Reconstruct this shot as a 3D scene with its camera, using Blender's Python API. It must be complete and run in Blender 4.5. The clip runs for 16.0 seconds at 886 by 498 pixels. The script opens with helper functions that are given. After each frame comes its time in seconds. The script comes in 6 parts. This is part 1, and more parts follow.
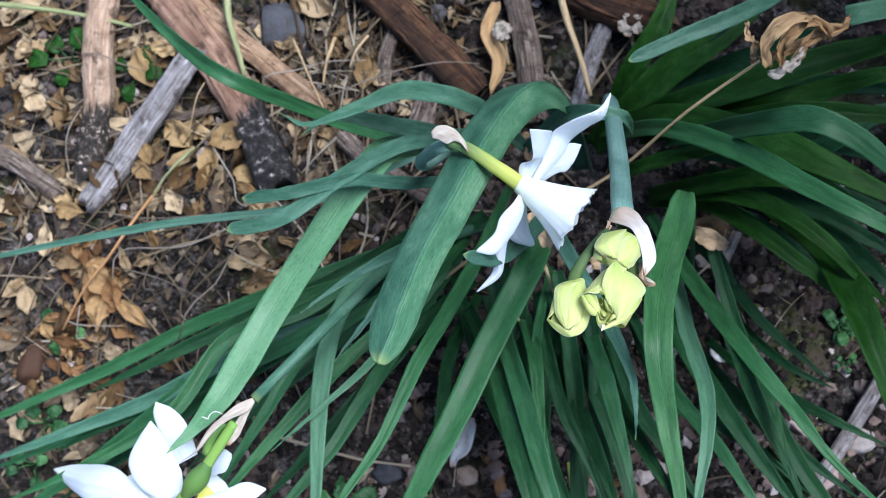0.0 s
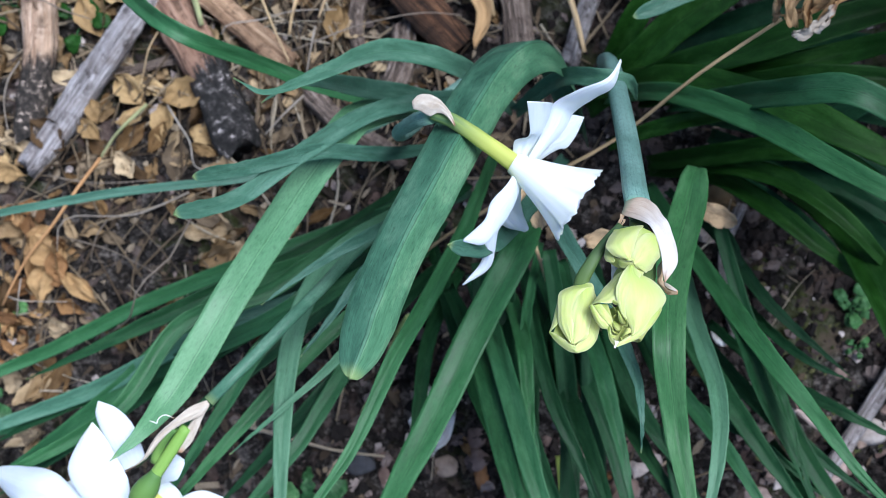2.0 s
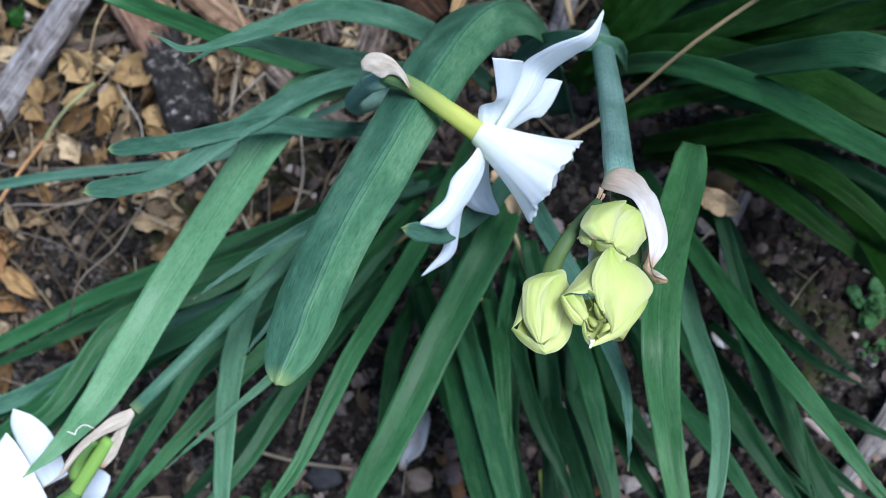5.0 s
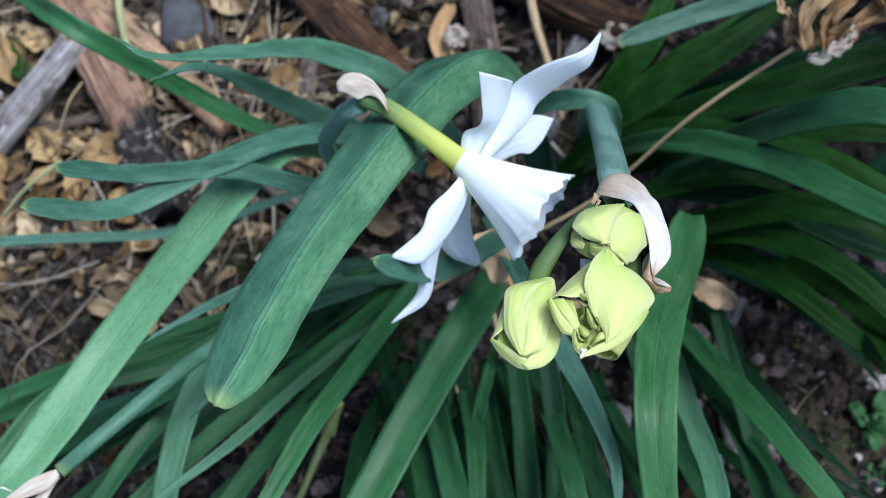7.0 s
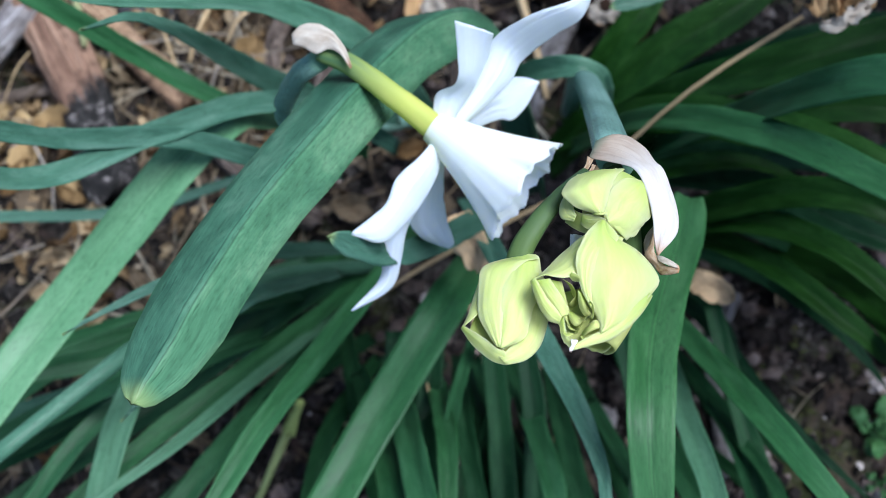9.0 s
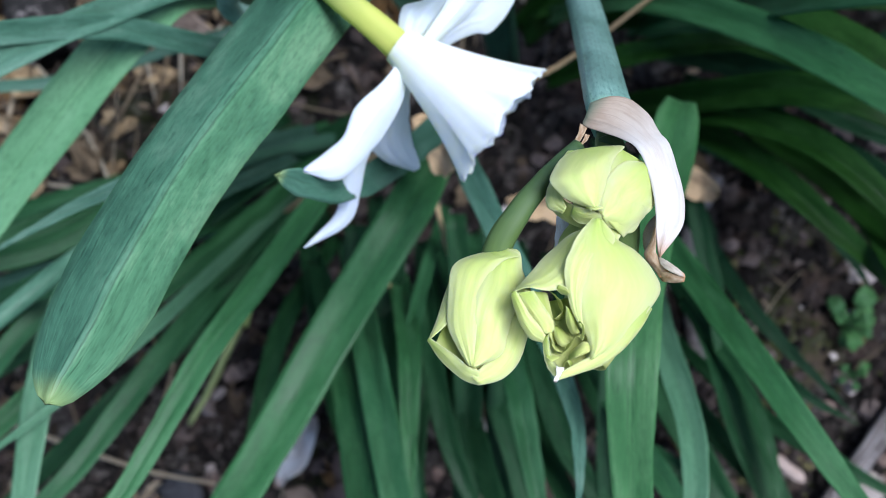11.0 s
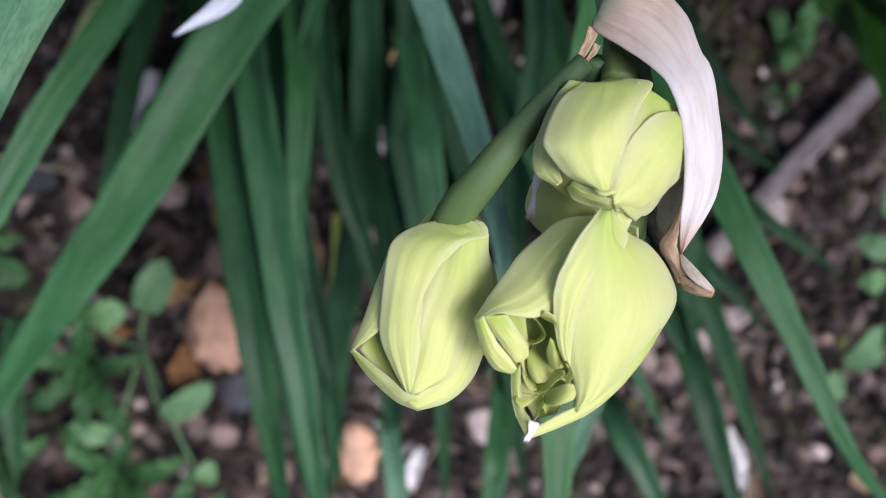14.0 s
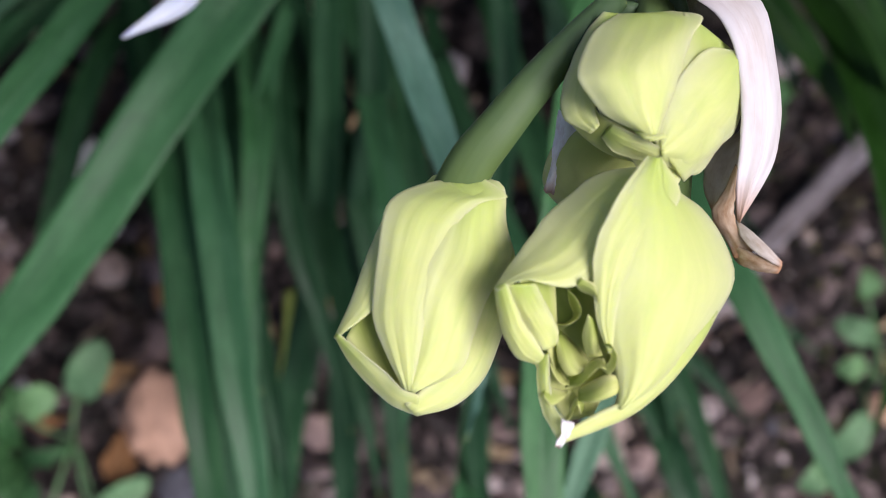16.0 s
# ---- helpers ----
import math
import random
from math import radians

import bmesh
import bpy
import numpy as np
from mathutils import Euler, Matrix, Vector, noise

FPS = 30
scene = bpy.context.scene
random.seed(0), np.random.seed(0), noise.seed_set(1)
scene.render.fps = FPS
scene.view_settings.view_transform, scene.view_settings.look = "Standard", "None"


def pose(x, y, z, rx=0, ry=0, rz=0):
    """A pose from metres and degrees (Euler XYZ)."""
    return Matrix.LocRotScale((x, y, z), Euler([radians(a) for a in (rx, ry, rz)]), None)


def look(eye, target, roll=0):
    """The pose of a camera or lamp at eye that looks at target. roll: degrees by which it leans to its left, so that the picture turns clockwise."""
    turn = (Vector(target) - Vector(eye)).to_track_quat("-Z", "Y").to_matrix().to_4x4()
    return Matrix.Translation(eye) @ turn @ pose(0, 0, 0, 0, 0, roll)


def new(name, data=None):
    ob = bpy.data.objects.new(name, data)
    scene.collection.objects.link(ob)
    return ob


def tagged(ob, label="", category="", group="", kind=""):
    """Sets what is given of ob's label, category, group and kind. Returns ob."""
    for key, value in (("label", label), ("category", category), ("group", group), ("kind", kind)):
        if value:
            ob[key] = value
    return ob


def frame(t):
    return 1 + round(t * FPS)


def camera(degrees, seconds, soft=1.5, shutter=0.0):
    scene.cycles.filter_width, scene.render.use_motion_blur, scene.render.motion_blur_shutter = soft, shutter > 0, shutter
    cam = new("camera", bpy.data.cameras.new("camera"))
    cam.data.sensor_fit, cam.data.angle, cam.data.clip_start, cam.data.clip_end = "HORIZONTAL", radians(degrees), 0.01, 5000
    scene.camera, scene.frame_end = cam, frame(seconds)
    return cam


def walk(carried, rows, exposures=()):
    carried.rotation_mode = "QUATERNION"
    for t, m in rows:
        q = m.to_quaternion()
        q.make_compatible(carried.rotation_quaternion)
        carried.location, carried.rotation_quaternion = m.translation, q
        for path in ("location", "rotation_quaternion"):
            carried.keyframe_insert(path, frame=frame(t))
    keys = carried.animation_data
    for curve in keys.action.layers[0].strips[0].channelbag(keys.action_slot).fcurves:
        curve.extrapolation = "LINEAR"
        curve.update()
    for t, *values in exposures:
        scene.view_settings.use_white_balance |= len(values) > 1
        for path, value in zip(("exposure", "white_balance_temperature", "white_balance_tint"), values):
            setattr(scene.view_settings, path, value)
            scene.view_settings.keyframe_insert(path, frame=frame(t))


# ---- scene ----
cam = camera(42.8, 16.0, soft=0.6)

# seconds, place in metres, turn in degrees
PATH = [
    (0, (0.0155, -0.065, 0.5409), (10.16, 8.10, 1.45)),
    (0.5, (0.0118, -0.0633, 0.5272), (9.37, 6.85, 0.86)),
    (1, (0.0069, -0.0565, 0.5172), (8.59, 6.18, 1.28)),
    (1.5, (0.0044, -0.0501, 0.5064), (8.23, 6.14, 1.41)),
    (2, (0.0057, -0.0437, 0.4969), (7.17, 6.61, 1.54)),
    (2.5, (0.0078, -0.0366, 0.487), (6.42, 6.25, 1.43)),
    (3, (0.0066, -0.0313, 0.479), (5.80, 6.15, 1.60)),
    (3.5, (0.0074, -0.0302, 0.4698), (4.97, 6.37, 1.44)),
    (3.7, (0.0082, -0.0281, 0.4659), (5.08, 6.48, 1.23)),
    (5.8, (0.0134, -0.0574, 0.4409), (12.10, 6.96, 2.89)),
    (6, (0.0136, -0.0609, 0.4372), (13.75, 6.98, 3.37)),
    (6.5, (0.0145, -0.0676, 0.428), (15.22, 6.37, 3.77)),
    (7, (0.0113, -0.068, 0.4183), (16.55, 5.32, 3.89)),
    (7.5, (0.0091, -0.067, 0.4094), (17.13, 4.98, 3.76)),
    (8, (0.0107, -0.0667, 0.401), (17.17, 4.89, 3.71)),
    (8.2, (0.0119, -0.0666, 0.3975), (17.20, 4.74, 3.80)),
    (10.5, (0.0065, -0.0442, 0.3746), (10.43, 2.77, 5.00)),
    (11, (0.0066, -0.0349, 0.3687), (6.78, 2.09, 4.98)),
    (11.5, (0.0037, -0.0237, 0.3622), (3.05, 1.07, 5.34)),
    (12, (0.0012, -0.0154, 0.3569), (-1.09, -0.23, 6.07)),
    (12.5, (-0.0012, -0.0128, 0.3502), (-5.14, -0.80, 6.55)),
    (13, (-0.004, -0.0048, 0.3418), (-8.36, -1.40, 6.93)),
    (13.5, (-0.0031, 0.0008, 0.3348), (-11.67, -2.65, 8.04)),
    (14, (-0.004, 0.0019, 0.3264), (-15.21, -3.90, 9.34)),
    (14.5, (-0.0042, -0.0023, 0.3211), (-16.66, -5.18, 10.22)),
    (15, (-0.0048, -0.0024, 0.3144), (-15.93, -6.21, 10.87)),
    (15.5, (-0.0033, -0.0071, 0.3149), (-12.74, -6.47, 10.72)),
    (16, (-0.0048, -0.0135, 0.3113), (-9.13, -6.64, 10.29)),
]
walk(cam, [(t, pose(*place, *turn)) for t, place, turn in PATH], exposures=[(0.0, 1.08, 5680.0, 7.0), (3.5, 1.03, 5650.0, 6.5), (6.0, 0.85, 5680.0, 5.0), (8.0, 1.07, 5650.0, 5.0), (10.5, 1.06, 5720.0, 6.5), (12.5, 0.9, 5920.0, 13.0), (14.0, 0.76, 6200.0, 19.0), (16.0, 0.85, 6380.0, 22.0)])

# ---- light: open shade under a bright sky ----
world = bpy.data.worlds.new("world")
scene.world = world
world.use_nodes = True
wn = world.node_tree
sky = wn.nodes.new("ShaderNodeTexSky")
sky.sky_type = "NISHITA"
sky.sun_disc = False
sky.sun_elevation = radians(62)
sky.sun_rotation = radians(68)
sky.air_density, sky.dust_density, sky.ozone_density = 1.0, 2.5, 1.0
wn.nodes["Background"].inputs[1].default_value = 0.09
wn.links.new(sky.outputs[0], wn.nodes["Background"].inputs[0])
sun_data = bpy.data.lights.new("sun", "SUN")
sun_data.energy, sun_data.angle, sun_data.color = 4.0, radians(34), (1.0, 0.985, 0.975)
sun = new("sun", sun_data)
sun.matrix_world = look((0.5, 0.2, 1.0), (0, 0, 0))

MM = 0.001
rng = random.Random(7)


# ---- materials ----
def shader(name, rough=0.6, spec=0.5):
    mat = bpy.data.materials.new(name)
    mat.use_nodes = True
    nt = mat.node_tree
    b = nt.nodes["Principled BSDF"]
    b.inputs["Roughness"].default_value = rough
    b.inputs["Specular IOR Level"].default_value = spec
    return mat, nt, b


def ramp(nt, fac, stops):
    r = nt.nodes.new("ShaderNodeValToRGB")
    el = r.color_ramp.elements
    while len(el) < len(stops):
        el.new(0.5)
    for e, (p, c) in zip(el, stops):
        e.position, e.color = p, (*c, 1)
    nt.links.new(fac, r.inputs[0])
    return r.outputs[0]


def noise_tex(nt, vec, scale, detail=4, rough=0.55, distort=0.0):
    n = nt.nodes.new("ShaderNodeTexNoise")
    n.inputs["Scale"].default_value, n.inputs["Detail"].default_value = scale, detail
    n.inputs["Roughness"].default_value, n.inputs["Distortion"].default_value = rough, distort
    nt.links.new(vec, n.inputs["Vector"])
    return n.outputs["Fac"]


def mapped(nt, out, scale):
    m = nt.nodes.new("ShaderNodeMapping")
    m.inputs["Scale"].default_value = scale
    nt.links.new(out, m.inputs[0])
    return m.outputs[0]


def mix(nt, a, b, fac, mode="MIX"):
    m = nt.nodes.new("ShaderNodeMix")
    m.data_type, m.blend_type = "RGBA", mode
    for sock, v in ((m.inputs[0], fac), (m.inputs[6], a), (m.inputs[7], b)):
        if isinstance(v, (int, float)):
            sock.default_value = v
        elif isinstance(v, tuple):
            sock.default_value = (*v, 1)
        else:
            nt.links.new(v, sock)
    return m.outputs[2]


def bump(nt, b, height, strength, dist):
    n = nt.nodes.new("ShaderNodeBump")
    n.inputs["Strength"].default_value, n.inputs["Distance"].default_value = strength, dist
    nt.links.new(height, n.inputs["Height"])
    nt.links.new(n.outputs[0], b.inputs["Normal"])


def coords(nt, which="Object"):
    return nt.nodes.new("ShaderNodeTexCoord").outputs[which]


def object_random(nt):
    return nt.nodes.new("ShaderNodeObjectInfo").outputs["Random"]


def island_random(nt):
    return nt.nodes.new("ShaderNodeNewGeometry").outputs["Random Per Island"]


def blade_material(name, dark, mid, pale, tip, gloss=0.42, spec=0.22, half_shade=None):
    """Strap leaf: fine lengthwise veins, bluish bloom in worn streaks, a grooved midrib, a yellowish tip; the optional
    half tint paints one facet's shade along with bluish bloom.
    """
    mat, nt, b = shader(name, gloss, spec)
    uv = coords(nt, "UV")
    veins = noise_tex(nt, mapped(nt, uv, (52, 0.7, 1)), 1.0, 3, 0.6)
    bloom = noise_tex(nt, mapped(nt, uv, (2.2, 11, 1)), 1.0, 6, 0.66, 0.5)
    specks = noise_tex(nt, mapped(nt, uv, (30, 110, 1)), 1.0, 5, 0.7)
    col = ramp(nt, bloom, [(0.3, dark), (0.5, mid), (0.72, pale)])
    shade = ramp(nt, veins, [(0.36, (0.62, 0.66, 0.66)), (0.54, (1.06, 1.05, 1.04))])
    col = mix(nt, col, shade, 0.35, "MULTIPLY")
    col = mix(nt, col, ramp(nt, specks, [(0.36, (0.6, 0.63, 0.64)), (0.5, (1, 1, 1)), (0.7, (1.15, 1.15, 1.15))]), 0.6, "MULTIPLY")
    tone = ramp(nt, object_random(nt), [(0, (0.8, 0.84, 0.84)), (0.5, (1, 1, 1)), (1, (1.12, 1.16, 1.0))])
    col = mix(nt, col, tone, 1.0, "MULTIPLY")
    sep = nt.nodes.new("ShaderNodeSeparateXYZ")
    nt.links.new(uv, sep.inputs[0])
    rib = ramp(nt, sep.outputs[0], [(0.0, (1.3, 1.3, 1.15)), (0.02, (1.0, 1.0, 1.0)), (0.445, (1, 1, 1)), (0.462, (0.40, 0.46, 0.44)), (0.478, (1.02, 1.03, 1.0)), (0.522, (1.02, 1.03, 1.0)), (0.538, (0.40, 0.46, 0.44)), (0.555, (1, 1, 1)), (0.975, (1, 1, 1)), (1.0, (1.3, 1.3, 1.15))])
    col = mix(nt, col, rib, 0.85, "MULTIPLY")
    # one half coloured darker and bluer, as if tilted away from the sun
    if half_shade:
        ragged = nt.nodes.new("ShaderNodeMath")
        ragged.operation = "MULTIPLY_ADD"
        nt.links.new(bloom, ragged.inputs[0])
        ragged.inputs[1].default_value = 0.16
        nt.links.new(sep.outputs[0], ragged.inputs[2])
        col = mix(nt, col, mix(nt, col, half_shade, 1.0, "MULTIPLY"), ramp(nt, ragged.outputs[0], [(0.53, (0, 0, 0)), (0.56, (1, 1, 1))]))
    dash = noise_tex(nt, mapped(nt, uv, (30, 64, 1)), 1.0, 2, 0.5)
    col = mix(nt, col, ramp(nt, dash, [(0.32, (0.28, 0.34, 0.34)), (0.38, (1, 1, 1))]), 0.45, "MULTIPLY")
    tipf = ramp(nt, sep.outputs[1], [(0.986, (0, 0, 0)), (1.0, (0.5, 0.5, 0.5))])
    col = mix(nt, col, tip, tipf)
    nt.links.new(col, b.inputs["Base Color"])
    nt.links.new(ramp(nt, bloom, [(0.3, (gloss - 0.08,) * 3), (0.7, (gloss + 0.16,) * 3)]), b.inputs["Roughness"])
    b.inputs["Subsurface Weight"].default_value = 0.0
    bump(nt, b, veins, 0.2, 0.0005)
    thin = nt.nodes.new("ShaderNodeBsdfTranslucent")
    nt.links.new(mix(nt, col, (1.0, 1.6, 0.5), 1.0, "MULTIPLY"), thin.inputs[0])
    both = nt.nodes.new("ShaderNodeMixShader")
    both.inputs[0].default_value = 0.16
    nt.links.new(b.outputs[0], both.inputs[1])
    nt.links.new(thin.outputs[0], both.inputs[2])
    nt.links.new(both.outputs[0], nt.nodes["Material Output"].inputs[0])
    return mat


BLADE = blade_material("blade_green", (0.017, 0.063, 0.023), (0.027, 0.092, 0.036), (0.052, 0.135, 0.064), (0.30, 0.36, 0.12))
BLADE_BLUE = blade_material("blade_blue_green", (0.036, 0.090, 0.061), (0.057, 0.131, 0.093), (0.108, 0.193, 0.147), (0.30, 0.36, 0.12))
BLADE_HALF_SHADED = blade_material("blade_half_shaded", (0.030, 0.080, 0.052), (0.062, 0.145, 0.092), (0.128, 0.222, 0.150), (0.30, 0.36, 0.12), half_shade=(0.70, 0.74, 0.84))
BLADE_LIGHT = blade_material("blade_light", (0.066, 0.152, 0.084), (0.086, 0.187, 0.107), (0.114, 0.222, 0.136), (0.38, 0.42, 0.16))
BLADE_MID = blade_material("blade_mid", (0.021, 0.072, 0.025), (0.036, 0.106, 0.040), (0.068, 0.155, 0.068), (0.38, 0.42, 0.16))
# fuller green, darkened in its colour for the shade inside the clump
BLADE_DEEP = blade_material("blade_deep_shaded", (0.0075, 0.030, 0.0034), (0.0135, 0.049, 0.0066), (0.031, 0.086, 0.018), (0.2, 0.25, 0.08), 0.45, 0.12)
# dark copy of the green blade; its colour holds the shade low down
BLADE_SHADED = blade_material("blade_shaded", (0.008, 0.033, 0.012), (0.013, 0.049, 0.019), (0.029, 0.080, 0.034), (0.2, 0.25, 0.08), 0.45, 0.15)
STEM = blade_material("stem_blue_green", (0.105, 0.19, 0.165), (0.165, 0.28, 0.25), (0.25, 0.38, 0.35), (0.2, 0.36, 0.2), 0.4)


def petal_material(name, base, tip, vein, spread=0.25, rim=None, start=0.02, thin_share=0.46, flesh=0.0, vein_share=0.35):
    """Petal: faint lengthwise veins, soft blotches; rim: paler edges; flesh: how far light wanders inside."""
    mat, nt, b = shader(name, 0.58, 0.22)
    uv = coords(nt, "UV")
    veins = noise_tex(nt, mapped(nt, uv, (22, 1.6, 1)), 1.0, 3, 0.6, 0.5)
    mottle = noise_tex(nt, mapped(nt, uv, (3.2, 1.3, 1)), 1.0, 5, 0.6, 0.8)
    if flesh:
        b.inputs["Subsurface Weight"].default_value, b.inputs["Subsurface Scale"].default_value = flesh, 0.003
        b.inputs["Subsurface Radius"].default_value = (1.0, 0.9, 0.4)
    sep = nt.nodes.new("ShaderNodeSeparateXYZ")
    nt.links.new(uv, sep.inputs[0])
    col = ramp(nt, sep.outputs[1], [(start, base), (spread, tip)])
    col = mix(nt, col, vein, ramp(nt, mottle, [(0.38, (0, 0, 0)), (0.72, (0.7,) * 3)]))
    col = mix(nt, col, ramp(nt, veins, [(0.34, (0.93, 0.95, 0.90)), (0.6, (1.02, 1.02, 1.01))]), vein_share, "MULTIPLY")
    if rim:
        edge = ramp(nt, sep.outputs[0], [(0.0, (0.85,) * 3), (0.07, (0.4,) * 3), (0.26, (0, 0, 0)), (0.74, (0, 0, 0)), (0.93, (0.4,) * 3), (1.0, (0.85,) * 3)])
        col = mix(nt, col, rim, edge)
    nt.links.new(col, b.inputs["Base Color"])
    bump(nt, b, veins, 0.08, 0.0003)
    thin = nt.nodes.new("ShaderNodeBsdfTranslucent")
    nt.links.new(col, thin.inputs[0])
    both = nt.nodes.new("ShaderNodeMixShader")
    both.inputs[0].default_value = thin_share
    nt.links.new(b.outputs[0], both.inputs[1])
    nt.links.new(thin.outputs[0], both.inputs[2])
    nt.links.new(both.outputs[0], nt.nodes["Material Output"].inputs[0])
    return mat


WHITE = petal_material("white_petal", (0.87, 0.90, 0.72), (0.87, 0.905, 0.90), (0.84, 0.885, 0.885), thin_share=0.33, flesh=0.6)
CORONA = petal_material("white_corona", (0.86, 0.89, 0.62), (0.90, 0.92, 0.88), (0.88, 0.905, 0.85), 0.35, thin_share=0.33, flesh=0.6)
BUD = petal_material("bud_yellow_green", (0.37, 0.475, 0.095), (0.56, 0.60, 0.205), (0.40, 0.50, 0.126), 0.45, (0.64, 0.645, 0.295), thin_share=0.24, flesh=0.5, vein_share=0.2)
PEDICEL = petal_material("pedicel_green", (0.034, 0.066, 0.028), (0.085, 0.130, 0.038), (0.043, 0.082, 0.032), 1.0, None, 0.3, thin_share=0.1, flesh=0.2, vein_share=0.9)
BUD_IN = petal_material("bud_inner", (0.34, 0.42, 0.09), (0.60, 0.62, 0.24), (0.42, 0.50, 0.13), 0.8, (0.78, 0.77, 0.40))
TUBE = petal_material("flower_tube", (0.12, 0.22, 0.10), (0.60, 0.62, 0.16), (0.44, 0.54, 0.12), 0.72, None, 0.18)
YELLOWED = petal_material("yellowed_blade", (0.62, 0.62, 0.66), (0.30, 0.38, 0.07), (0.38, 0.42, 0.12), 0.42, None, 0.3, thin_share=0.15)
GREEN_TUBE = petal_material("green_tube", (0.15, 0.27, 0.055), (0.22, 0.34, 0.08), (0.17, 0.28, 0.06), 0.85, thin_share=0.15)
OVARY = petal_material("green_ovary", (0.06, 0.13, 0.035), (0.13, 0.22, 0.05), (0.075, 0.15, 0.035), 0.85, thin_share=0.1)
YELLOW = petal_material("yellow_throat", (0.75, 0.72, 0.12), (0.85, 0.80, 0.30), (0.8, 0.8, 0.2))


def papery_material(name, a, b_, c, foot=None):
    mat, nt, b = shader(name, 0.65, 0.25)
    uv = coords(nt, "UV")
    veins = noise_tex(nt, mapped(nt, uv, (48, 1.2, 1)), 1.0, 4, 0.6, 0.8)
    stain = noise_tex(nt, mapped(nt, uv, (2.2, 3.4, 1)), 1.0, 4, 0.6)
    col = ramp(nt, stain, [(0.3, a), (0.52, b_), (0.75, c)])
    col = mix(nt, col, ramp(nt, veins, [(0.34, (0.80, 0.66, 0.58)), (0.44, (1, 1, 1))]), 0.3, "MULTIPLY")
    sep = nt.nodes.new("ShaderNodeSeparateXYZ")
    nt.links.new(uv, sep.inputs[0])
    if foot:
        low = mix(nt, ramp(nt, veins, [(0.36, tuple(0.75 * v for v in foot)), (0.5, foot)]), ramp(nt, stain, [(0.35, (0.75, 0.66, 0.60)), (0.55, (1.1, 1.08, 1.05))]), 0.8, "MULTIPLY")
        low = mix(nt, (0.20, 0.26, 0.17), low, ramp(nt, sep.outputs[1], [(0.0, (0, 0, 0)), (0.1, (1, 1, 1))]))
        col = mix(nt, col, low, ramp(nt, sep.outputs[1], [(0.05, (0.95,) * 3), (0.22, (0.65,) * 3), (0.42, (0, 0, 0))]))
    col = mix(nt, col, (0.45, 0.22, 0.10), ramp(nt, sep.outputs[1], [(0.86, (0, 0, 0)), (1.0, (0.8,) * 3)]))
    nt.links.new(col, b.inputs["Base Color"])
    bump(nt, b, veins, 0.25, 0.0006)
    thin = nt.nodes.new("ShaderNodeBsdfTranslucent")
    nt.links.new(col, thin.inputs[0])
    both = nt.nodes.new("ShaderNodeMixShader")
    both.inputs[0].default_value = 0.35
    nt.links.new(b.outputs[0], both.inputs[1])
    nt.links.new(thin.outputs[0], both.inputs[2])
    nt.links.new(both.outputs[0], nt.nodes["Material Output"].inputs[0])
    return mat


PAPER = papery_material("papery_sheath", (0.70, 0.62, 0.58), (0.86, 0.84, 0.84), (0.90, 0.89, 0.90))
SHEATH = papery_material("papery_spathe", (0.54, 0.485, 0.45), (0.63, 0.60, 0.595), (0.68, 0.66, 0.67), (0.37, 0.285, 0.215))
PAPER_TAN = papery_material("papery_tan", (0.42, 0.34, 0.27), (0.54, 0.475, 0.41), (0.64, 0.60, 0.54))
PAPER_BROWN = papery_material("papery_brown", (0.26, 0.15, 0.075), (0.42, 0.30, 0.20), (0.58, 0.48, 0.38))


def litter_material(name, stops, rand):
    """Dry leaf: colour by piece, with blotches and veins."""
    mat, nt, b = shader(name, 0.75, 0.25)
    uv = coords(nt, "UV")
    blot = noise_tex(nt, mapped(nt, uv, (2.6, 2.6, 1)), 1.0, 6, 0.65, 0.5)
    vein = noise_tex(nt, mapped(nt, uv, (9, 3, 1)), 1.0, 4, 0.6)
    r = object_random(nt) if rand == "object" else island_random(nt)
    col = ramp(nt, r, stops)
    col = mix(nt, col, ramp(nt, blot, [(0.28, (0.34, 0.28, 0.22)), (0.5, (1, 1, 1)), (0.75, (1.2, 1.2, 1.2))]), 0.8, "MULTIPLY")
    nt.links.new(col, b.inputs["Base Color"])
    bump(nt, b, vein, 0.8, 0.0012)
    thin = nt.nodes.new("ShaderNodeBsdfTranslucent")
    nt.links.new(col, thin.inputs[0])
    both = nt.nodes.new("ShaderNodeMixShader")
    both.inputs[0].default_value = 0.2
    nt.links.new(b.outputs[0], both.inputs[1])
    nt.links.new(thin.outputs[0], both.inputs[2])
    nt.links.new(both.outputs[0], nt.nodes["Material Output"].inputs[0])
    return mat


TAN = [(0.0, (0.05, 0.028, 0.012)), (0.22, (0.14, 0.08, 0.031)), (0.5, (0.28, 0.195, 0.108)), (0.74, (0.46, 0.352, 0.224)), (0.87, (0.19, 0.14, 0.09)), (1.0, (0.085, 0.062, 0.043))]
ORANGE = [(0.0, (0.09, 0.042, 0.016)), (0.5, (0.21, 0.108, 0.044)), (1.0, (0.34, 0.215, 0.10))]
LITTER = litter_material("dry_leaf_tan", TAN, "object")
LITTER_BED = litter_material("dry_leaf_bed", TAN, "island")
LITTER_ORANGE = litter_material("dry_leaf_orange", ORANGE, "object")
LITTER_BITS = litter_material("litter_bits", [(0.0, (0.012, 0.009, 0.007)), (0.5, (0.045, 0.031, 0.021)), (0.82, (0.15, 0.108, 0.07)), (1.0, (0.42, 0.34, 0.25))], "island")
STRAW = litter_material("straw", [(0.0, (0.05, 0.032, 0.02)), (0.5, (0.17, 0.125, 0.08)), (0.8, (0.30, 0.235, 0.16)), (1.0, (0.52, 0.46, 0.37))], "object")
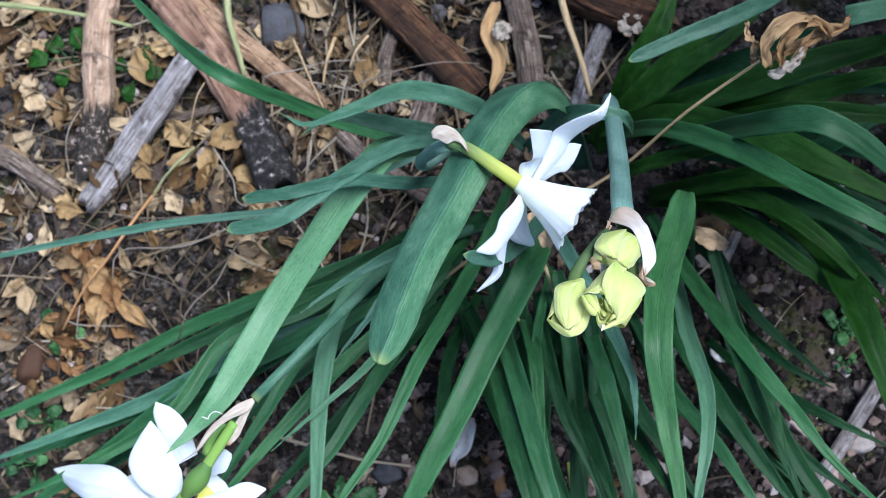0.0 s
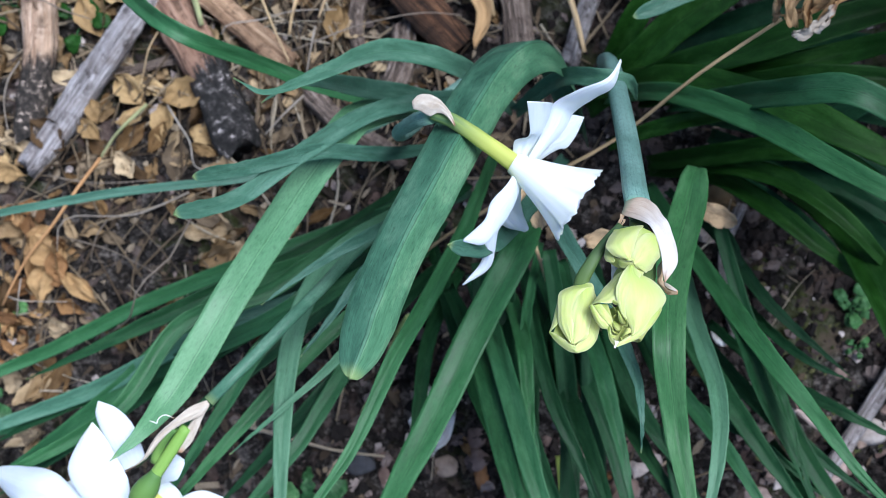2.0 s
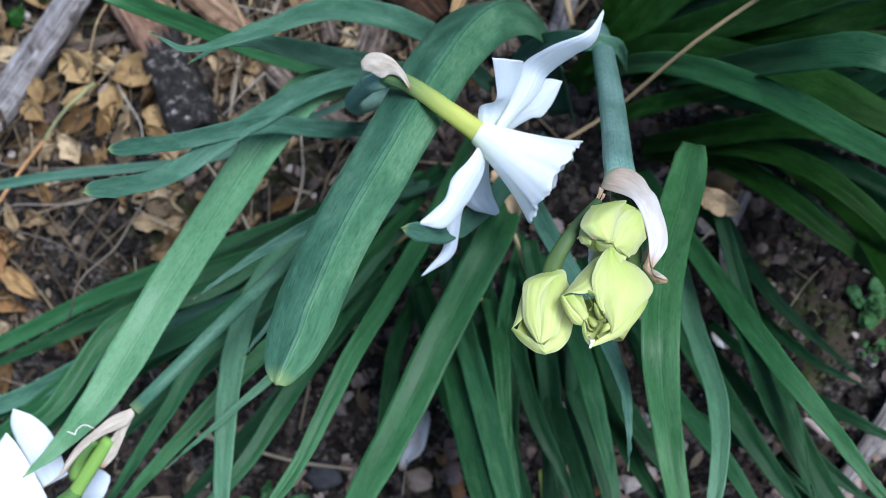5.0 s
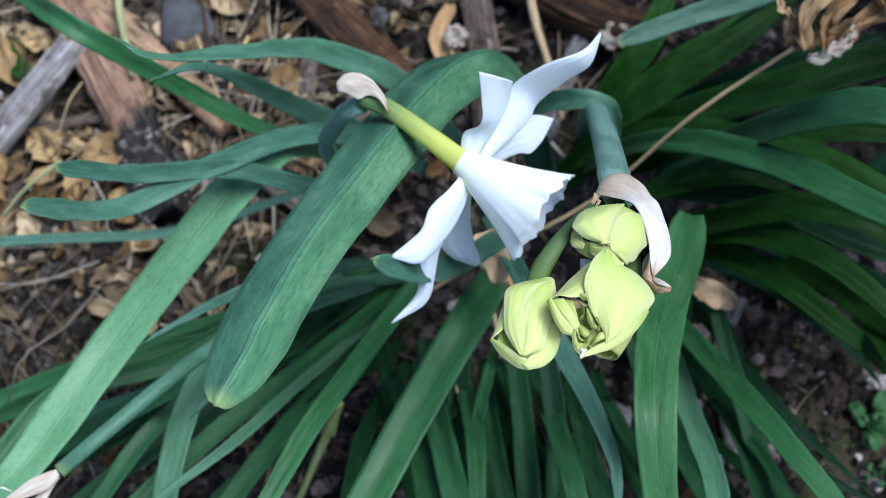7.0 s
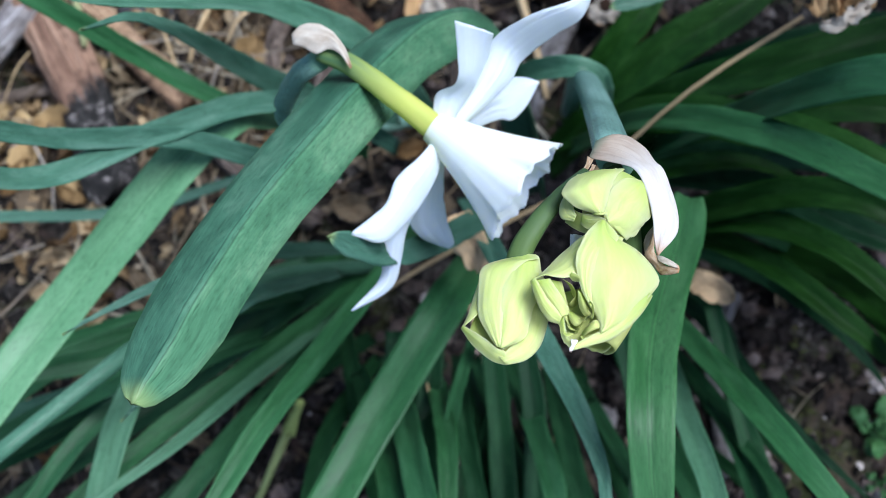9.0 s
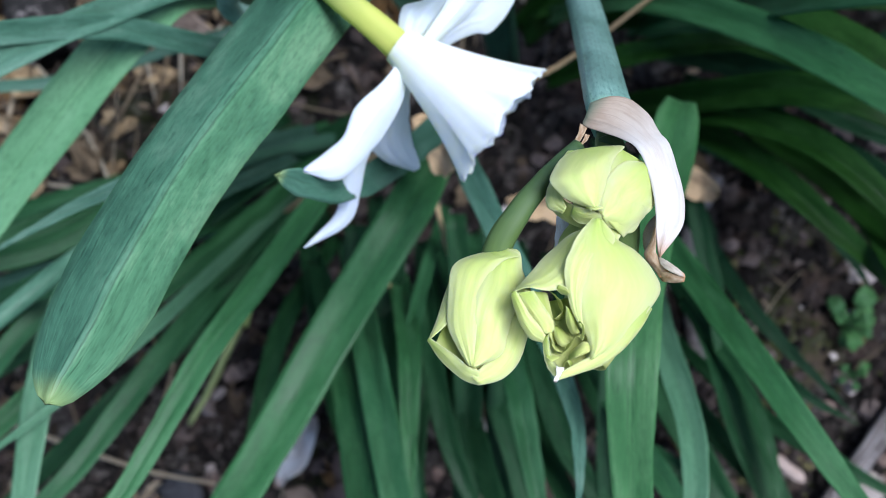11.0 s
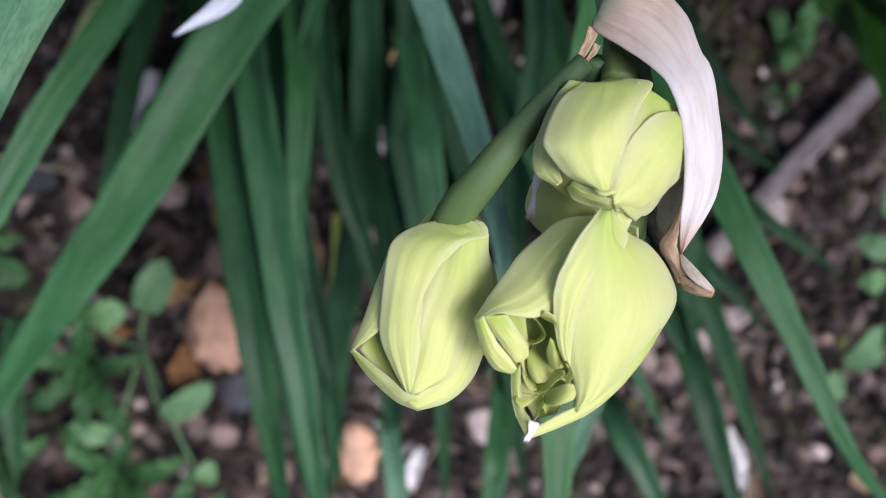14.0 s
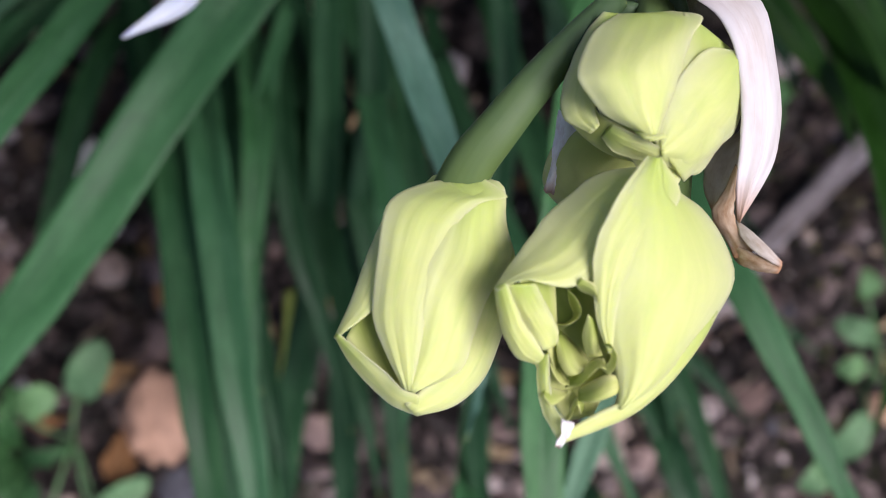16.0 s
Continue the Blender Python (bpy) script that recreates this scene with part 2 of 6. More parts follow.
LITTER_GOLD = litter_material("dry_leaf_gold", [(0.0, (0.20, 0.125, 0.055)), (0.5, (0.31, 0.205, 0.095)), (1.0, (0.42, 0.30, 0.155))], "object")
WITHERED = litter_material("withered", [(0.0, (0.36, 0.20, 0.085)), (0.5, (0.50, 0.32, 0.16)), (1.0, (0.64, 0.46, 0.28))], "object")
PALE_STRAW = litter_material("pale_straw", [(0.0, (0.20, 0.16, 0.13)), (0.5, (0.33, 0.28, 0.235)), (1.0, (0.46, 0.41, 0.37))], "object")
ORANGE_STRAW = litter_material("orange_straw", [(0.0, (0.40, 0.20, 0.08)), (1.0, (0.50, 0.28, 0.13))], "object")
PALE_STEM = litter_material("pale_green_stem", [(0.0, (0.34, 0.42, 0.13)), (1.0, (0.46, 0.52, 0.22))], "object")
GREEN_STRAW = litter_material("green_straw", [(0.0, (0.26, 0.29, 0.13)), (1.0, (0.38, 0.38, 0.21))], "object")
DRYSTALK = litter_material("dry_stalk", [(0.0, (0.50, 0.36, 0.20)), (1.0, (0.60, 0.44, 0.26))], "object")


def wood_material(name, a, b_, c, end=None, along=0.0):
    """Weathered wood: grain along the piece, cracks; end: a dark rotten or burnt end past the share along."""
    mat, nt, b = shader(name, 0.8, 0.25)
    uv = coords(nt, "UV")
    grain = noise_tex(nt, mapped(nt, uv, (18, 1.3, 1)), 1.0, 8, 0.74, 0.6)
    fine = noise_tex(nt, mapped(nt, uv, (60, 6, 1)), 1.0, 8, 0.78)
    spots = noise_tex(nt, mapped(nt, uv, (9, 14, 1)), 1.0, 6, 0.7)
    col = ramp(nt, grain, [(0.37, a), (0.5, b_), (0.63, c)])
    col = mix(nt, col, ramp(nt, fine, [(0.3, (0.35, 0.33, 0.32)), (0.5, (1, 1, 1)), (0.7, (1.2, 1.2, 1.2))]), 0.8, "MULTIPLY")
    col = mix(nt, col, ramp(nt, spots, [(0.36, (0.22, 0.19, 0.17)), (0.47, (1, 1, 1))]), 0.85, "MULTIPLY")
    patches = noise_tex(nt, mapped(nt, uv, (4, 5, 1)), 1.0, 5, 0.65, 0.6)
    col = mix(nt, col, ramp(nt, patches, [(0.36, (0.6, 0.54, 0.5)), (0.5, (1, 1, 1)), (0.66, (1.35, 1.32, 1.3))]), 0.85, "MULTIPLY")
    cracks = noise_tex(nt, mapped(nt, uv, (34, 0.9, 1)), 1.0, 5, 0.65, 0.8)
    col = mix(nt, col, ramp(nt, cracks, [(0.36, (0.10, 0.08, 0.07)), (0.42, (0.75, 0.72, 0.7)), (0.47, (1, 1, 1))]), 0.9, "MULTIPLY")
    if end:
        sep = nt.nodes.new("ShaderNodeSeparateXYZ")
        nt.links.new(uv, sep.inputs[0])
        add = nt.nodes.new("ShaderNodeMath")
        add.operation = "MULTIPLY_ADD"
        nt.links.new(grain, add.inputs[0])
        add.inputs[1].default_value = 0.55
        nt.links.new(sep.outputs[1], add.inputs[2])
        crust = noise_tex(nt, mapped(nt, uv, (22, 34, 1)), 1.0, 8, 0.78)
        endcol = ramp(nt, crust, [(0.42, tuple(0.15 * v for v in end)), (0.53, tuple(0.6 * v for v in end)), (0.58, tuple(min(1, 2 * v) for v in end)), (0.64, tuple(min(1, 12 * v) for v in end))])
        col = mix(nt, col, endcol, ramp(nt, add.outputs[0], [(along + 0.12, (0, 0, 0)), (along + 0.17, (1, 1, 1))]))
    nt.links.new(col, b.inputs["Base Color"])
    bump(nt, b, mix(nt, fine, cracks, 0.5), 1.0, 0.004)
    return mat


BARK = wood_material("bark_pinkish", (0.11, 0.06, 0.042), (0.28, 0.165, 0.115), (0.44, 0.29, 0.21), (0.042, 0.037, 0.036), 0.86)
SPLIT = wood_material("split_wood", (0.12, 0.065, 0.038), (0.38, 0.24, 0.15), (0.62, 0.45, 0.31))
PALEWOOD = wood_material("pale_wood", (0.20, 0.125, 0.09), (0.44, 0.30, 0.21), (0.64, 0.50, 0.40), (0.07, 0.055, 0.046), 0.80)
GREYWOOD = wood_material("grey_wood", (0.10, 0.088, 0.088), (0.30, 0.275, 0.285), (0.56, 0.53, 0.55))
DARKWOOD = wood_material("dark_wood", (0.012, 0.007, 0.005), (0.065, 0.032, 0.018), (0.25, 0.125, 0.065))
OLDPALE = wood_material("flaking_pale_wood", (0.14, 0.118, 0.115), (0.38, 0.335, 0.335), (0.66, 0.62, 0.635))
OLDWOOD = wood_material("old_wood", (0.022, 0.016, 0.013), (0.16, 0.12, 0.10), (0.48, 0.39, 0.34))


def soil_material():
    mat, nt, b = shader("soil", 0.95, 0.08)
    p = coords(nt)
    big = noise_tex(nt, p, 14, 5, 0.6)
    mid_ = noise_tex(nt, p, 130, 8, 0.75)
    fine = noise_tex(nt, p, 520, 5, 0.7)
    col = ramp(nt, mid_, [(0.36, (0.004, 0.0036, 0.0034)), (0.5, (0.026, 0.0225, 0.021)), (0.66, (0.15, 0.132, 0.124))])
    col = mix(nt, col, ramp(nt, fine, [(0.3, (0.45, 0.42, 0.4)), (0.52, (1, 1, 1)), (0.72, (1.7, 1.65, 1.6))]), 0.9, "MULTIPLY")
    col = mix(nt, col, (0.062, 0.075, 0.022), ramp(nt, big, [(0.54, (0, 0, 0)), (0.66, (0.6,) * 3)]))
    patch = noise_tex(nt, p, 48, 4, 0.6, 0.4)
    col = mix(nt, col, (0.125, 0.084, 0.073), ramp(nt, patch, [(0.54, (0, 0, 0)), (0.64, (0.55,) * 3)]))
    nt.links.new(col, b.inputs["Base Color"])
    bump(nt, b, fine, 1.0, 0.003)
    return mat


def stone_material(name, stops, rand="object"):
    mat, nt, b = shader(name, 0.85, 0.15)
    p = coords(nt)
    n = noise_tex(nt, p, 160, 6, 0.65)
    col = ramp(nt, object_random(nt) if rand == "object" else island_random(nt), stops)
    col = mix(nt, col, ramp(nt, n, [(0.3, (0.5, 0.47, 0.45)), (0.55, (1, 1, 1)), (0.75, (1.25, 1.25, 1.25))]), 0.85, "MULTIPLY")
    nt.links.new(col, b.inputs["Base Color"])
    bump(nt, b, n, 0.7, 0.002)
    return mat


SOIL = soil_material()
CRUMB = stone_material("soil_crumb", [(0.0, (0.006, 0.005, 0.0046)), (0.5, (0.022, 0.017, 0.0155)), (0.82, (0.075, 0.057, 0.052)), (0.95, (0.18, 0.14, 0.13)), (1.0, (0.46, 0.40, 0.385))], "island")
PEBBLE = stone_material("pebble", [(0.0, (0.22, 0.155, 0.122)), (0.5, (0.31, 0.24, 0.20)), (1.0, (0.42, 0.365, 0.34))])
PINK_STONE = stone_material("pink_stone", [(0.0, (0.50, 0.30, 0.20)), (1.0, (0.56, 0.35, 0.24))])
FLAT_CHIP = stone_material("flat_chip", [(0.0, (0.10, 0.066, 0.056)), (0.5, (0.18, 0.125, 0.108)), (0.85, (0.265, 0.195, 0.175)), (1.0, (0.46, 0.40, 0.385))])
PINK_CHIP = stone_material("pink_chip", [(0.0, (0.27, 0.195, 0.175)), (1.0, (0.46, 0.37, 0.34))])
ORANGE_CHIP = stone_material("orange_chip", [(0.0, (0.26, 0.12, 0.05)), (1.0, (0.36, 0.18, 0.08))])
SLATE = stone_material("slate", [(0.0, (0.03, 0.03, 0.034)), (1.0, (0.085, 0.085, 0.098))])
WEED = blade_material("weed_leaf", (0.010, 0.038, 0.011), (0.025, 0.078, 0.024), (0.075, 0.18, 0.068), (0.2, 0.36, 0.1), 0.5)
WEED_PALE = blade_material("weed_leaf_pale", (0.066, 0.145, 0.06), (0.105, 0.205, 0.094), (0.15, 0.27, 0.135), (0.19, 0.31, 0.12), 0.5)
WEED_LIGHT = blade_material("weed_leaf_light", (0.035, 0.10, 0.03), (0.07, 0.17, 0.06), (0.13, 0.27, 0.11), (0.2, 0.36, 0.1), 0.5)
MOSS = stone_material("moss", [(0.0, (0.035, 0.042, 0.014)), (0.6, (0.075, 0.08, 0.028)), (1.0, (0.14, 0.125, 0.06))], "island")


# ---- mesh helpers ----
def mesh_object(name, verts, faces, material, parent=None, label="", uvs=None, smooth=True):
    me = bpy.data.meshes.new(name)
    me.from_pydata([tuple(v) for v in verts], [], faces)
    if uvs is not None:
        layer = me.uv_layers.new(name="uv")
        idx = np.zeros(len(me.loops), dtype=np.int32)
        me.loops.foreach_get("vertex_index", idx)
        layer.data.foreach_set("uv", np.asarray(uvs, dtype=np.float32)[idx].ravel())
    me.polygons.foreach_set("use_smooth", [smooth] * len(me.polygons))
    me.materials.append(material)
    me.update()
    ob = new(name, me)
    if parent is not None:
        ob.parent = parent
        if parent.type == "EMPTY":
            ob.matrix_parent_inverse = parent.matrix_basis.inverted()
    if label:
        ob["label"] = label
    return ob


def spline(points, n, ease=1.0):
    """n + 1 places at even steps along a smooth curve through the points, and their tangents."""
    p = np.array(points, float)
    p = np.vstack([2 * p[0] - p[1], p, 2 * p[-1] - p[-2]])
    out = []
    for i in range(1, len(p) - 2):
        a, b, c, d = p[i - 1 : i + 3]
        for t in np.linspace(0, 1, 24, endpoint=False):
            out.append(0.5 * (2 * b + (c - a) * t + (2 * a - 5 * b + 4 * c - d) * t * t + (3 * b - a - 3 * c + d) * t**3))
    out.append(p[-2])
    out = np.array(out)
    s = np.r_[0, np.cumsum(np.linalg.norm(np.diff(out, axis=0), axis=1))]
    at = s[-1] * (1 - (1 - np.linspace(0, 1, n + 1)) ** ease)
    c = np.stack([np.interp(at, s, out[:, k]) for k in range(3)], 1)
    t = np.gradient(c, axis=0)
    return c, t / np.linalg.norm(t, axis=1, keepdims=True)


def unit(v):
    v = np.asarray(v, float)
    return v / (np.linalg.norm(v, axis=-1, keepdims=True) + 1e-12)


def ribbon(points, width, hint=(0, 0, 1), keel=0.1, thick=0.5, n=22, m=6, twist=(0.0, 0.0), wave=0.0, waves=3.0, ruffle=0.0, seed=0, bow=0.0, across=None, ease=1.0, vee=1.4):
    """A thin closed blade along a curve (millimetres); vee: 1 for a sharp fold down its middle, more for a rounded one. width: a function of the share along, or a number; keel: how far its edges
    stand up, as a share of the half width; wave: sideways waviness of the edges; ruffle: random crumple in millimetres."""
    c, t = spline(points, n, ease)
    u = 1 - (1 - np.linspace(0, 1, n + 1)) ** ease
    w = np.array([width(x) for x in u]) if callable(width) else np.full(n + 1, float(width))
    h = np.asarray(hint, float)
    nor = unit(h - t * (t @ h)[:, None])
    side = np.cross(t, nor)
    if across is not None:
        x = np.asarray(across, float)
        side = unit(x - t * (t @ x)[:, None])
        nor = np.cross(side, t)
    ang = np.radians(np.interp(u, [0, 1], twist))[:, None]
    nor, side = nor * np.cos(ang) + side * np.sin(ang), side * np.cos(ang) - nor * np.sin(ang)
    v = np.linspace(-1, 1, m + 1)
    ph = rng.random() * 6.28
    top = np.empty((n + 1, m + 1, 3))
    for j, q in enumerate(v):
        lift = keel * w / 2 * (abs(q) ** vee - 0.3) + bow * w / 2 * (1 - q * q)
        lift = lift + wave * w / 2 * abs(q) ** 2 * np.sin(2 * math.pi * waves * u + ph + (2.1 if q > 0 else 0))
        top[:, j] = c + side * (q * w / 2)[:, None] + nor * lift[:, None]
    if ruffle:
        for i in range(n + 1):
            for j in range(m + 1):
                k = noise.noise_vector(Vector((seed * 7.3 + i * 0.45, j * 0.6, seed * 1.7)))
                top[i, j] += np.array(k) * ruffle
    under = top - nor[:, None] * (thick * (0.25 + 0.75 * (1 - np.abs(v) ** 2)))[None, :, None]
    k = (n + 1) * (m + 1)
    verts = np.vstack([top.reshape(-1, 3), under.reshape(-1, 3)]) * MM
    uv = np.stack(np.meshgrid((v + 1) / 2, u), -1).reshape(-1, 2)
    idx = lambda i, j: i * (m + 1) + j  # noqa: E731
    faces = []
    for i in range(n):
        for j in range(m):
            a, b, d, e = idx(i, j), idx(i, j + 1), idx(i + 1, j + 1), idx(i + 1, j)
            faces += [(a, b, d, e), (a + k, e + k, d + k, b + k)]
        a, e = idx(i, 0), idx(i + 1, 0)
        faces.append((a, e, e + k, a + k))
        a, e = idx(i, m), idx(i + 1, m)
        faces.append((a, a + k, e + k, e))
    for i, flip in ((0, False), (n, True)):
        for j in range(m):
            q = (idx(i, j), idx(i, j) + k, idx(i, j + 1) + k, idx(i, j + 1))
            faces.append(q[::-1] if flip else q)
    return verts, faces, np.vstack([uv, uv])


def tube(points, radius, n=16, m=10, flat=1.0, hint=(0, 0, 1), rough=0.0, seed=0, ridges=0):
    """A closed round or oval rod along a curve (millimetres)."""
    c, t = spline(points, n)
    u = np.linspace(0, 1, n + 1)
    r = np.array([radius(x) for x in u]) if callable(radius) else np.full(n + 1, float(radius))
    h = np.asarray(hint, float)
    nor = unit(h - t * (t @ h)[:, None])
    side = np.cross(t, nor)
    verts, uv, faces = [], [], []
    for i in range(n + 1):
        for j in range(m):
            a = 2 * math.pi * j / m
            q = r[i] * (1 + (0.06 * math.cos(ridges * a) if ridges else 0))
            if rough:
                q *= 1 + rough * noise.noise(Vector((seed * 3.1 + i * 0.35, 1.3 * math.cos(a), 1.3 * math.sin(a) + seed)))
            verts.append(c[i] + side[i] * math.cos(a) * q + nor[i] * math.sin(a) * q * flat)
            uv.append((j / m, u[i]))
    for i in range(n):
        for j in range(m):
            k = (j + 1) % m
            faces.append((i * m + j, i * m + k, (i + 1) * m + k, (i + 1) * m + j))
    verts += [c[0], c[-1]]
    uv += [(0.5, 0), (0.5, 1)]
    for j in range(m):
        k = (j + 1) % m
        faces += [(len(verts) - 2, k, j), (len(verts) - 1, n * m + j, n * m + k)]
    return np.array(verts) * MM, faces, uv


def lump(rx, ry, rz, seed, rough=0.18, n=10, m=8):
    """A worn stone or clod: an oval with uneven sides, in millimetres."""
    verts, faces = [(0, 0, -rz)], []
    for i in range(1, m):
        f = math.pi * i / m
        for j in range(n):
            a = 2 * math.pi * j / n
            d = Vector((math.sin(f) * math.cos(a), math.sin(f) * math.sin(a), -math.cos(f)))
            k = 1 + rough * noise.noise(d * 1.6 + Vector((seed * 5.1, 0, 0))) + 0.5 * rough * noise.noise(d * 4 + Vector((seed * 2.3, 9, 0)))
            verts.append((d.x * rx * k, d.y * ry * k, d.z * rz * k))
    verts.append((0, 0, rz))
    for j in range(n):
        k = (j + 1) % n
        faces += [(0, 1 + k, 1 + j), (len(verts) - 1, len(verts) - 1 - n + j, len(verts) - 1 - n + k)]
        for i in range(m - 2):
            a, b = 1 + i * n, 1 + (i + 1) * n
            faces.append((a + j, a + k, b + k, b + j))
    return np.array(verts) * MM, faces


def loft(edge_a, edge_b, bulge, out=(0, 0, 1), thick=0.35, n=22, m=14, sharp=0.75, fold=0.25, seed=0, crease=0.0, roll=0.0, wrinkle=0.0):
    """A cupped petal between two edge curves (millimetres), swelling towards out; crease: a ridge down its middle;
    roll: how far its edges turn back outwards."""
    a, _ = spline(edge_a, n)
    b, _ = spline(edge_b, n)
    o = unit(np.asarray(out, float))
    if wrinkle:
        d = unit(a - b)
        for i in range(n + 1):
            k = 2.2 * min(wrinkle, 0.09) * math.sin(math.pi * i / n) ** 1.5
            a[i] += d[i] * k * noise.noise(Vector((i * 11 / n, seed * 1.7, 0.3)))
            b[i] -= d[i] * k * noise.noise(Vector((i * 11 / n, seed * 2.3, 7.1)))
    fold *= min(1.0, float(np.mean(np.linalg.norm(a - b, axis=1))) / 6.0)
    u = np.linspace(0, 1, n + 1)
    v = np.linspace(-1, 1, m + 1)
    top = np.empty((n + 1, m + 1, 3))
    r = random.Random(seed)
    lines = [(r.uniform(-0.85, 0.75), r.uniform(0.15, 0.75), r.uniform(0.05, 0.11), r.uniform(-0.25, 0.25), r.choice((-1, 1, 1))) for _ in range(7)]
    for i in range(n + 1):
        k = bulge * (0.25 + 0.75 * math.sin(math.pi * (0.06 + 0.9 * u[i])))
        for j, q in enumerate(v):
            z = k * (1 - q * q) ** sharp + crease * math.exp(-((q / 0.14) ** 2)) * math.sin(math.pi * u[i])
            z += roll * abs(q) ** 8 * math.sin(math.pi * u[i])
            near = min(1.0, 0.1 + 4 * u[i])
            z += near * fold * (1 - q * q * 0.5) * noise.noise(Vector((seed * 3.9 + u[i] * 1.6, q * 2.6, seed)))
            z += 0.3 * fold * noise.noise(Vector((seed * 1.9 + u[i] * 1.6, q * 6.0, seed + 4))) * (1 - 0.5 * q * q)
            for q0, u0, w0, lean, sign in lines if wrinkle else ():
                z += near * sign * wrinkle * math.exp(-(((q - q0 - lean * (u[i] - u0)) / w0) ** 2) - ((u[i] - u0) / 0.2) ** 2)
            top[i, j] = a[i] + (b[i] - a[i]) * (q + 1) / 2 + o * z
    under = top - o * (thick * (0.3 + 0.7 * (1 - v**2)))[None, :, None]
    k, w = (n + 1) * (m + 1), m + 1
    faces = []
    for i in range(n):
        for j in range(m):
            p, q, r, s = i * w + j, i * w + j + 1, (i + 1) * w + j + 1, (i + 1) * w + j
            faces += [(p, q, r, s), (p + k, s + k, r + k, q + k)]
        faces += [(i * w, (i + 1) * w, (i + 1) * w + k, i * w + k), (i * w + m, i * w + m + k, (i + 1) * w + m + k, (i + 1) * w + m)]
    for j in range(m):
        faces += [(j, j + k, j + 1 + k, j + 1), (n * w + j, n * w + j + 1, n * w + j + 1 + k, n * w + j + k)]
    uv = np.stack(np.meshgrid((v + 1) / 2, u), -1).reshape(-1, 2)
    return np.vstack([top.reshape(-1, 3), under.reshape(-1, 3)]) * MM, faces, np.vstack([uv, uv])


def strap(w, tip="round", length=250.0, foot=0.72, neck=0.0):
    """Width along a strap leaf: a little narrower at the foot, blunt or tapering at the tip."""
    z = min(0.3, 1.25 * w / length)
    def f(u):
        k = foot + (1 - foot) * min(1, u / 0.35)
        if neck:
            s = max(0.0, min(1, (u - neck) / 0.09))
            k = 0.2 + 0.8 * math.sqrt(1 - (1 - s) ** 2)
        if tip == "round":
            k *= math.sqrt(max(0.0, 1 - (max(0, u - 1 + z) / (z * 1.002)) ** 2)) * (1 - 0.5 * max(0, u - 0.55))
        elif tip == "point":
            k *= max(0.0, 1 - max(0, (u - 0.55) / 0.45) ** 1.7) * 0.97 + 0.03
        elif tip == "short":
            k *= max(0.0, 1 - max(0, (u - 0.8) / 0.2) ** 1.5) * 0.97 + 0.03
        return w * k
    return f


# ---- ground ----
def ground_height(x, y):
    """Metres; low clods and hollows."""
    p = Vector((x, y, 0))
    return (0.010 * noise.noise(p * 9) + 0.0045 * noise.noise(p * 38) + 0.0030 * noise.noise(p * 110) + 0.0019 * noise.noise(p * 240)) - 0.004


def build_ground():
    def steps(lo, hi, fine):
        a = list(np.arange(lo, hi, fine))
        s, out_lo, out_hi = fine, [], []
        x0, x1 = lo, a[-1]
        while x1 < 60:
            s *= 1.35
            x0, x1 = x0 - s, x1 + s
            out_lo.append(x0)
            out_hi.append(x1)
        return out_lo[::-1] + a + out_hi
    xs, ys = steps(-0.35, 0.24, 0.0019), steps(-0.23, 0.20, 0.0019)
    verts = [(x, y, ground_height(x, y)) for y in ys for x in xs]
    w = len(xs)
    faces = [(j * w + i, j * w + i + 1, (j + 1) * w + i + 1, (j + 1) * w + i) for j in range(len(ys) - 1) for i in range(w - 1)]
    return tagged(mesh_object("ground", verts, faces, SOIL), "dark crumbly garden soil with moss", "ground", kind="structure")


build_ground()

# an unseen plain wall, added on the east to shade the bed's upper right
wall_corners = [(x, y, z) for x in (0.30, 0.34) for y in (0.03, 2.5) for z in (-0.05, 0.62)]
tagged(mesh_object("shade_wall_east", wall_corners, [(0, 1, 3, 2), (4, 6, 7, 5), (0, 4, 5, 1), (2, 3, 7, 6), (0, 2, 6, 4), (1, 5, 7, 3)], DARKWOOD, smooth=False), "unseen dark board added to shade the bed", "wall", kind="structure")


def scatter(name, material, count, area, sizes, label, category, seed, flat=0.7):
    """Small clods or bits joined into one mesh."""
    r = random.Random(seed)
    shapes = [lump(1, 1, flat, s + seed, 0.95, 7, 5) for s in range(8)]
    verts, faces, k = [], [], 0
    for _ in range(count):
        v, f = shapes[r.randrange(8)]
        x, y = r.uniform(*area[0]), r.uniform(*area[1])
        s = sizes[0] + (sizes[1] - sizes[0]) * r.random() ** 3
        a = r.uniform(0, 6.28)
        q = v * s * np.array([1, r.uniform(0.45, 1), r.uniform(0.6, 1.2)])
        rot = np.stack([q[:, 0] * math.cos(a) - q[:, 1] * math.sin(a), q[:, 0] * math.sin(a) + q[:, 1] * math.cos(a), q[:, 2]], 1)
        verts.append(rot + [x, y, ground_height(x, y) + s * 0.0003])
        faces += [tuple(i + k for i in g) for g in f]
        k += len(v)
    return tagged(mesh_object(name, np.vstack(verts), faces, material, smooth=False), label, category, kind="stuff")


scatter("soil_crumbs", CRUMB, 6500, ((-0.33, 0.22), (-0.21, 0.18)), (0.5, 3.6), "loose grey-brown crumbs of soil on the bed", "soil", 3)
scatter("moss_tufts", MOSS, 700, ((0.08, 0.20), (-0.13, 0.03)), (0.5, 1.8), "small tufts of olive moss on the soil", "moss", 5)


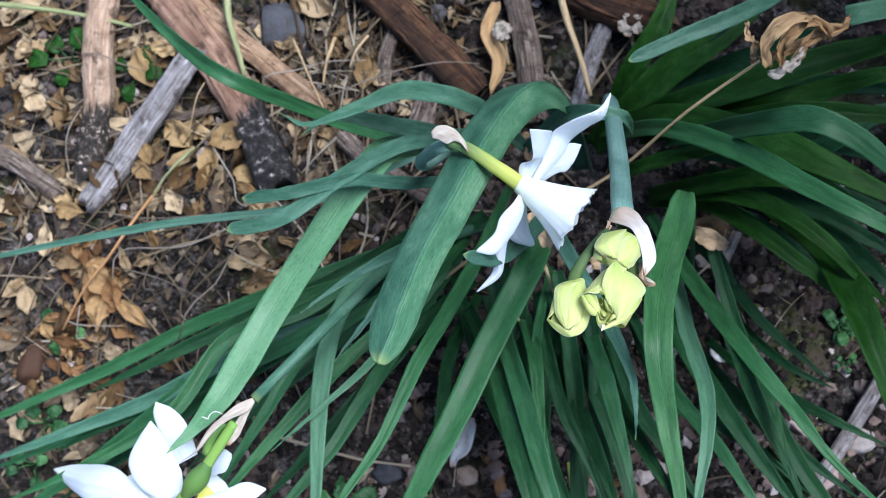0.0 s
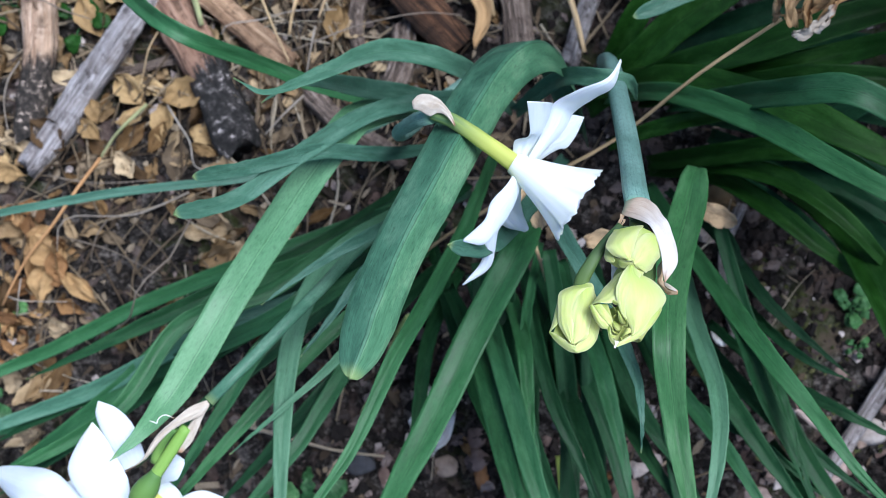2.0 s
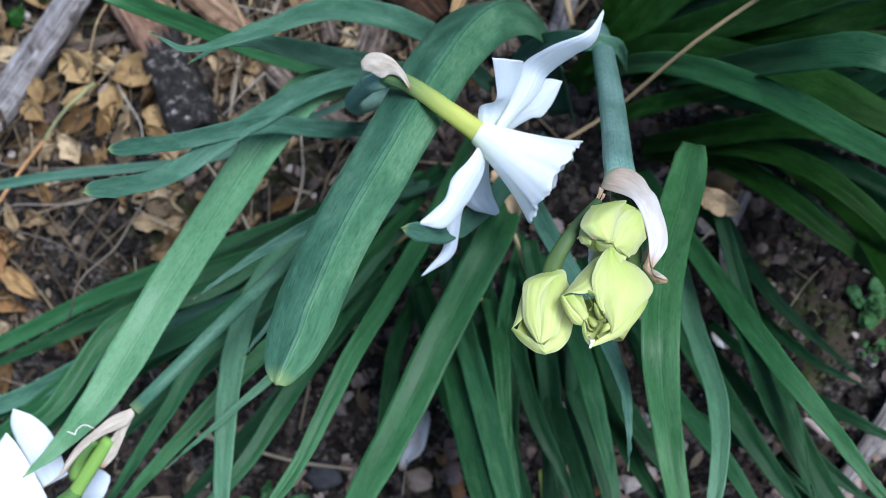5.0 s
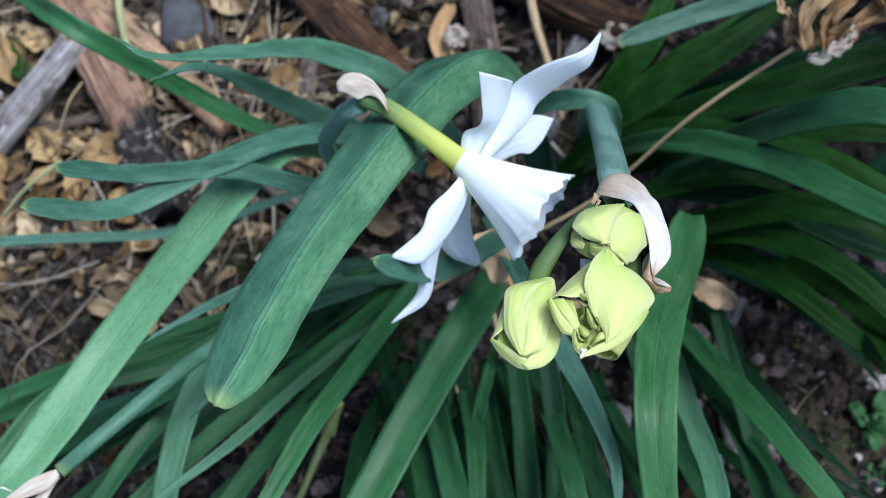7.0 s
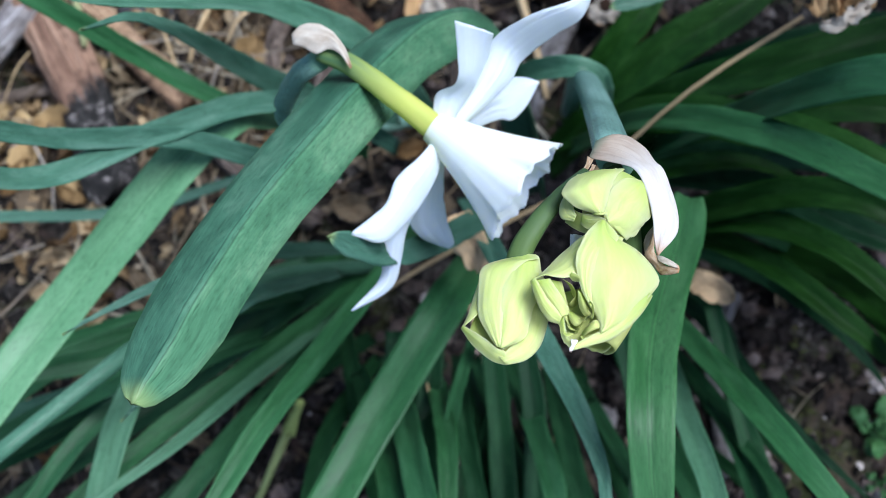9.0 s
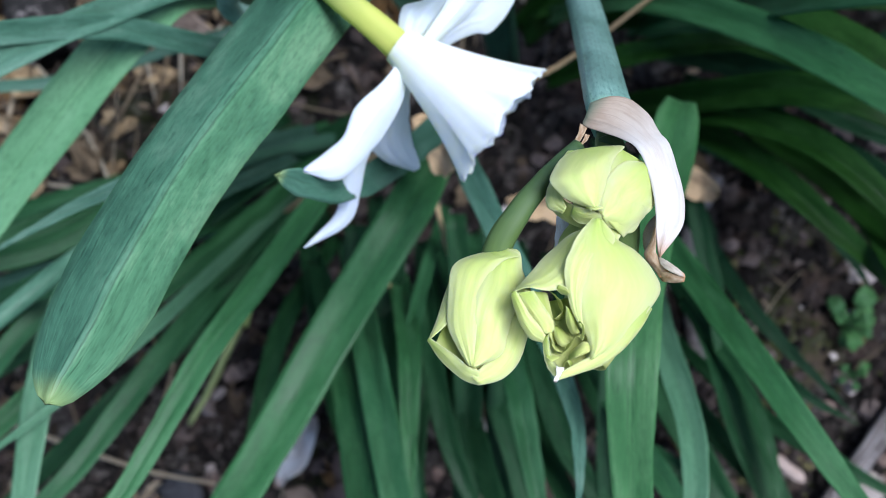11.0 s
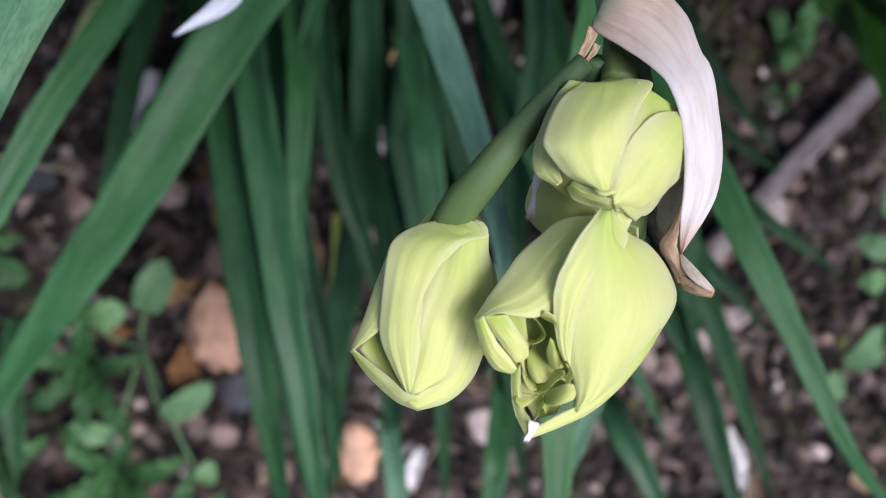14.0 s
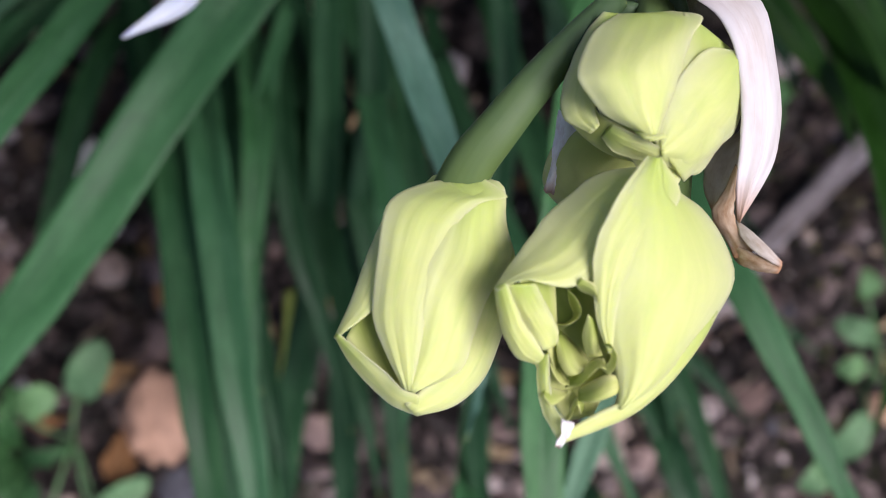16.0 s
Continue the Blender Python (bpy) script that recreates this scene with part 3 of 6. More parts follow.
def scatter_bits(name, count, area, seed):
    """Broken leaf bits, joined."""
    r = random.Random(seed)
    verts, faces, uvs, k = [], [], [], 0
    for _ in range(count):
        x, y = r.uniform(*area[0]), r.uniform(*area[1])
        L, W_, a = r.uniform(2, 9), r.uniform(1.0, 4), r.uniform(0, 6.28)
        tilt, curl = r.uniform(-0.5, 0.5), r.uniform(-0.4, 0.6)
        z = ground_height(x, y) * 1000 + r.uniform(0.4, 3)
        for i, u in enumerate((-1, -0.3, 0.4, 1)):
            hw = W_ / 2 * (1 - abs(u) ** 2 * 0.8) * r.uniform(0.6, 1.1)
            for s in (-1, 0, 1):
                px, py = u * L / 2, s * hw
                pz = tilt * px + curl * abs(s) * hw + 0.12 * u * u * L * curl
                verts.append(((x * 1000 + px * math.cos(a) - py * math.sin(a)) * MM, (y * 1000 + px * math.sin(a) + py * math.cos(a)) * MM, (z + pz) * MM))
                uvs.append((u + k * 0.01, s * 0.4))
        for i in range(3):
            for s in range(2):
                q = k + i * 3 + s
                faces.append((q, q + 3, q + 4, q + 1))
        k += 12
    return tagged(mesh_object(name, verts, faces, LITTER_BITS, uvs=uvs), "crumbled brown leaf bits scattered over the soil", "leaf litter", kind="stuff")


scatter_bits("leaf_crumbs", 1700, ((-0.34, -0.05), (-0.12, 0.19)), 11)
scatter_bits("leaf_crumbs", 450, ((-0.08, 0.20), (-0.20, 0.17)), 12)


def scatter_chips(name, count, area, seed, material, label):
    """Pale splinters and flakes, joined."""
    r = random.Random(seed)
    verts, faces, uvs, k = [], [], [], 0
    for _ in range(count):
        x, y = r.uniform(*area[0]) * 1000, r.uniform(*area[1]) * 1000
        ln, a, w = r.uniform(3, 13), r.uniform(0, 6.28), r.uniform(0.8, 3.0)
        g = ground_height(x * MM, y * MM) * 1000 + r.uniform(0.5, 2.0)
        c, s = math.cos(a), math.sin(a)
        v, f, uv = tube([(x - c * ln / 2, y - s * ln / 2, g), (x, y, g + r.uniform(0.2, 1.2)), (x + c * ln / 2, y + s * ln / 2, g)], w / 2, 3, 6, 0.5, (0, 0, 1), 0.5, r.random() * 9)
        verts.append(v)
        uvs += list(uv)
        faces += [tuple(i + k for i in q) for q in f]
        k += len(v)
    return tagged(mesh_object(name, np.vstack(verts), faces, material, uvs=uvs, smooth=False), label, "wood chips", kind="stuff")


CHIP = stone_material("pale_chip", [(0.0, (0.10, 0.066, 0.056)), (0.5, (0.20, 0.135, 0.118)), (0.85, (0.38, 0.28, 0.25)), (1.0, (0.66, 0.60, 0.59))], "island")
scatter("pale_flakes", CHIP, 150, ((-0.10, 0.20), (-0.21, 0.05)), (0.4, 3.2), "pale pinkish flakes scattered on the soil", "flakes", 23, 0.35)
scatter("soil_crumbs", CRUMB, 5200, ((-0.10, 0.21), (-0.20, 0.07)), (0.5, 4.2), "loose grey-brown crumbs of soil on the bed", "soil", 24)
scatter_chips("wood_chips", 260, ((-0.33, 0.02), (-0.11, 0.18)), 22, LITTER_BITS, "brown broken twigs scattered in the litter")


# ---- daffodil clump ----
clump = new("daffodil_clump")
clump.location = (0.0, 0.065, 0.0)
tagged(clump, "daffodil clump with strap leaves, a white flower and unopened buds", "daffodil")
leaf_seed = [0]


def leaf(points, width, material, tip="round", keel=0.36, twist=(0.0, 0.0), arch=False, foot=0.72, neck=0.0, vee=1.1):
    leaf_seed[0] += 1
    chord = np.array(points[-1], float) - np.array(points[0], float)
    across = np.cross(chord, (0, 0, 1)) if arch else None
    size = sum(math.dist(p, q) for p, q in zip(points, points[1:]))
    v, f, uv = ribbon(points, strap(width, tip, size, foot, neck), (0.05, -0.15, 1), keel, 0.7, 54, 10, (twist[0] + rng.uniform(-9, 9), twist[1] + rng.uniform(-14, 14)), 0.0, ruffle=0.35, seed=leaf_seed[0], across=across, ease=1.5, vee=vee)
    return mesh_object("leaf", v, f, material, clump, "", uv)


leaf([(7, 65, 20), (1, 73, 85), (-8, 69, 135), (-19, 50, 168), (-32, 13, 198), (-41, -12, 212), (-48, -42, 227)], 16.5, BLADE_HALF_SHADED, "round", keel=-0.85, arch=True, vee=1.0)
leaf([(-52, 69, 60), (-67, 51, 115), (-76, 36, 132), (-106, -9, 128), (-116, -29, 131), (-126.4, -48.8, 134.0), (-132.8, -60.9, 143.0), (-140.7, -69.7, 147.0)], 11.6, BLADE_LIGHT, "short", keel=0.2)
leaf([(-36, 70, 70), (-61, 50, 125), (-81, 30, 150), (-96, 12, 168), (-105, 2, 198)], 6.2, BLADE_BLUE, "round", keel=0.2)
leaf([(-48, 44, 90), (-61, 35, 122), (-77, 31, 146), (-93, 22, 165), (-103, 14, 190)], 5.2, BLADE_BLUE, "round", keel=0.2)
leaf([(-21, 71, 40), (-35, 66, 120), (-55, 63, 150), (-67, 48, 180), (-78, 35, 204), (-86, 37, 211)], 7.5, BLADE_BLUE, "point", keel=0.25)
leaf([(-37, 64, 60), (-52, 62, 95), (-65, 57, 125), (-76, 46, 175), (-84, 36, 190)], 7, BLADE_BLUE, "point", keel=0.2)
leaf([(-48, 66, 50), (-86, 68, 80), (-107, 71, 105), (-128, 72, 145), (-162, 99, 120), (-204, 140, 100)], 6, BLADE, "point")
leaf([(-57, 77, 30), (-91, 58, 42), (-125, 40, 55), (-177, 30, 70), (-252, 14, 78), (-299, 2, 75)], 3.6, BLADE_BLUE, "point")
leaf([(1, 43, 80), (-13, 8, 150), (-20, -4, 180), (-29, -5, 192)], 6, BLADE_BLUE, "round", keel=0.1)
leaf([(-51, 44, 5), (-79, 31, 15), (-121, 13, 25), (-180, -9, 18), (-223, -30, 15), (-280, -55, 15), (-316, -71, 12)], 6.7, BLADE, "point")
leaf([(-57, 30, 20), (-84, 3, 80), (-100, -19, 98), (-183, -46, 40), (-233, -65, 32), (-289, -86, 25)], 6.7, BLADE, "point")
leaf([(-57, 39, 20), (-91, 10, 60), (-112, -9, 75), (-141, -23, 88), (-160, -55, 98), (-198, -79, 105), (-231, -94, 105)], 6.7, BLADE, "point")
leaf([(-59, 36, 5), (-92, 13, 30), (-114, -8, 45), (-149, -32, 50), (-190, -50, 55), (-231, -71, 50)], 11, BLADE_SHADED, "point")
leaf([(-65, 47, 5), (-103, 15, 30), (-140, -5, 40), (-178, -24, 45), (-222, -45, 45)], 7.6, BLADE_SHADED, "point")
leaf([(-63, 28, 50), (-81, 7, 85), (-90, -15, 105), (-93, -42, 115), (-92, -84, 120), (-92, -111, 118)], 7.6, BLADE_LIGHT, "point", keel=0.05)
leaf([(-53, 30, 5), (-69, -7, 40), (-81, -34, 62), (-97, -66, 75), (-116, -91, 80), (-129, -110, 80)], 6.7, BLADE, "point")
leaf([(-49, 33, 20), (-69, -6, 70), (-91, -31, 85), (-109, -54, 95), (-134, -85, 100), (-149, -105, 98)], 5.9, BLADE, "point")
leaf([(-55, 18, 30), (-65, -15, 90), (-76, -35, 112), (-91, -51, 120), (-110, -68, 120)], 3.5, BLADE_LIGHT, "point")
leaf([(-46, 31, 60), (-59, 8, 130), (-75, -6, 150), (-90, -20, 160)], 4.5, BLADE_BLUE, "point")
leaf([(-51, 23, 60), (-62, -1, 120), (-72, -20, 135), (-82, -35, 140)], 4.5, BLADE_BLUE, "point")
leaf([(-29, 55, 30), (-35, 14, 90), (-44, -14, 118), (-53, -35, 132), (-63, -62, 142), (-76, -84, 148), (-88, -105, 145)], 5.9, BLADE, "point")
leaf([(-42, 46, 10), (-68, 16, 45), (-100, -19, 60), (-133, -50, 70), (-160, -77, 75)], 8.4, BLADE_SHADED, "point")
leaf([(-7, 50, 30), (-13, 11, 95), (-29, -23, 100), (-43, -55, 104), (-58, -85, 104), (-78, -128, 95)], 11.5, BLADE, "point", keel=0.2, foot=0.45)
leaf([(-58, 21, 10), (-45, -12, 40), (-30, -48, 65), (-12, -81, 80), (-3, -101, 80)], 6.7, BLADE_SHADED, "point")
leaf([(-32, 20, 20), (-23, -18, 55), (-13, -52, 75), (0, -84, 90), (8, -110, 90)], 6.7, BLADE_SHADED, "point")
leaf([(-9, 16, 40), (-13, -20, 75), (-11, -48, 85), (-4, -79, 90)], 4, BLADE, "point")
leaf([(-14, 8, 10), (0, -37, 45), (10, -61, 60), (19, -85, 70), (26, -105, 70)], 6.7, BLADE_SHADED, "point")
leaf([(-1, 10, 30), (13, -29, 75), (18, -47, 85), (24, -72, 92), (26, -86, 92)], 6.7, BLADE, "point")
leaf([(-13, 39, 90), (0, 9, 130), (12, -13, 140), (20, -29, 150), (24, -41, 158), (25, -51, 162), (25, -61, 160)], 5.5, BLADE_BLUE, "point", keel=0.2)
leaf([(54, 17, 20), (50, 28, 85), (45, 31, 122), (41, 16, 134), (34, -8, 155), (32, -30, 168), (35, -55, 160), (39, -80, 165), (41, -106, 165)], 11.0, BLADE_MID, "point", keel=0.3, arch=True, neck=0.4)
leaf([(44, 13, 60), (45, -18, 110), (50, -41, 130), (50, -58, 138), (46, -80, 142), (43, -98, 140)], 6, BLADE_LIGHT, "point")
leaf([(35, 44, 20), (47, 7, 85), (60, -25, 138), (76, -49, 152), (89, -67, 155), (107, -83, 150)], 6.7, BLADE, "point", keel=0.2)
leaf([(36, 20, 5), (49, -18, 40), (66, -49, 55), (85, -77, 60), (98, -94, 60)], 8.4, BLADE_SHADED, "point")
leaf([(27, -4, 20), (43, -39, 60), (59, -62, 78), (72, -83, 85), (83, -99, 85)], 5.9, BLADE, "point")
leaf([(44, 43, 10), (62, 20, 35), (81, -9, 48), (109, -35, 50)], 5, BLADE_SHADED, "point")
leaf([(61, -6, 40), (76, -29, 60), (83, -50, 68), (88, -73, 70)], 4, BLADE_SHADED, "point")
leaf([(43, -2, 5), (69, -37, 30), (93, -61, 40), (121, -83, 42)], 6.7, BLADE_SHADED, "point")
leaf([(7, -2, 5), (25, -50, 35), (38, -74, 45), (54, -94, 48)], 6.7, BLADE_SHADED, "point")
leaf([(-1, -4, 20), (-2, -37, 50), (5, -65, 60), (8, -88, 62)], 5, BLADE_SHADED, "point")
leaf([(23, 8, 10), (34, -25, 35), (46, -45, 45), (73, -59, 50), (99, -81, 52)], 5.9, BLADE_SHADED, "point")
leaf([(60, -14, 20), (82, -35, 40), (105, -48, 50), (131, -61, 52)], 5, BLADE_SHADED, "point")
leaf([(-23, 8, 5), (-33, -26, 35), (-24, -57, 50), (-11, -89, 55)], 5.9, BLADE_SHADED, "point")
leaf([(-45, 8, 5), (-53, -22, 40), (-55, -53, 55), (-58, -86, 60)], 6, BLADE_SHADED, "point")
leaf([(110, 141, 80), (74, 109, 108), (43, 93, 116), (24, 84, 118)], 7, BLADE_BLUE, "round", keel=0.15)
leaf([(113, 149, 70), (78, 116, 95), (66, 105, 100), (55, 96, 100)], 3.5, BLADE, "point")
leaf([(17, 79, 30), (37, 65, 90), (62, 45, 130), (88, 24, 150), (110, 11, 152), (141, 4, 120)], 8, BLADE, "point", keel=0.2)
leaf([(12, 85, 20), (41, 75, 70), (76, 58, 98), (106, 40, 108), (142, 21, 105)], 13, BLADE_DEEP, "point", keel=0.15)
leaf([(41, 68, 60), (67, 51, 140), (83, 47, 160), (97, 41, 160), (112, 32, 150), (134, 23, 115)], 9, BLADE, "point", keel=0.25)
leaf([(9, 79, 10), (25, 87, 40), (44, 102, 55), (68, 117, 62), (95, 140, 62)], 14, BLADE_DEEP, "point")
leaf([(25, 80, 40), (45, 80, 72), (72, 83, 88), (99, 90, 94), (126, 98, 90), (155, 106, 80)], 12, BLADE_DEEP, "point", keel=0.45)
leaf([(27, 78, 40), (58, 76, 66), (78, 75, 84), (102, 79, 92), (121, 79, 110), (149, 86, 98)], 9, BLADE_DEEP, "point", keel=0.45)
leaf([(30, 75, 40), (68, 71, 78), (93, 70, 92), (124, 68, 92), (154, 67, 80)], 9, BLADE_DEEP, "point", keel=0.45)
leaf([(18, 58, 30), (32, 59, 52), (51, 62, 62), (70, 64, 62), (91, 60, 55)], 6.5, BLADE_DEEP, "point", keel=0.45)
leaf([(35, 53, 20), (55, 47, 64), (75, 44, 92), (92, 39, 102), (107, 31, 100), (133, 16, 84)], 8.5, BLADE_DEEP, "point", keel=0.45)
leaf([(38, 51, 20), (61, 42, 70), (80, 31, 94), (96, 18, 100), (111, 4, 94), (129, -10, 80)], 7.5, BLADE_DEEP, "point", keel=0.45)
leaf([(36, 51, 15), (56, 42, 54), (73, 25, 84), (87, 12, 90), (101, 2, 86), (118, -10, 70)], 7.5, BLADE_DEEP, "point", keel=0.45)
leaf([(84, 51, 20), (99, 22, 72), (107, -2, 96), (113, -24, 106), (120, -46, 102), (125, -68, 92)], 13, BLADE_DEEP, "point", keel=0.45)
leaf([(97, 44, 15), (112, 27, 50), (127, 8, 64), (144, -12, 60)], 7.5, BLADE_SHADED, "point", keel=0.45)
# low dark leaves added to fill the shaded gaps of the fan
leaf([(62, 67, 10), (92, 49, 30), (119, 34, 38), (147, 17, 36)], 9, BLADE_SHADED, "point", keel=0.45)
leaf([(49, 78, 10), (80, 65, 36), (107, 50, 44), (142, 38, 44)], 10, BLADE_SHADED, "point", keel=0.45)
leaf([(44, 84, 10), (72, 76, 38), (107, 70, 48), (146, 57, 48)], 10, BLADE_SHADED, "point", keel=0.45)
leaf([(49, 91, 10), (81, 96, 30), (116, 98, 40), (152, 90, 48)], 10, BLADE_SHADED, "point", keel=0.45)
leaf([(39, 105, 10), (63, 106, 38), (91, 113, 48), (121, 125, 48)], 10, BLADE_SHADED, "point", keel=0.45)
leaf([(52, 55, 8), (80, 38, 30), (100, 20, 40), (116, 2, 38)], 7, BLADE_SHADED, "point", keel=0.45)
leaf([(50, 42, 10), (60, 28, 34), (67, 15, 44), (73, 1, 40)], 4.5, BLADE_SHADED, "point", keel=0.45)
leaf([(70, -1, 20), (80, -18, 46), (93, -30, 56), (109, -37, 52)], 4, BLADE_SHADED, "point", keel=0.45)
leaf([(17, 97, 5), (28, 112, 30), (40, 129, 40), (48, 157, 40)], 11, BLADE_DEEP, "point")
leaf([(82, 57, 20), (105, 64, 60), (128, 76, 70), (156, 82, 65)], 9, BLADE, "point")
leaf([(-19, 65, 60), (-2, 64, 110), (12, 58, 135), (22, 57, 132), (26, 58, 105)], 6.5, BLADE_BLUE, "point")
leaf([(-46, -3, 40), (-29, -31, 90), (-19, -61, 110), (-10, -89, 118), (0, -127, 110)], 7.6, BLADE_SHADED, "point")
leaf([(-37, 3, 40), (-22, -29, 95), (-10, -64, 115), (0, -95, 122), (7, -124, 118)], 7.6, BLADE, "point")
leaf([(-16, 6, 30), (-9, -25, 60), (-2, -49, 70), (7, -67, 72), (17, -91, 70)], 5.9, BLADE_SHADED, "point")
leaf([(-11, 7, 20), (6, -31, 50), (19, -62, 60), (31, -104, 62), (39, -144, 60)], 5.9, BLADE_SHADED, "point")
leaf([(-25, 5, 30), (-14, -24, 80), (-11, -46, 90), (-8, -72, 95)], 6, BLADE, "point")
leaf([(52, -94, 20), (48, -115, 60), (48, -128, 66), (47, -148, 66)], 6.7, BLADE, "point")
leaf([(20, -121, 40), (25, -136, 50), (28, -152, 52)], 6, BLADE_LIGHT, "point")
leaf([(66, -89, 30), (72, -98, 70), (83, -113, 80), (94, -131, 80)], 6.7, BLADE, "point")
leaf([(84, -62, 20), (92, -84, 60), (107, -115, 70), (115, -131, 70)], 7.6, BLADE_SHADED, "point")
leaf([(-83, -110, 30), (-79, -128, 40), (-75, -152, 44)], 6.7, BLADE_SHADED, "point")
leaf([(-88, 18, 20), (-105, 7, 40), (-134, -10, 60), (-174, -47, 60), (-205, -71, 55), (-240, -94, 50), (-265, -111, 45)], 8, BLADE, "point")
leaf([(-72, 10, 20), (-92, -4, 50), (-146, -28, 62), (-183, -47, 60), (-239, -68, 55), (-273, -80, 50)], 7, BLADE_BLUE, "point")
leaf([(-69, 11, 10), (-91, 3, 30), (-131, -23, 42), (-169, -46, 42), (-206, -74, 42), (-234, -94, 40)], 10, BLADE_SHADED, "point")
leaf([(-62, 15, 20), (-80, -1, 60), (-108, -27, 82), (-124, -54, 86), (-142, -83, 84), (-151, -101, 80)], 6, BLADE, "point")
leaf([(-47, 14, 10), (-64, -8, 40), (-89, -43, 58), (-112, -70, 60), (-135, -95, 60)], 7, BLADE_SHADED, "point")
leaf([(13, 11, 10), (20, -22, 40), (29, -47, 50), (44, -69, 55), (57, -91, 55)], 7, BLADE_SHADED, "point")
leaf([(51, 19, 10), (67, -13, 45), (76, -42, 58), (88, -69, 62), (96, -90, 60)], 7, BLADE_SHADED, "point")
leaf([(5, 11, 10), (-4, -17, 35), (-11, -42, 45), (-10, -68, 50), (-11, -93, 50)], 6, BLADE_SHADED, "point")
leaf([(-21, 6, 60), (-21, -19, 55), (-15, -57, 50), (-3, -97, 45), (12, -145, 40)], 9, BLADE_SHADED, "point")
leaf([(-31, 4, 70), (-29, -20, 65), (-20, -62, 60), (-8, -103, 55), (3, -146, 50)], 9, BLADE_SHADED, "point")
leaf([(-5, 9, 70), (0, -20, 60), (4, -60, 50), (4, -98, 45), (9, -151, 40)], 8, BLADE_SHADED, "point")
leaf([(4, 11, 70), (10, -18, 62), (13, -59, 50), (17, -96, 45), (28, -148, 40)], 8, BLADE_SHADED, "point")
leaf([(30, 16, 70), (39, -13, 62), (42, -53, 55), (48, -89, 50), (62, -141, 45)], 7, BLADE_SHADED, "point")
leaf([(59, 22, 60), (73, -21, 52), (90, -59, 45), (110, -91, 42), (135, -134, 40)], 7, BLADE_SHADED, "point")

v, f, uv = ribbon([(4.0, -113.8, 19.0), (2.8, -99.4, 22.0), (1.8, -85.9, 24.0), (0.1, -69.8, 26.0)], 4.2, (0.05, -0.15, 1), 0.4, 0.7, 24, 8, (0, 10), 0.0, ruffle=0.3, seed=77)
mesh_object("leaf", v, f, YELLOWED, clump, "yellowed leaf with a bleached white foot", uv)


def petal_width(w):
    return lambda u: w * (0.28 + 0.72 * math.sin(math.pi * min(1, (u * 0.86 + 0.1))) ** 0.8) * math.sqrt(max(0.0, 1 - max(0, (u - 0.8) / 0.2) ** 2.2) + 0.003)


def petal(points, w, material, parent, hint, name="petal", wave=0.12, keel=0.15, ruffle=0.5, thick=0.3, waves=1.6):
    leaf_seed[0] += 1
    v, f, uv = ribbon(points, petal_width(w), hint, keel, thick, 18, 8, (0, 0), wave, waves, ruffle, leaf_seed[0])
    return mesh_object(name, v, f, material, parent, "", uv)


def sheet(a, b, bulge, material, parent, name="petal", label="", out=(0.05, -0.1, 1), fold=0.3, crease=0.0, roll=0.0, sharp=0.95, wrinkle=None):
    leaf_seed[0] += 1
    big = material in (BUD, WHITE, SHEATH)
    if name == "inner_petal":
        bulge *= 0.6
        a, b = [(x, y, z - 0.6) for x, y, z in a], [(x, y, z - 0.6) for x, y, z in b]
    crumple = (0.10 if bulge > 2.5 else 0.06) if material is BUD else (0.12 if material is WHITE else (0.3 if material in (SHEATH, PAPER_TAN) else 0.0))
    v, f, uv = loft(a, b, bulge, out, 0.35, 34 if big else 18, 30 if big else 12, sharp, fold, leaf_seed[0], crease, roll, crumple if wrinkle is None else wrinkle)
    return mesh_object(name, v, f, material, parent, label, uv)


def stem(name, points, r0, r1, material, parent, label="", ridges=3):
    v, f, uv = tube(points, lambda u: r0 + (r1 - r0) * u, 20, 14, 0.9, (0.3, -0.2, 1), 0.05, 3, ridges)
    return mesh_object(name, v, f, material, parent, label, uv)


# the open white flower
stem("flower_stalk", [(-35, 99, 5), (-48, 70, 60), (-53, 45, 115), (-50, 35, 155), (-41, 33, 180), (-35, 32, 189)], 3.2, 2.2, STEM, clump)
flower = stem("flower", [(-34.9, 32.4, 191.0), (-28.4, 29.8, 191.0), (-19.3, 23.9, 190.0), (-10.8, 17.9, 189.0)], 1.9, 2.6, TUBE, clump, "white daffodil flower with yellow-green tube")
AX = unit(np.array((6.7, 6.9, 187.0)) - np.array((-11.1, 18.0, 189.0)))
J = np.array((-10.8, 17.9, 189.0))


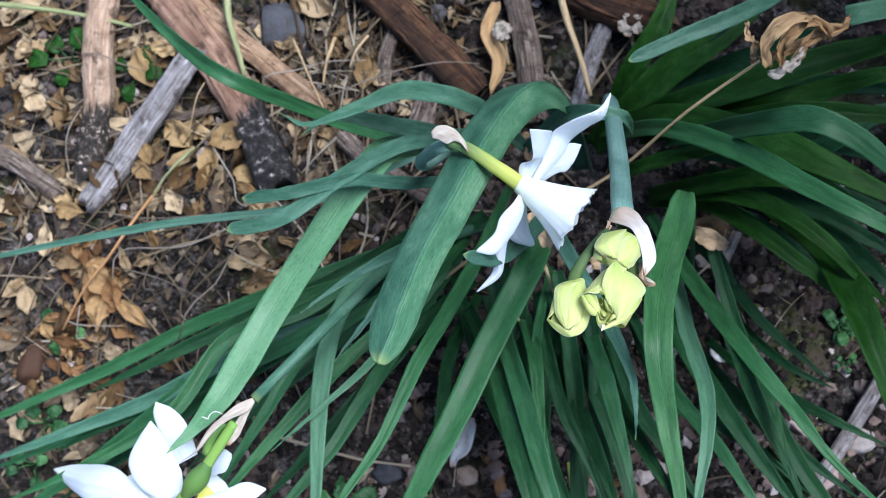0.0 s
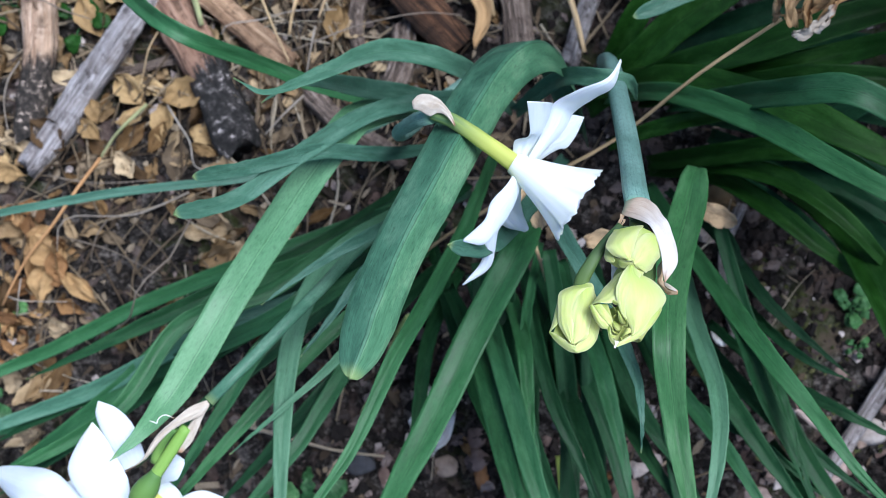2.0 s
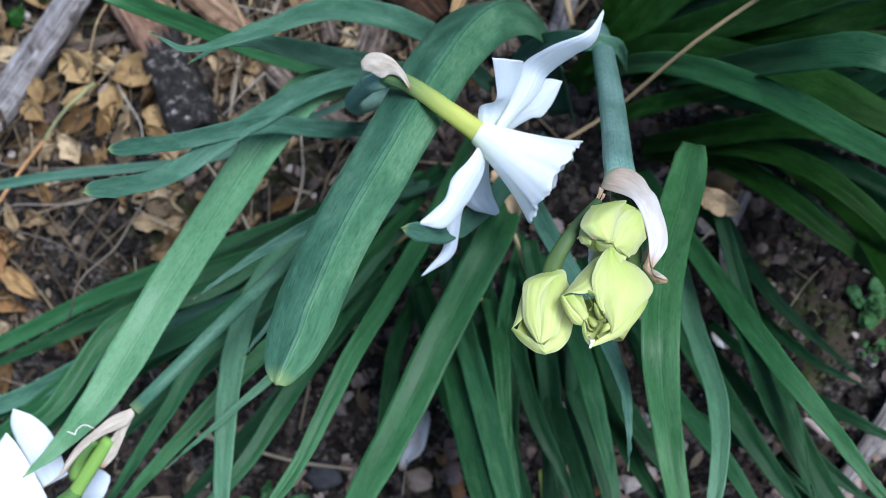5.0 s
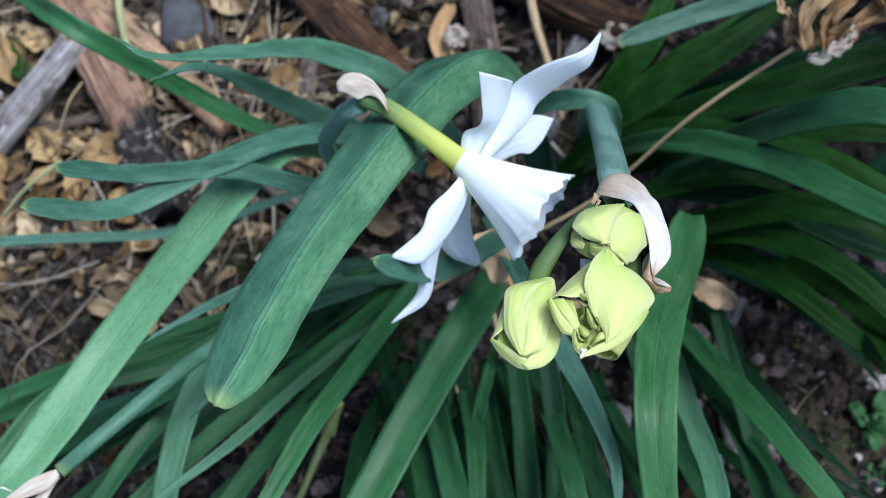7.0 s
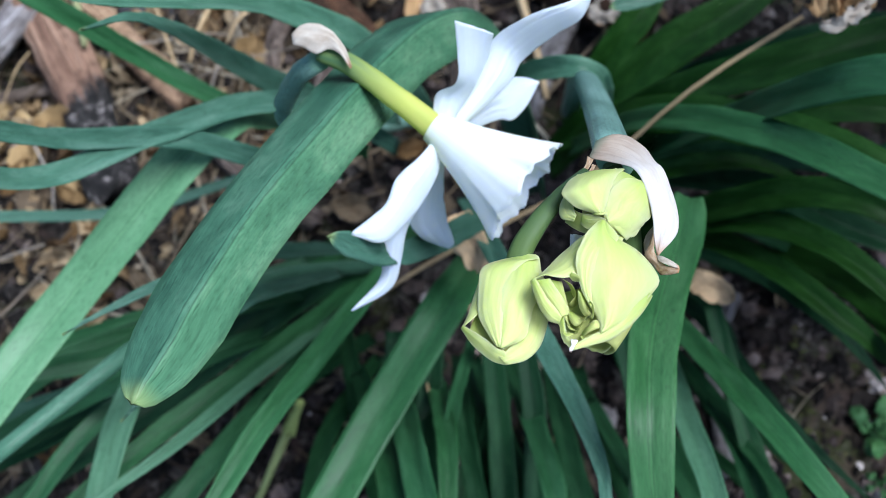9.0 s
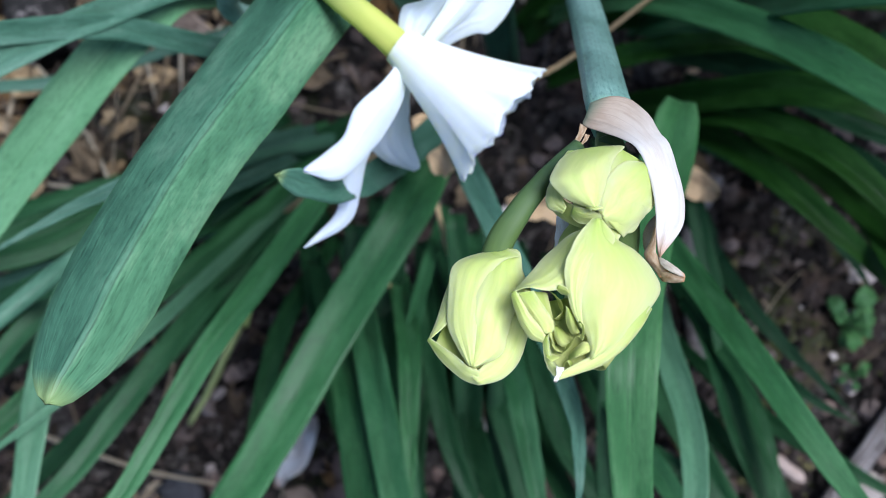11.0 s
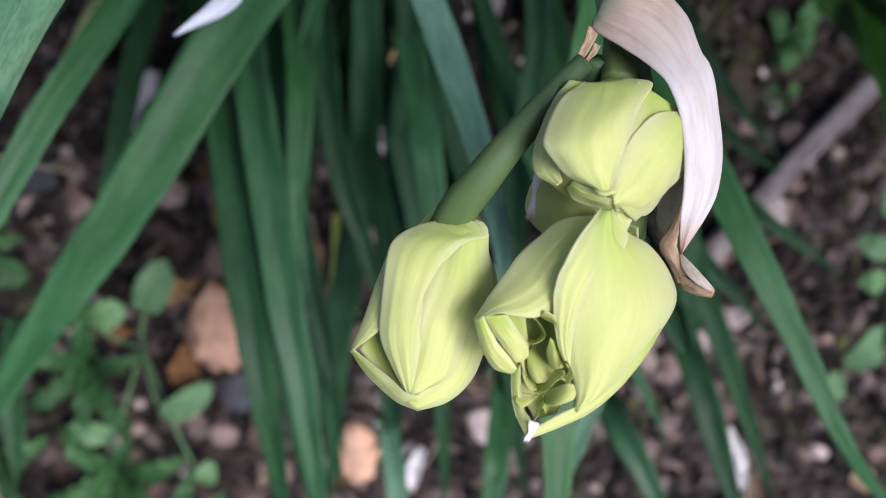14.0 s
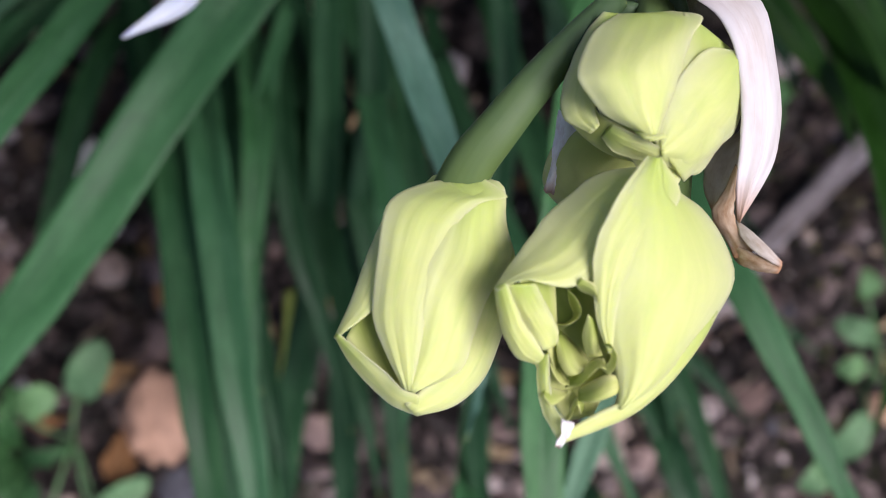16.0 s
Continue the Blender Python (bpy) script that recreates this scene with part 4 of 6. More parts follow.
def corona(parent, base, axis, length, r0, r1, material, frill=1.1, seed=1):
    """Trumpet with a flared, toothed rim and walls of some thickness."""
    a = unit(np.cross(axis, (0.2, 0.1, 1)))
    b = np.cross(axis, a)
    n, m = 20, 96
    rings = []
    for wall in (0.0, 0.35):
        for i in (range(n + 1) if wall == 0 else range(n, -1, -1)):
            u = i / n
            ring = []
            for j in range(m):
                f = 2 * math.pi * j / m
                r = r0 + (r1 - r0) * (0.7 * u + 0.3 * u**2) - wall
                fold = math.sin(6 * f + 0.6) * 0.4 + math.sin(11 * f + seed) * 0.25 + 0.12 * math.sin(23 * f)
                r += frill * (0.4 * u**2 + 0.6 * u**6) * fold
                z = length * u + frill * 0.7 * u**6 * (0.55 * math.sin(7 * f + 2) + 0.3 * math.sin(17 * f + seed) + 0.22 * math.sin(29 * f))
                ring.append(base + axis * z + (a * math.cos(f) + b * math.sin(f)) * r)
            rings.append(ring)
    k = len(rings)
    verts = np.array(rings).reshape(-1, 3) * MM
    faces = [(i * m + j, i * m + (j + 1) % m, (i + 1) * m + (j + 1) % m, (i + 1) * m + j) for i in range(k - 1) for j in range(m)]
    uv = [(3 * j / m, min(i, 2 * n + 1 - i) / n) for i in range(k) for j in range(m)]
    return mesh_object("corona", verts, faces, material, parent, "flared white trumpet with a toothed rim", uv)


corona(flower, J - 1.5 * AX, AX, 21.5, 3.0, 10.9, CORONA, 1.3)
sheet([(-9.8, 16.7, 190.0), (-3.7, 26.8, 194.0), (-1.6, 32.4, 198.0), (5.0, 35.3, 203.0), (13.0, 38.4, 204.0), (16.7, 44.8, 200.0)], [(-7.3, 18.1, 189.0), (1.5, 26.9, 191.0), (4.4, 32.0, 192.0), (10.3, 34.9, 197.0), (15.0, 37.2, 200.0), (17.0, 43.8, 200.0)], 1.5, WHITE, flower)
sheet([(-12.2, 19.0, 189.0), (-11.7, 24.1, 192.0), (-7.5, 24.5, 197.0), (-7.4, 28.3, 203.0), (-7.7, 31.2, 208.0)], [(-8.5, 19.2, 188.0), (-3.8, 25.6, 191.0), (-2.6, 28.4, 194.0), (-1.6, 31.2, 198.0), (-1.1, 32.5, 201.0)], 1.2, WHITE, flower)
sheet([(-9.3, 17.9, 188.0), (-1.9, 28.8, 184.0), (1.0, 33.4, 180.0), (4.1, 34.9, 178.0), (7.4, 34.5, 177.0)], [(-8.1, 17.1, 187.0), (-0.9, 23.4, 182.0), (2.5, 25.1, 179.0), (5.1, 29.0, 177.0), (7.3, 34.2, 177.0)], 1.2, WHITE, flower)
sheet([(-11.0, 17.5, 189.0), (-13.6, 12.2, 191.0), (-17.9, 7.2, 191.0), (-19.7, 2.4, 190.0), (-25.7, -3.1, 189.0)], [(-9.6, 16.7, 188.0), (-11.0, 8.8, 187.0), (-14.3, 2.6, 186.0), (-19.5, -3.9, 187.0), (-25.2, -3.7, 189.0)], 1.6, WHITE, flower)
sheet([(-10.7, 16.7, 188.0), (-14.0, 7.2, 187.0), (-19.7, 1.5, 184.0), (-21.4, -3.1, 180.0), (-21.6, -7.3, 174.0), (-27.2, -14.0, 172.0)], [(-9.6, 16.0, 183.0), (-12.8, 7.0, 183.0), (-16.3, 1.2, 180.0), (-17.5, -4.2, 176.0), (-19.4, -9.3, 173.0), (-26.7, -14.1, 172.0)], 1.0, WHITE, flower)
sheet([(-11.6, 14.0, 184.0), (-15.1, 9.9, 176.0), (-17.5, 6.1, 169.0), (-15.4, 4.2, 164.0), (-11.5, 3.7, 160.0)], [(-9.9, 14.4, 183.0), (-10.5, 11.3, 175.0), (-10.2, 7.8, 167.0), (-8.6, 4.2, 162.0), (-9.9, 3.3, 160.0)], 1.2, WHITE, flower)
sheet([(-40.4, 35.0, 193.0), (-38.5, 36.8, 193.5), (-35.1, 36.8, 194.0), (-31.6, 34.5, 194.5), (-29.3, 31.6, 194.5), (-27.8, 28.1, 194.0)], [(-40.0, 33.0, 192.6), (-38.0, 32.4, 193.0), (-35.1, 30.8, 193.4), (-32.8, 31.6, 194.0), (-30.4, 30.5, 194.4), (-28.2, 27.8, 193.8)], 0.5, PAPER_TAN, flower, "sheath", "dry papery sheath", fold=1.2, wrinkle=0.35)

# the second white flower
stem("flower_stalk", [(-43, 43, 0), (-67, 15, 80), (-78.7, -13.7, 134.0), (-91.6, -31.6, 147.0), (-107.2, -50.0, 153.0)], 2.6, 1.9, BLADE_BLUE, clump)
flower = stem("flower", [(-115.0, -58.1, 149.5), (-118.2, -62.8, 149.0), (-121.7, -68.1, 148.0), (-125.1, -72.8, 146.5), (-128.5, -77.2, 145.0), (-132.7, -81.9, 142.5), (-137.6, -87.2, 139.0)], 1.9, 2.1, GREEN_TUBE, clump, "white daffodil flower seen from behind")
v, f, uv = tube([(-125.0, -72.6, 146.8), (-128.0, -76.8, 145.3), (-131.4, -80.7, 143.5), (-134.9, -84.3, 141.0)], lambda u: 1.9 + 2.1 * math.sin(math.pi * u) ** 1.3, 16, 14)
mesh_object("ovary", v, f, OVARY, flower, "swollen green ovary", uv)
v, f, uv = tube([(-118.4, -58.3, 152.0), (-121.6, -61.4, 150.5), (-124.4, -65.2, 148.0), (-125.7, -69.3, 146.0)], lambda u: 1.5 + 0.5 * u, 12, 12)
mesh_object("pedicel", v, f, OVARY, flower, "short green side stalk", uv)
sheet([(-149.8, -51.1, 138.0), (-150.8, -55.2, 137.0), (-149.6, -60.3, 135.0), (-145.9, -67.1, 133.0), (-142.2, -73.8, 131.0)], [(-149.4, -51.1, 138.0), (-144.0, -53.1, 137.0), (-139.7, -57.2, 135.0), (-136.9, -62.4, 134.0), (-134.5, -69.7, 132.0)], 1.2, WHITE, flower, crease=0.2)
sheet([(-151.4, -58.1, 138.0), (-156.0, -64.5, 137.0), (-159.4, -71.6, 136.0), (-159.1, -76.6, 135.0), (-155.5, -82.4, 133.0), (-147.4, -87.4, 131.0)], [(-151.0, -58.1, 138.0), (-147.3, -62.2, 137.5), (-143.2, -68.9, 136.0), (-140.4, -74.0, 135.0), (-139.2, -77.4, 134.0), (-139.5, -84.3, 131.0)], 1.6, WHITE, flower, crease=0.3)
sheet([(-206.5, -77.3, 100.0), (-193.8, -75.4, 108.0), (-173.6, -75.2, 121.0), (-163.4, -79.6, 125.0), (-147.6, -91.4, 129.0)], [(-206.4, -78.1, 100.0), (-197.4, -83.8, 106.0), (-183.0, -88.2, 119.0), (-167.9, -90.2, 124.0), (-146.1, -98.3, 129.0)], 2.4, WHITE, flower, crease=0.4)
sheet([(-167.4, -79.7, 122.0), (-162.1, -77.6, 122.0), (-156.2, -77.9, 123.0), (-144.8, -81.7, 124.0)], [(-166.9, -80.1, 122.0), (-162.7, -84.1, 122.0), (-156.7, -87.0, 123.0), (-144.5, -87.7, 124.0)], 0.8, WHITE, flower)
sheet([(-132.2, -70.7, 130.0), (-127.6, -68.0, 133.0), (-123.3, -67.6, 135.0), (-120.1, -69.2, 136.0)], [(-131.1, -78.0, 129.0), (-126.2, -76.8, 132.0), (-122.6, -75.5, 134.0), (-120.0, -70.8, 136.0)], 0.8, WHITE, flower)
sheet([(-139.3, -79.6, 122.0), (-132.0, -77.0, 122.0), (-127.6, -79.4, 122.0), (-125.2, -82.4, 121.0)], [(-136.8, -85.6, 122.0), (-132.6, -85.5, 122.0), (-128.3, -85.0, 122.0), (-125.8, -83.8, 121.0)], 0.6, WHITE, flower)
sheet([(-140.0, -87.3, 130.0), (-127.7, -84.1, 130.0), (-116.8, -79.5, 129.0), (-108.9, -81.4, 128.0)], [(-140.1, -93.3, 129.0), (-127.7, -91.0, 129.0), (-115.7, -87.3, 128.0), (-108.9, -82.2, 128.0)], 1.6, WHITE, flower, crease=0.3)
sheet([(-146.6, -89.4, 129.0), (-148.9, -97.3, 130.0), (-150.5, -105.2, 130.0), (-145.2, -112.9, 129.0)], [(-134.4, -89.2, 128.0), (-132.5, -97.0, 129.0), (-135.2, -104.9, 129.0), (-144.1, -113.3, 129.0)], 1.8, WHITE, flower)
corona(flower, np.array((-136.7, -84.8, 131.0)), unit(np.array((0.1, -0.25, -1.0))), 16, 3.4, 9, YELLOW, 0.9, 3)
sheet([(-107.7, -49.5, 154.0), (-113.1, -51.8, 154.0), (-118.0, -55.8, 153.5), (-122.6, -59.7, 153.0), (-125.4, -63.5, 152.5), (-128.0, -68.1, 152.0), (-131.3, -70.8, 151.5), (-134.7, -73.1, 151.0)], [(-106.9, -50.8, 153.5), (-109.1, -54.1, 153.0), (-114.0, -56.4, 153.0), (-118.0, -58.7, 153.0), (-121.7, -61.9, 152.5), (-124.2, -64.7, 152.0), (-127.4, -68.5, 151.5), (-133.3, -72.3, 151.0)], 0.8, PAPER_TAN, flower, "sheath", "dry papery sheath", fold=0.9, crease=-0.3, wrinkle=0.3)
sheet([(-107.3, -51.1, 152.0), (-109.4, -54.5, 151.0), (-111.4, -58.9, 150.0), (-113.6, -63.0, 149.0), (-117.0, -66.3, 148.0)], [(-109.9, -52.6, 152.0), (-114.1, -57.1, 150.0), (-116.6, -60.9, 149.0), (-118.7, -63.9, 148.0), (-119.5, -65.8, 147.5)], 0.5, PAPER_TAN, flower, "sheath", "dry papery sheath", fold=0.6, wrinkle=0.2)
v, f, uv = tube([(-126.4, -56.5, 152.0), (-125.0, -56.8, 152.0), (-124.1, -57.2, 152.0), (-123.6, -55.7, 152.0), (-121.5, -54.5, 152.0), (-118.6, -55.4, 152.0)], 0.14, 20, 6)
mesh_object("thread", v, f, PAPER, flower, "curled dry thread of the sheath", uv)

# the stalk with unopened buds
bud_stalk = stem("bud_stalk", [(16, 97, 20), (17, 76, 90), (18, 54, 135), (19.5, 24, 185), (19.8, 8, 212), (20, 1.5, 222), (20.3, -0.5, 225.5)], 3.4, 3.3, STEM, clump)


def bud_frame(base, tip, face):
    base, tip = np.array(base, float), np.array(tip, float)
    axis = unit(tip - base)
    front = unit(np.asarray(face, float) - axis * (axis @ np.asarray(face, float)))
    return base, axis, front, np.cross(axis, front), np.linalg.norm(tip - base)


def bud_profile(u, blunt):
    return (max(0.0, math.sin(math.pi * (0.10 + 0.86 * u ** (0.85 + 0.35 * blunt))))) ** 0.62


def tepal(parent, fr, radius, centre, span, lo=0.0, hi=1.0, out=0.0, blunt=0.4, edge=0.0, lip=0.0, seed=1, material=None, narrow=0.45, crease=0.0, fold=0.35, stretch=1.0):
    """One broad petal wrapped round a bud. centre and span in degrees round the axis from the front; out: layer, in millimetres;
    edge: how far its long edges stand off; lip: how far its tip turns outwards."""
    base, axis, front, side, length = fr
    n, m = 22, 16
    top, under = [], []
    for i in range(n + 1):
        s = i / n
        u = lo + (hi - lo) * s
        k = 1 - (1 - narrow) * max(0, (s - 0.55) / 0.45) ** 1.6
        k *= 0.75 + 0.25 * min(1, s / 0.3)
        for j in range(m + 1):
            q = 2 * j / m - 1
            a = radians(centre + span * k * q)
            r = radius * bud_profile(min(u, 1.0), blunt) + out
            r += edge * abs(q) ** 4 + lip * s**5 * (1 - 0.4 * q * q)
            r += crease * math.exp(-((q / 0.12) ** 2)) * math.sin(math.pi * s)
            w = noise.noise(Vector((seed * 4.7 + s * 2.4, q * 1.6, seed)))
            r += fold * w * (0.4 + 0.6 * abs(q)) * min(1, s * 3)
            z = length * u * stretch - 0.9 * q * q * s**3 * (1 - narrow) + 0.35 * s * noise.noise(Vector((q * 3.1, seed * 2.2, 3.0)))
            d = front * math.cos(a) + side * math.sin(a)
            top.append(base + axis * z + d * r)
            under.append(base + axis * z + d * (r - 0.35 * (0.3 + 0.7 * (1 - q * q))))
    k = len(top)
    w = m + 1
    faces = []
    for i in range(n):
        for j in range(m):
            a, b, c, d = i * w + j, i * w + j + 1, (i + 1) * w + j + 1, (i + 1) * w + j
            faces += [(a, b, c, d), (a + k, d + k, c + k, b + k)]
        faces += [(i * w, (i + 1) * w, (i + 1) * w + k, i * w + k), (i * w + m, i * w + m + k, (i + 1) * w + m + k, (i + 1) * w + m)]
    for j in range(m):
        faces += [(j, j + k, j + 1 + k, j + 1), (n * w + j, n * w + j + 1, n * w + j + 1 + k, n * w + j + k)]
    uv = [(j / m, i / n) for i in range(n + 1) for j in range(w)] * 2
    return mesh_object("petal", np.array(top + under) * MM, faces, material or BUD, parent, "", uv)


UP = (0.0, 0.0, 1.0)
# bud with a long pedicel
bud = stem("bud", [(15.8, -4.9, 231.0), (13.6, -7.6, 232.5), (10.9, -11.3, 234.0), (8.7, -14.9, 234.8), (7.2, -17.7, 234.5), (6.6, -20.3, 233.6)], 0.95, 1.85, PEDICEL, clump, "long yellow-green closed flower bud")
fr = bud_frame((7.0, -19.7, 231.5), (5.6, -34.6, 236.0), UP)
tepal(bud, fr, 3.8, 180, 100, 0, 0.96, -0.3, 0.5, seed=21)
tepal(bud, fr, 4.3, 0, 120, 0, 0.94, 0.0, 0.5, seed=26, narrow=0.9)
sheet([(9.4, -20.0, 234.6), (10.6, -22.4, 234.6), (11.3, -23.9, 234.8), (11.4, -26.4, 235.4), (11.1, -29.4, 236.0), (10.3, -32.3, 236.8), (8.5, -34.3, 237.4), (6.0, -35.2, 238.0)], [(7.8, -20.1, 235.4), (8.4, -22.8, 236.0), (8.4, -26.0, 236.6), (8.0, -28.6, 237.0), (7.5, -30.8, 237.4), (6.7, -32.2, 238.0), (5.9, -33.3, 238.4), (5.0, -34.3, 238.6)], 0.5, BUD, bud, fold=0.12, sharp=0.8, wrinkle=0.03)
sheet([(4.5, -19.7, 234.6), (2.4, -20.9, 235.2), (1.6, -22.8, 235.6), (0.9, -25.5, 236.2), (0.3, -28.4, 237.0), (-0.4, -30.7, 238.0)], [(5.4, -19.6, 235.2), (3.6, -21.3, 236.2), (2.8, -23.0, 237.0), (2.6, -25.8, 237.6), (2.2, -27.9, 238.0), (-0.1, -30.5, 238.3)], 0.5, BUD, bud, fold=0.12, sharp=0.8, wrinkle=0.03)
sheet([(-0.4, -30.6, 238.0), (1.1, -32.5, 237.4), (2.8, -33.9, 237.4), (4.3, -34.8, 237.6), (6.0, -35.2, 237.9)], [(-0.2, -30.2, 238.5), (1.6, -31.2, 238.9), (3.3, -32.2, 239.0), (4.5, -33.1, 239.1), (5.8, -33.5, 238.8)], 0.3, BUD, bud, fold=0.1, roll=0.15, wrinkle=0.02)
sheet([(7.5, -18.8, 234.8), (9.4, -19.0, 235.4), (10.0, -21.3, 235.7), (10.7, -23.7, 236.2), (9.3, -26.8, 237.6), (8.8, -29.1, 238.2), (8.3, -31.5, 238.6), (5.5, -33.2, 239.2)], [(5.4, -19.4, 235.0), (5.8, -20.9, 236.6), (5.3, -22.7, 237.8), (4.5, -25.1, 238.8), (4.3, -27.5, 239.2), (4.3, -29.7, 239.2), (4.4, -31.4, 239.2), (4.9, -33.1, 239.2)], 0.9, BUD, bud, fold=0.2, sharp=1.0, wrinkle=0.03)
sheet([(6.6, -19.0, 234.6), (3.9, -19.9, 235.0), (2.0, -21.1, 236.0), (1.5, -23.1, 237.2), (1.6, -26.6, 238.2), (1.9, -29.0, 238.6), (3.2, -31.2, 239.0), (4.6, -33.1, 239.3)], [(7.6, -18.6, 235.2), (9.7, -19.6, 236.3), (7.9, -20.3, 236.8), (6.6, -21.8, 237.4), (5.9, -23.7, 238.1), (5.3, -26.1, 239.1), (5.2, -29.4, 239.6), (5.2, -33.0, 239.4)], 0.65, BUD, bud, fold=0.25, sharp=1.0, wrinkle=0.04)
sheet([(0.5, -30.9, 236.6), (2.0, -32.6, 236.4), (3.6, -33.6, 236.8), (5.2, -34.2, 237.4)], [(2.4, -25.3, 236.6), (3.4, -28.4, 237.2), (4.3, -31.1, 237.8), (5.7, -33.5, 238.0)], 0.3, BUD_IN, bud, fold=0.1, wrinkle=0.02)
# bud that begins to open
bud = stem("bud", [(19.6, -2.4, 228.0), (22.0, -7.3, 227.0), (22.5, -13.7, 229.0), (22.0, -19.0, 232.0)], 1.4, 1.9, PEDICEL, clump, "yellow-green bud opening on curled inner petals")
fr = bud_frame((21.3, -17.3, 234.0), (16.6, -34.9, 237.0), UP)
tepal(bud, fr, 3.6, 180, 105, 0, 0.8, -0.3, 0.35, seed=31, narrow=0.7)
tepal(bud, fr, 4.2, -10, 150, 0.1, 0.8, 0.0, 0.35, seed=36, narrow=0.9, material=BUD_IN)
sheet([(17.8, -15.8, 240.0), (15.3, -16.8, 238.5), (13.7, -18.2, 238.3), (11.7, -20.6, 239.2), (10.0, -23.0, 241.0), (8.6, -24.9, 243.0)], [(17.9, -16.0, 240.6), (16.4, -18.3, 241.6), (15.4, -20.7, 242.2), (15.0, -23.2, 242.7), (12.8, -24.1, 243.2), (10.4, -24.0, 243.5), (8.7, -24.9, 243.4)], 1.0, BUD, bud, fold=0.3, sharp=1.0, wrinkle=0.07)
sheet([(8.6, -24.8, 243.0), (9.4, -26.8, 242.0), (10.3, -28.4, 241.4), (11.3, -29.5, 241.0), (12.7, -29.8, 240.8)], [(9.2, -24.3, 243.6), (10.1, -25.6, 243.0), (11.1, -26.9, 242.4), (12.2, -28.0, 241.9), (13.0, -29.0, 241.4)], 0.5, BUD, bud, fold=0.15, sharp=0.7, wrinkle=0.03)
sheet([(9.4, -24.6, 242.8), (10.5, -26.2, 241.8), (11.7, -27.5, 241.2), (13.0, -28.8, 240.8)], [(11.2, -24.2, 242.8), (12.5, -25.7, 241.6), (13.7, -27.2, 240.8), (14.0, -28.3, 240.4)], 0.4, BUD, bud, fold=0.15, wrinkle=0.03)
sheet([(12.7, -29.5, 240.8), (12.9, -31.1, 241.4), (13.3, -32.4, 242.2), (13.8, -33.1, 243.2), (14.4, -33.9, 244.0)], [(13.3, -28.8, 241.2), (13.6, -30.7, 241.8), (14.0, -31.9, 242.6), (14.5, -32.4, 243.4), (14.8, -33.1, 243.9)], 0.3, BUD, bud, fold=0.1, roll=0.2, wrinkle=0.02)
sheet([(25.0, -24.8, 238.8), (23.8, -27.1, 239.8), (21.8, -29.8, 241.0), (19.4, -31.8, 242.2), (17.0, -32.9, 243.2), (14.5, -33.9, 244.0)], [(24.4, -24.5, 239.8), (22.4, -26.4, 241.2), (20.3, -28.9, 242.2), (18.5, -30.6, 243.0), (16.8, -31.6, 243.4), (14.9, -32.9, 243.9)], 0.4, BUD, bud, fold=0.12, sharp=0.7, wrinkle=0.02)
sheet([(17.4, -15.2, 240.6), (16.1, -17.1, 241.8), (15.0, -19.4, 242.5), (14.6, -21.4, 242.9), (14.9, -23.9, 243.0), (16.0, -26.5, 242.6), (17.1, -28.2, 242.4), (17.9, -30.2, 242.6), (17.8, -31.2, 243.0)], [(18.4, -15.1, 240.2), (20.2, -17.0, 239.0), (22.8, -18.2, 238.0), (25.0, -20.3, 237.6), (25.9, -22.4, 238.0), (24.8, -24.7, 239.4), (22.5, -27.8, 241.0), (20.4, -29.9, 242.2), (18.3, -31.3, 243.0)], 1.7, BUD, bud, fold=0.25, sharp=1.05, wrinkle=0.04)
sheet([(17.3, -15.2, 240.7), (15.9, -17.1, 242.0), (14.9, -19.3, 242.7), (14.4, -21.4, 243.1), (14.8, -23.9, 243.2), (15.6, -26.1, 243.0), (16.7, -27.9, 242.8)], [(18.4, -15.2, 240.5), (20.1, -17.3, 240.5), (18.7, -19.4, 241.9), (17.4, -21.8, 242.8), (16.6, -24.2, 243.2), (16.7, -26.3, 243.1), (17.0, -28.0, 242.9)], 0.28, BUD, bud, fold=0.25, sharp=1.2, wrinkle=0.05)
sheet([(10.6, -25.7, 238.4), (12.1, -28.5, 238.8), (13.6, -31.1, 239.8), (15.2, -33.1, 241.4)], [(16.1, -24.1, 239.0), (17.1, -27.0, 239.6), (18.0, -29.8, 240.4), (16.8, -32.3, 242.0)], 0.3, BUD_IN, bud, name="throat")
sheet([(10.2, -24.2, 243.0), (11.8, -26.4, 242.0), (13.1, -28.4, 241.0), (14.1, -30.1, 241.0)], [(12.8, -24.2, 242.0), (13.5, -26.2, 241.0), (14.2, -28.1, 240.0), (14.3, -29.9, 240.5)], 0.8, BUD_IN, bud, name="inner_petal", fold=0.5)
sheet([(12.8, -24.0, 243.0), (14.1, -24.8, 243.0), (14.7, -25.9, 242.5), (14.1, -26.8, 242.0), (13.7, -27.0, 241.0)], [(13.8, -24.2, 241.0), (14.3, -25.5, 240.5), (14.9, -26.4, 240.0), (14.7, -27.1, 239.5), (14.3, -27.2, 239.0)], 0.3, BUD_IN, bud, name="inner_petal", fold=0.5)
sheet([(13.7, -23.9, 243.5), (14.3, -24.3, 243.0), (15.1, -24.5, 243.5), (15.5, -25.2, 243.0)], [(13.9, -23.3, 244.0), (14.6, -23.5, 244.0), (14.9, -23.8, 244.0), (15.2, -24.6, 244.0)], 0.3, BUD_IN, bud, name="inner_petal", fold=0.5)
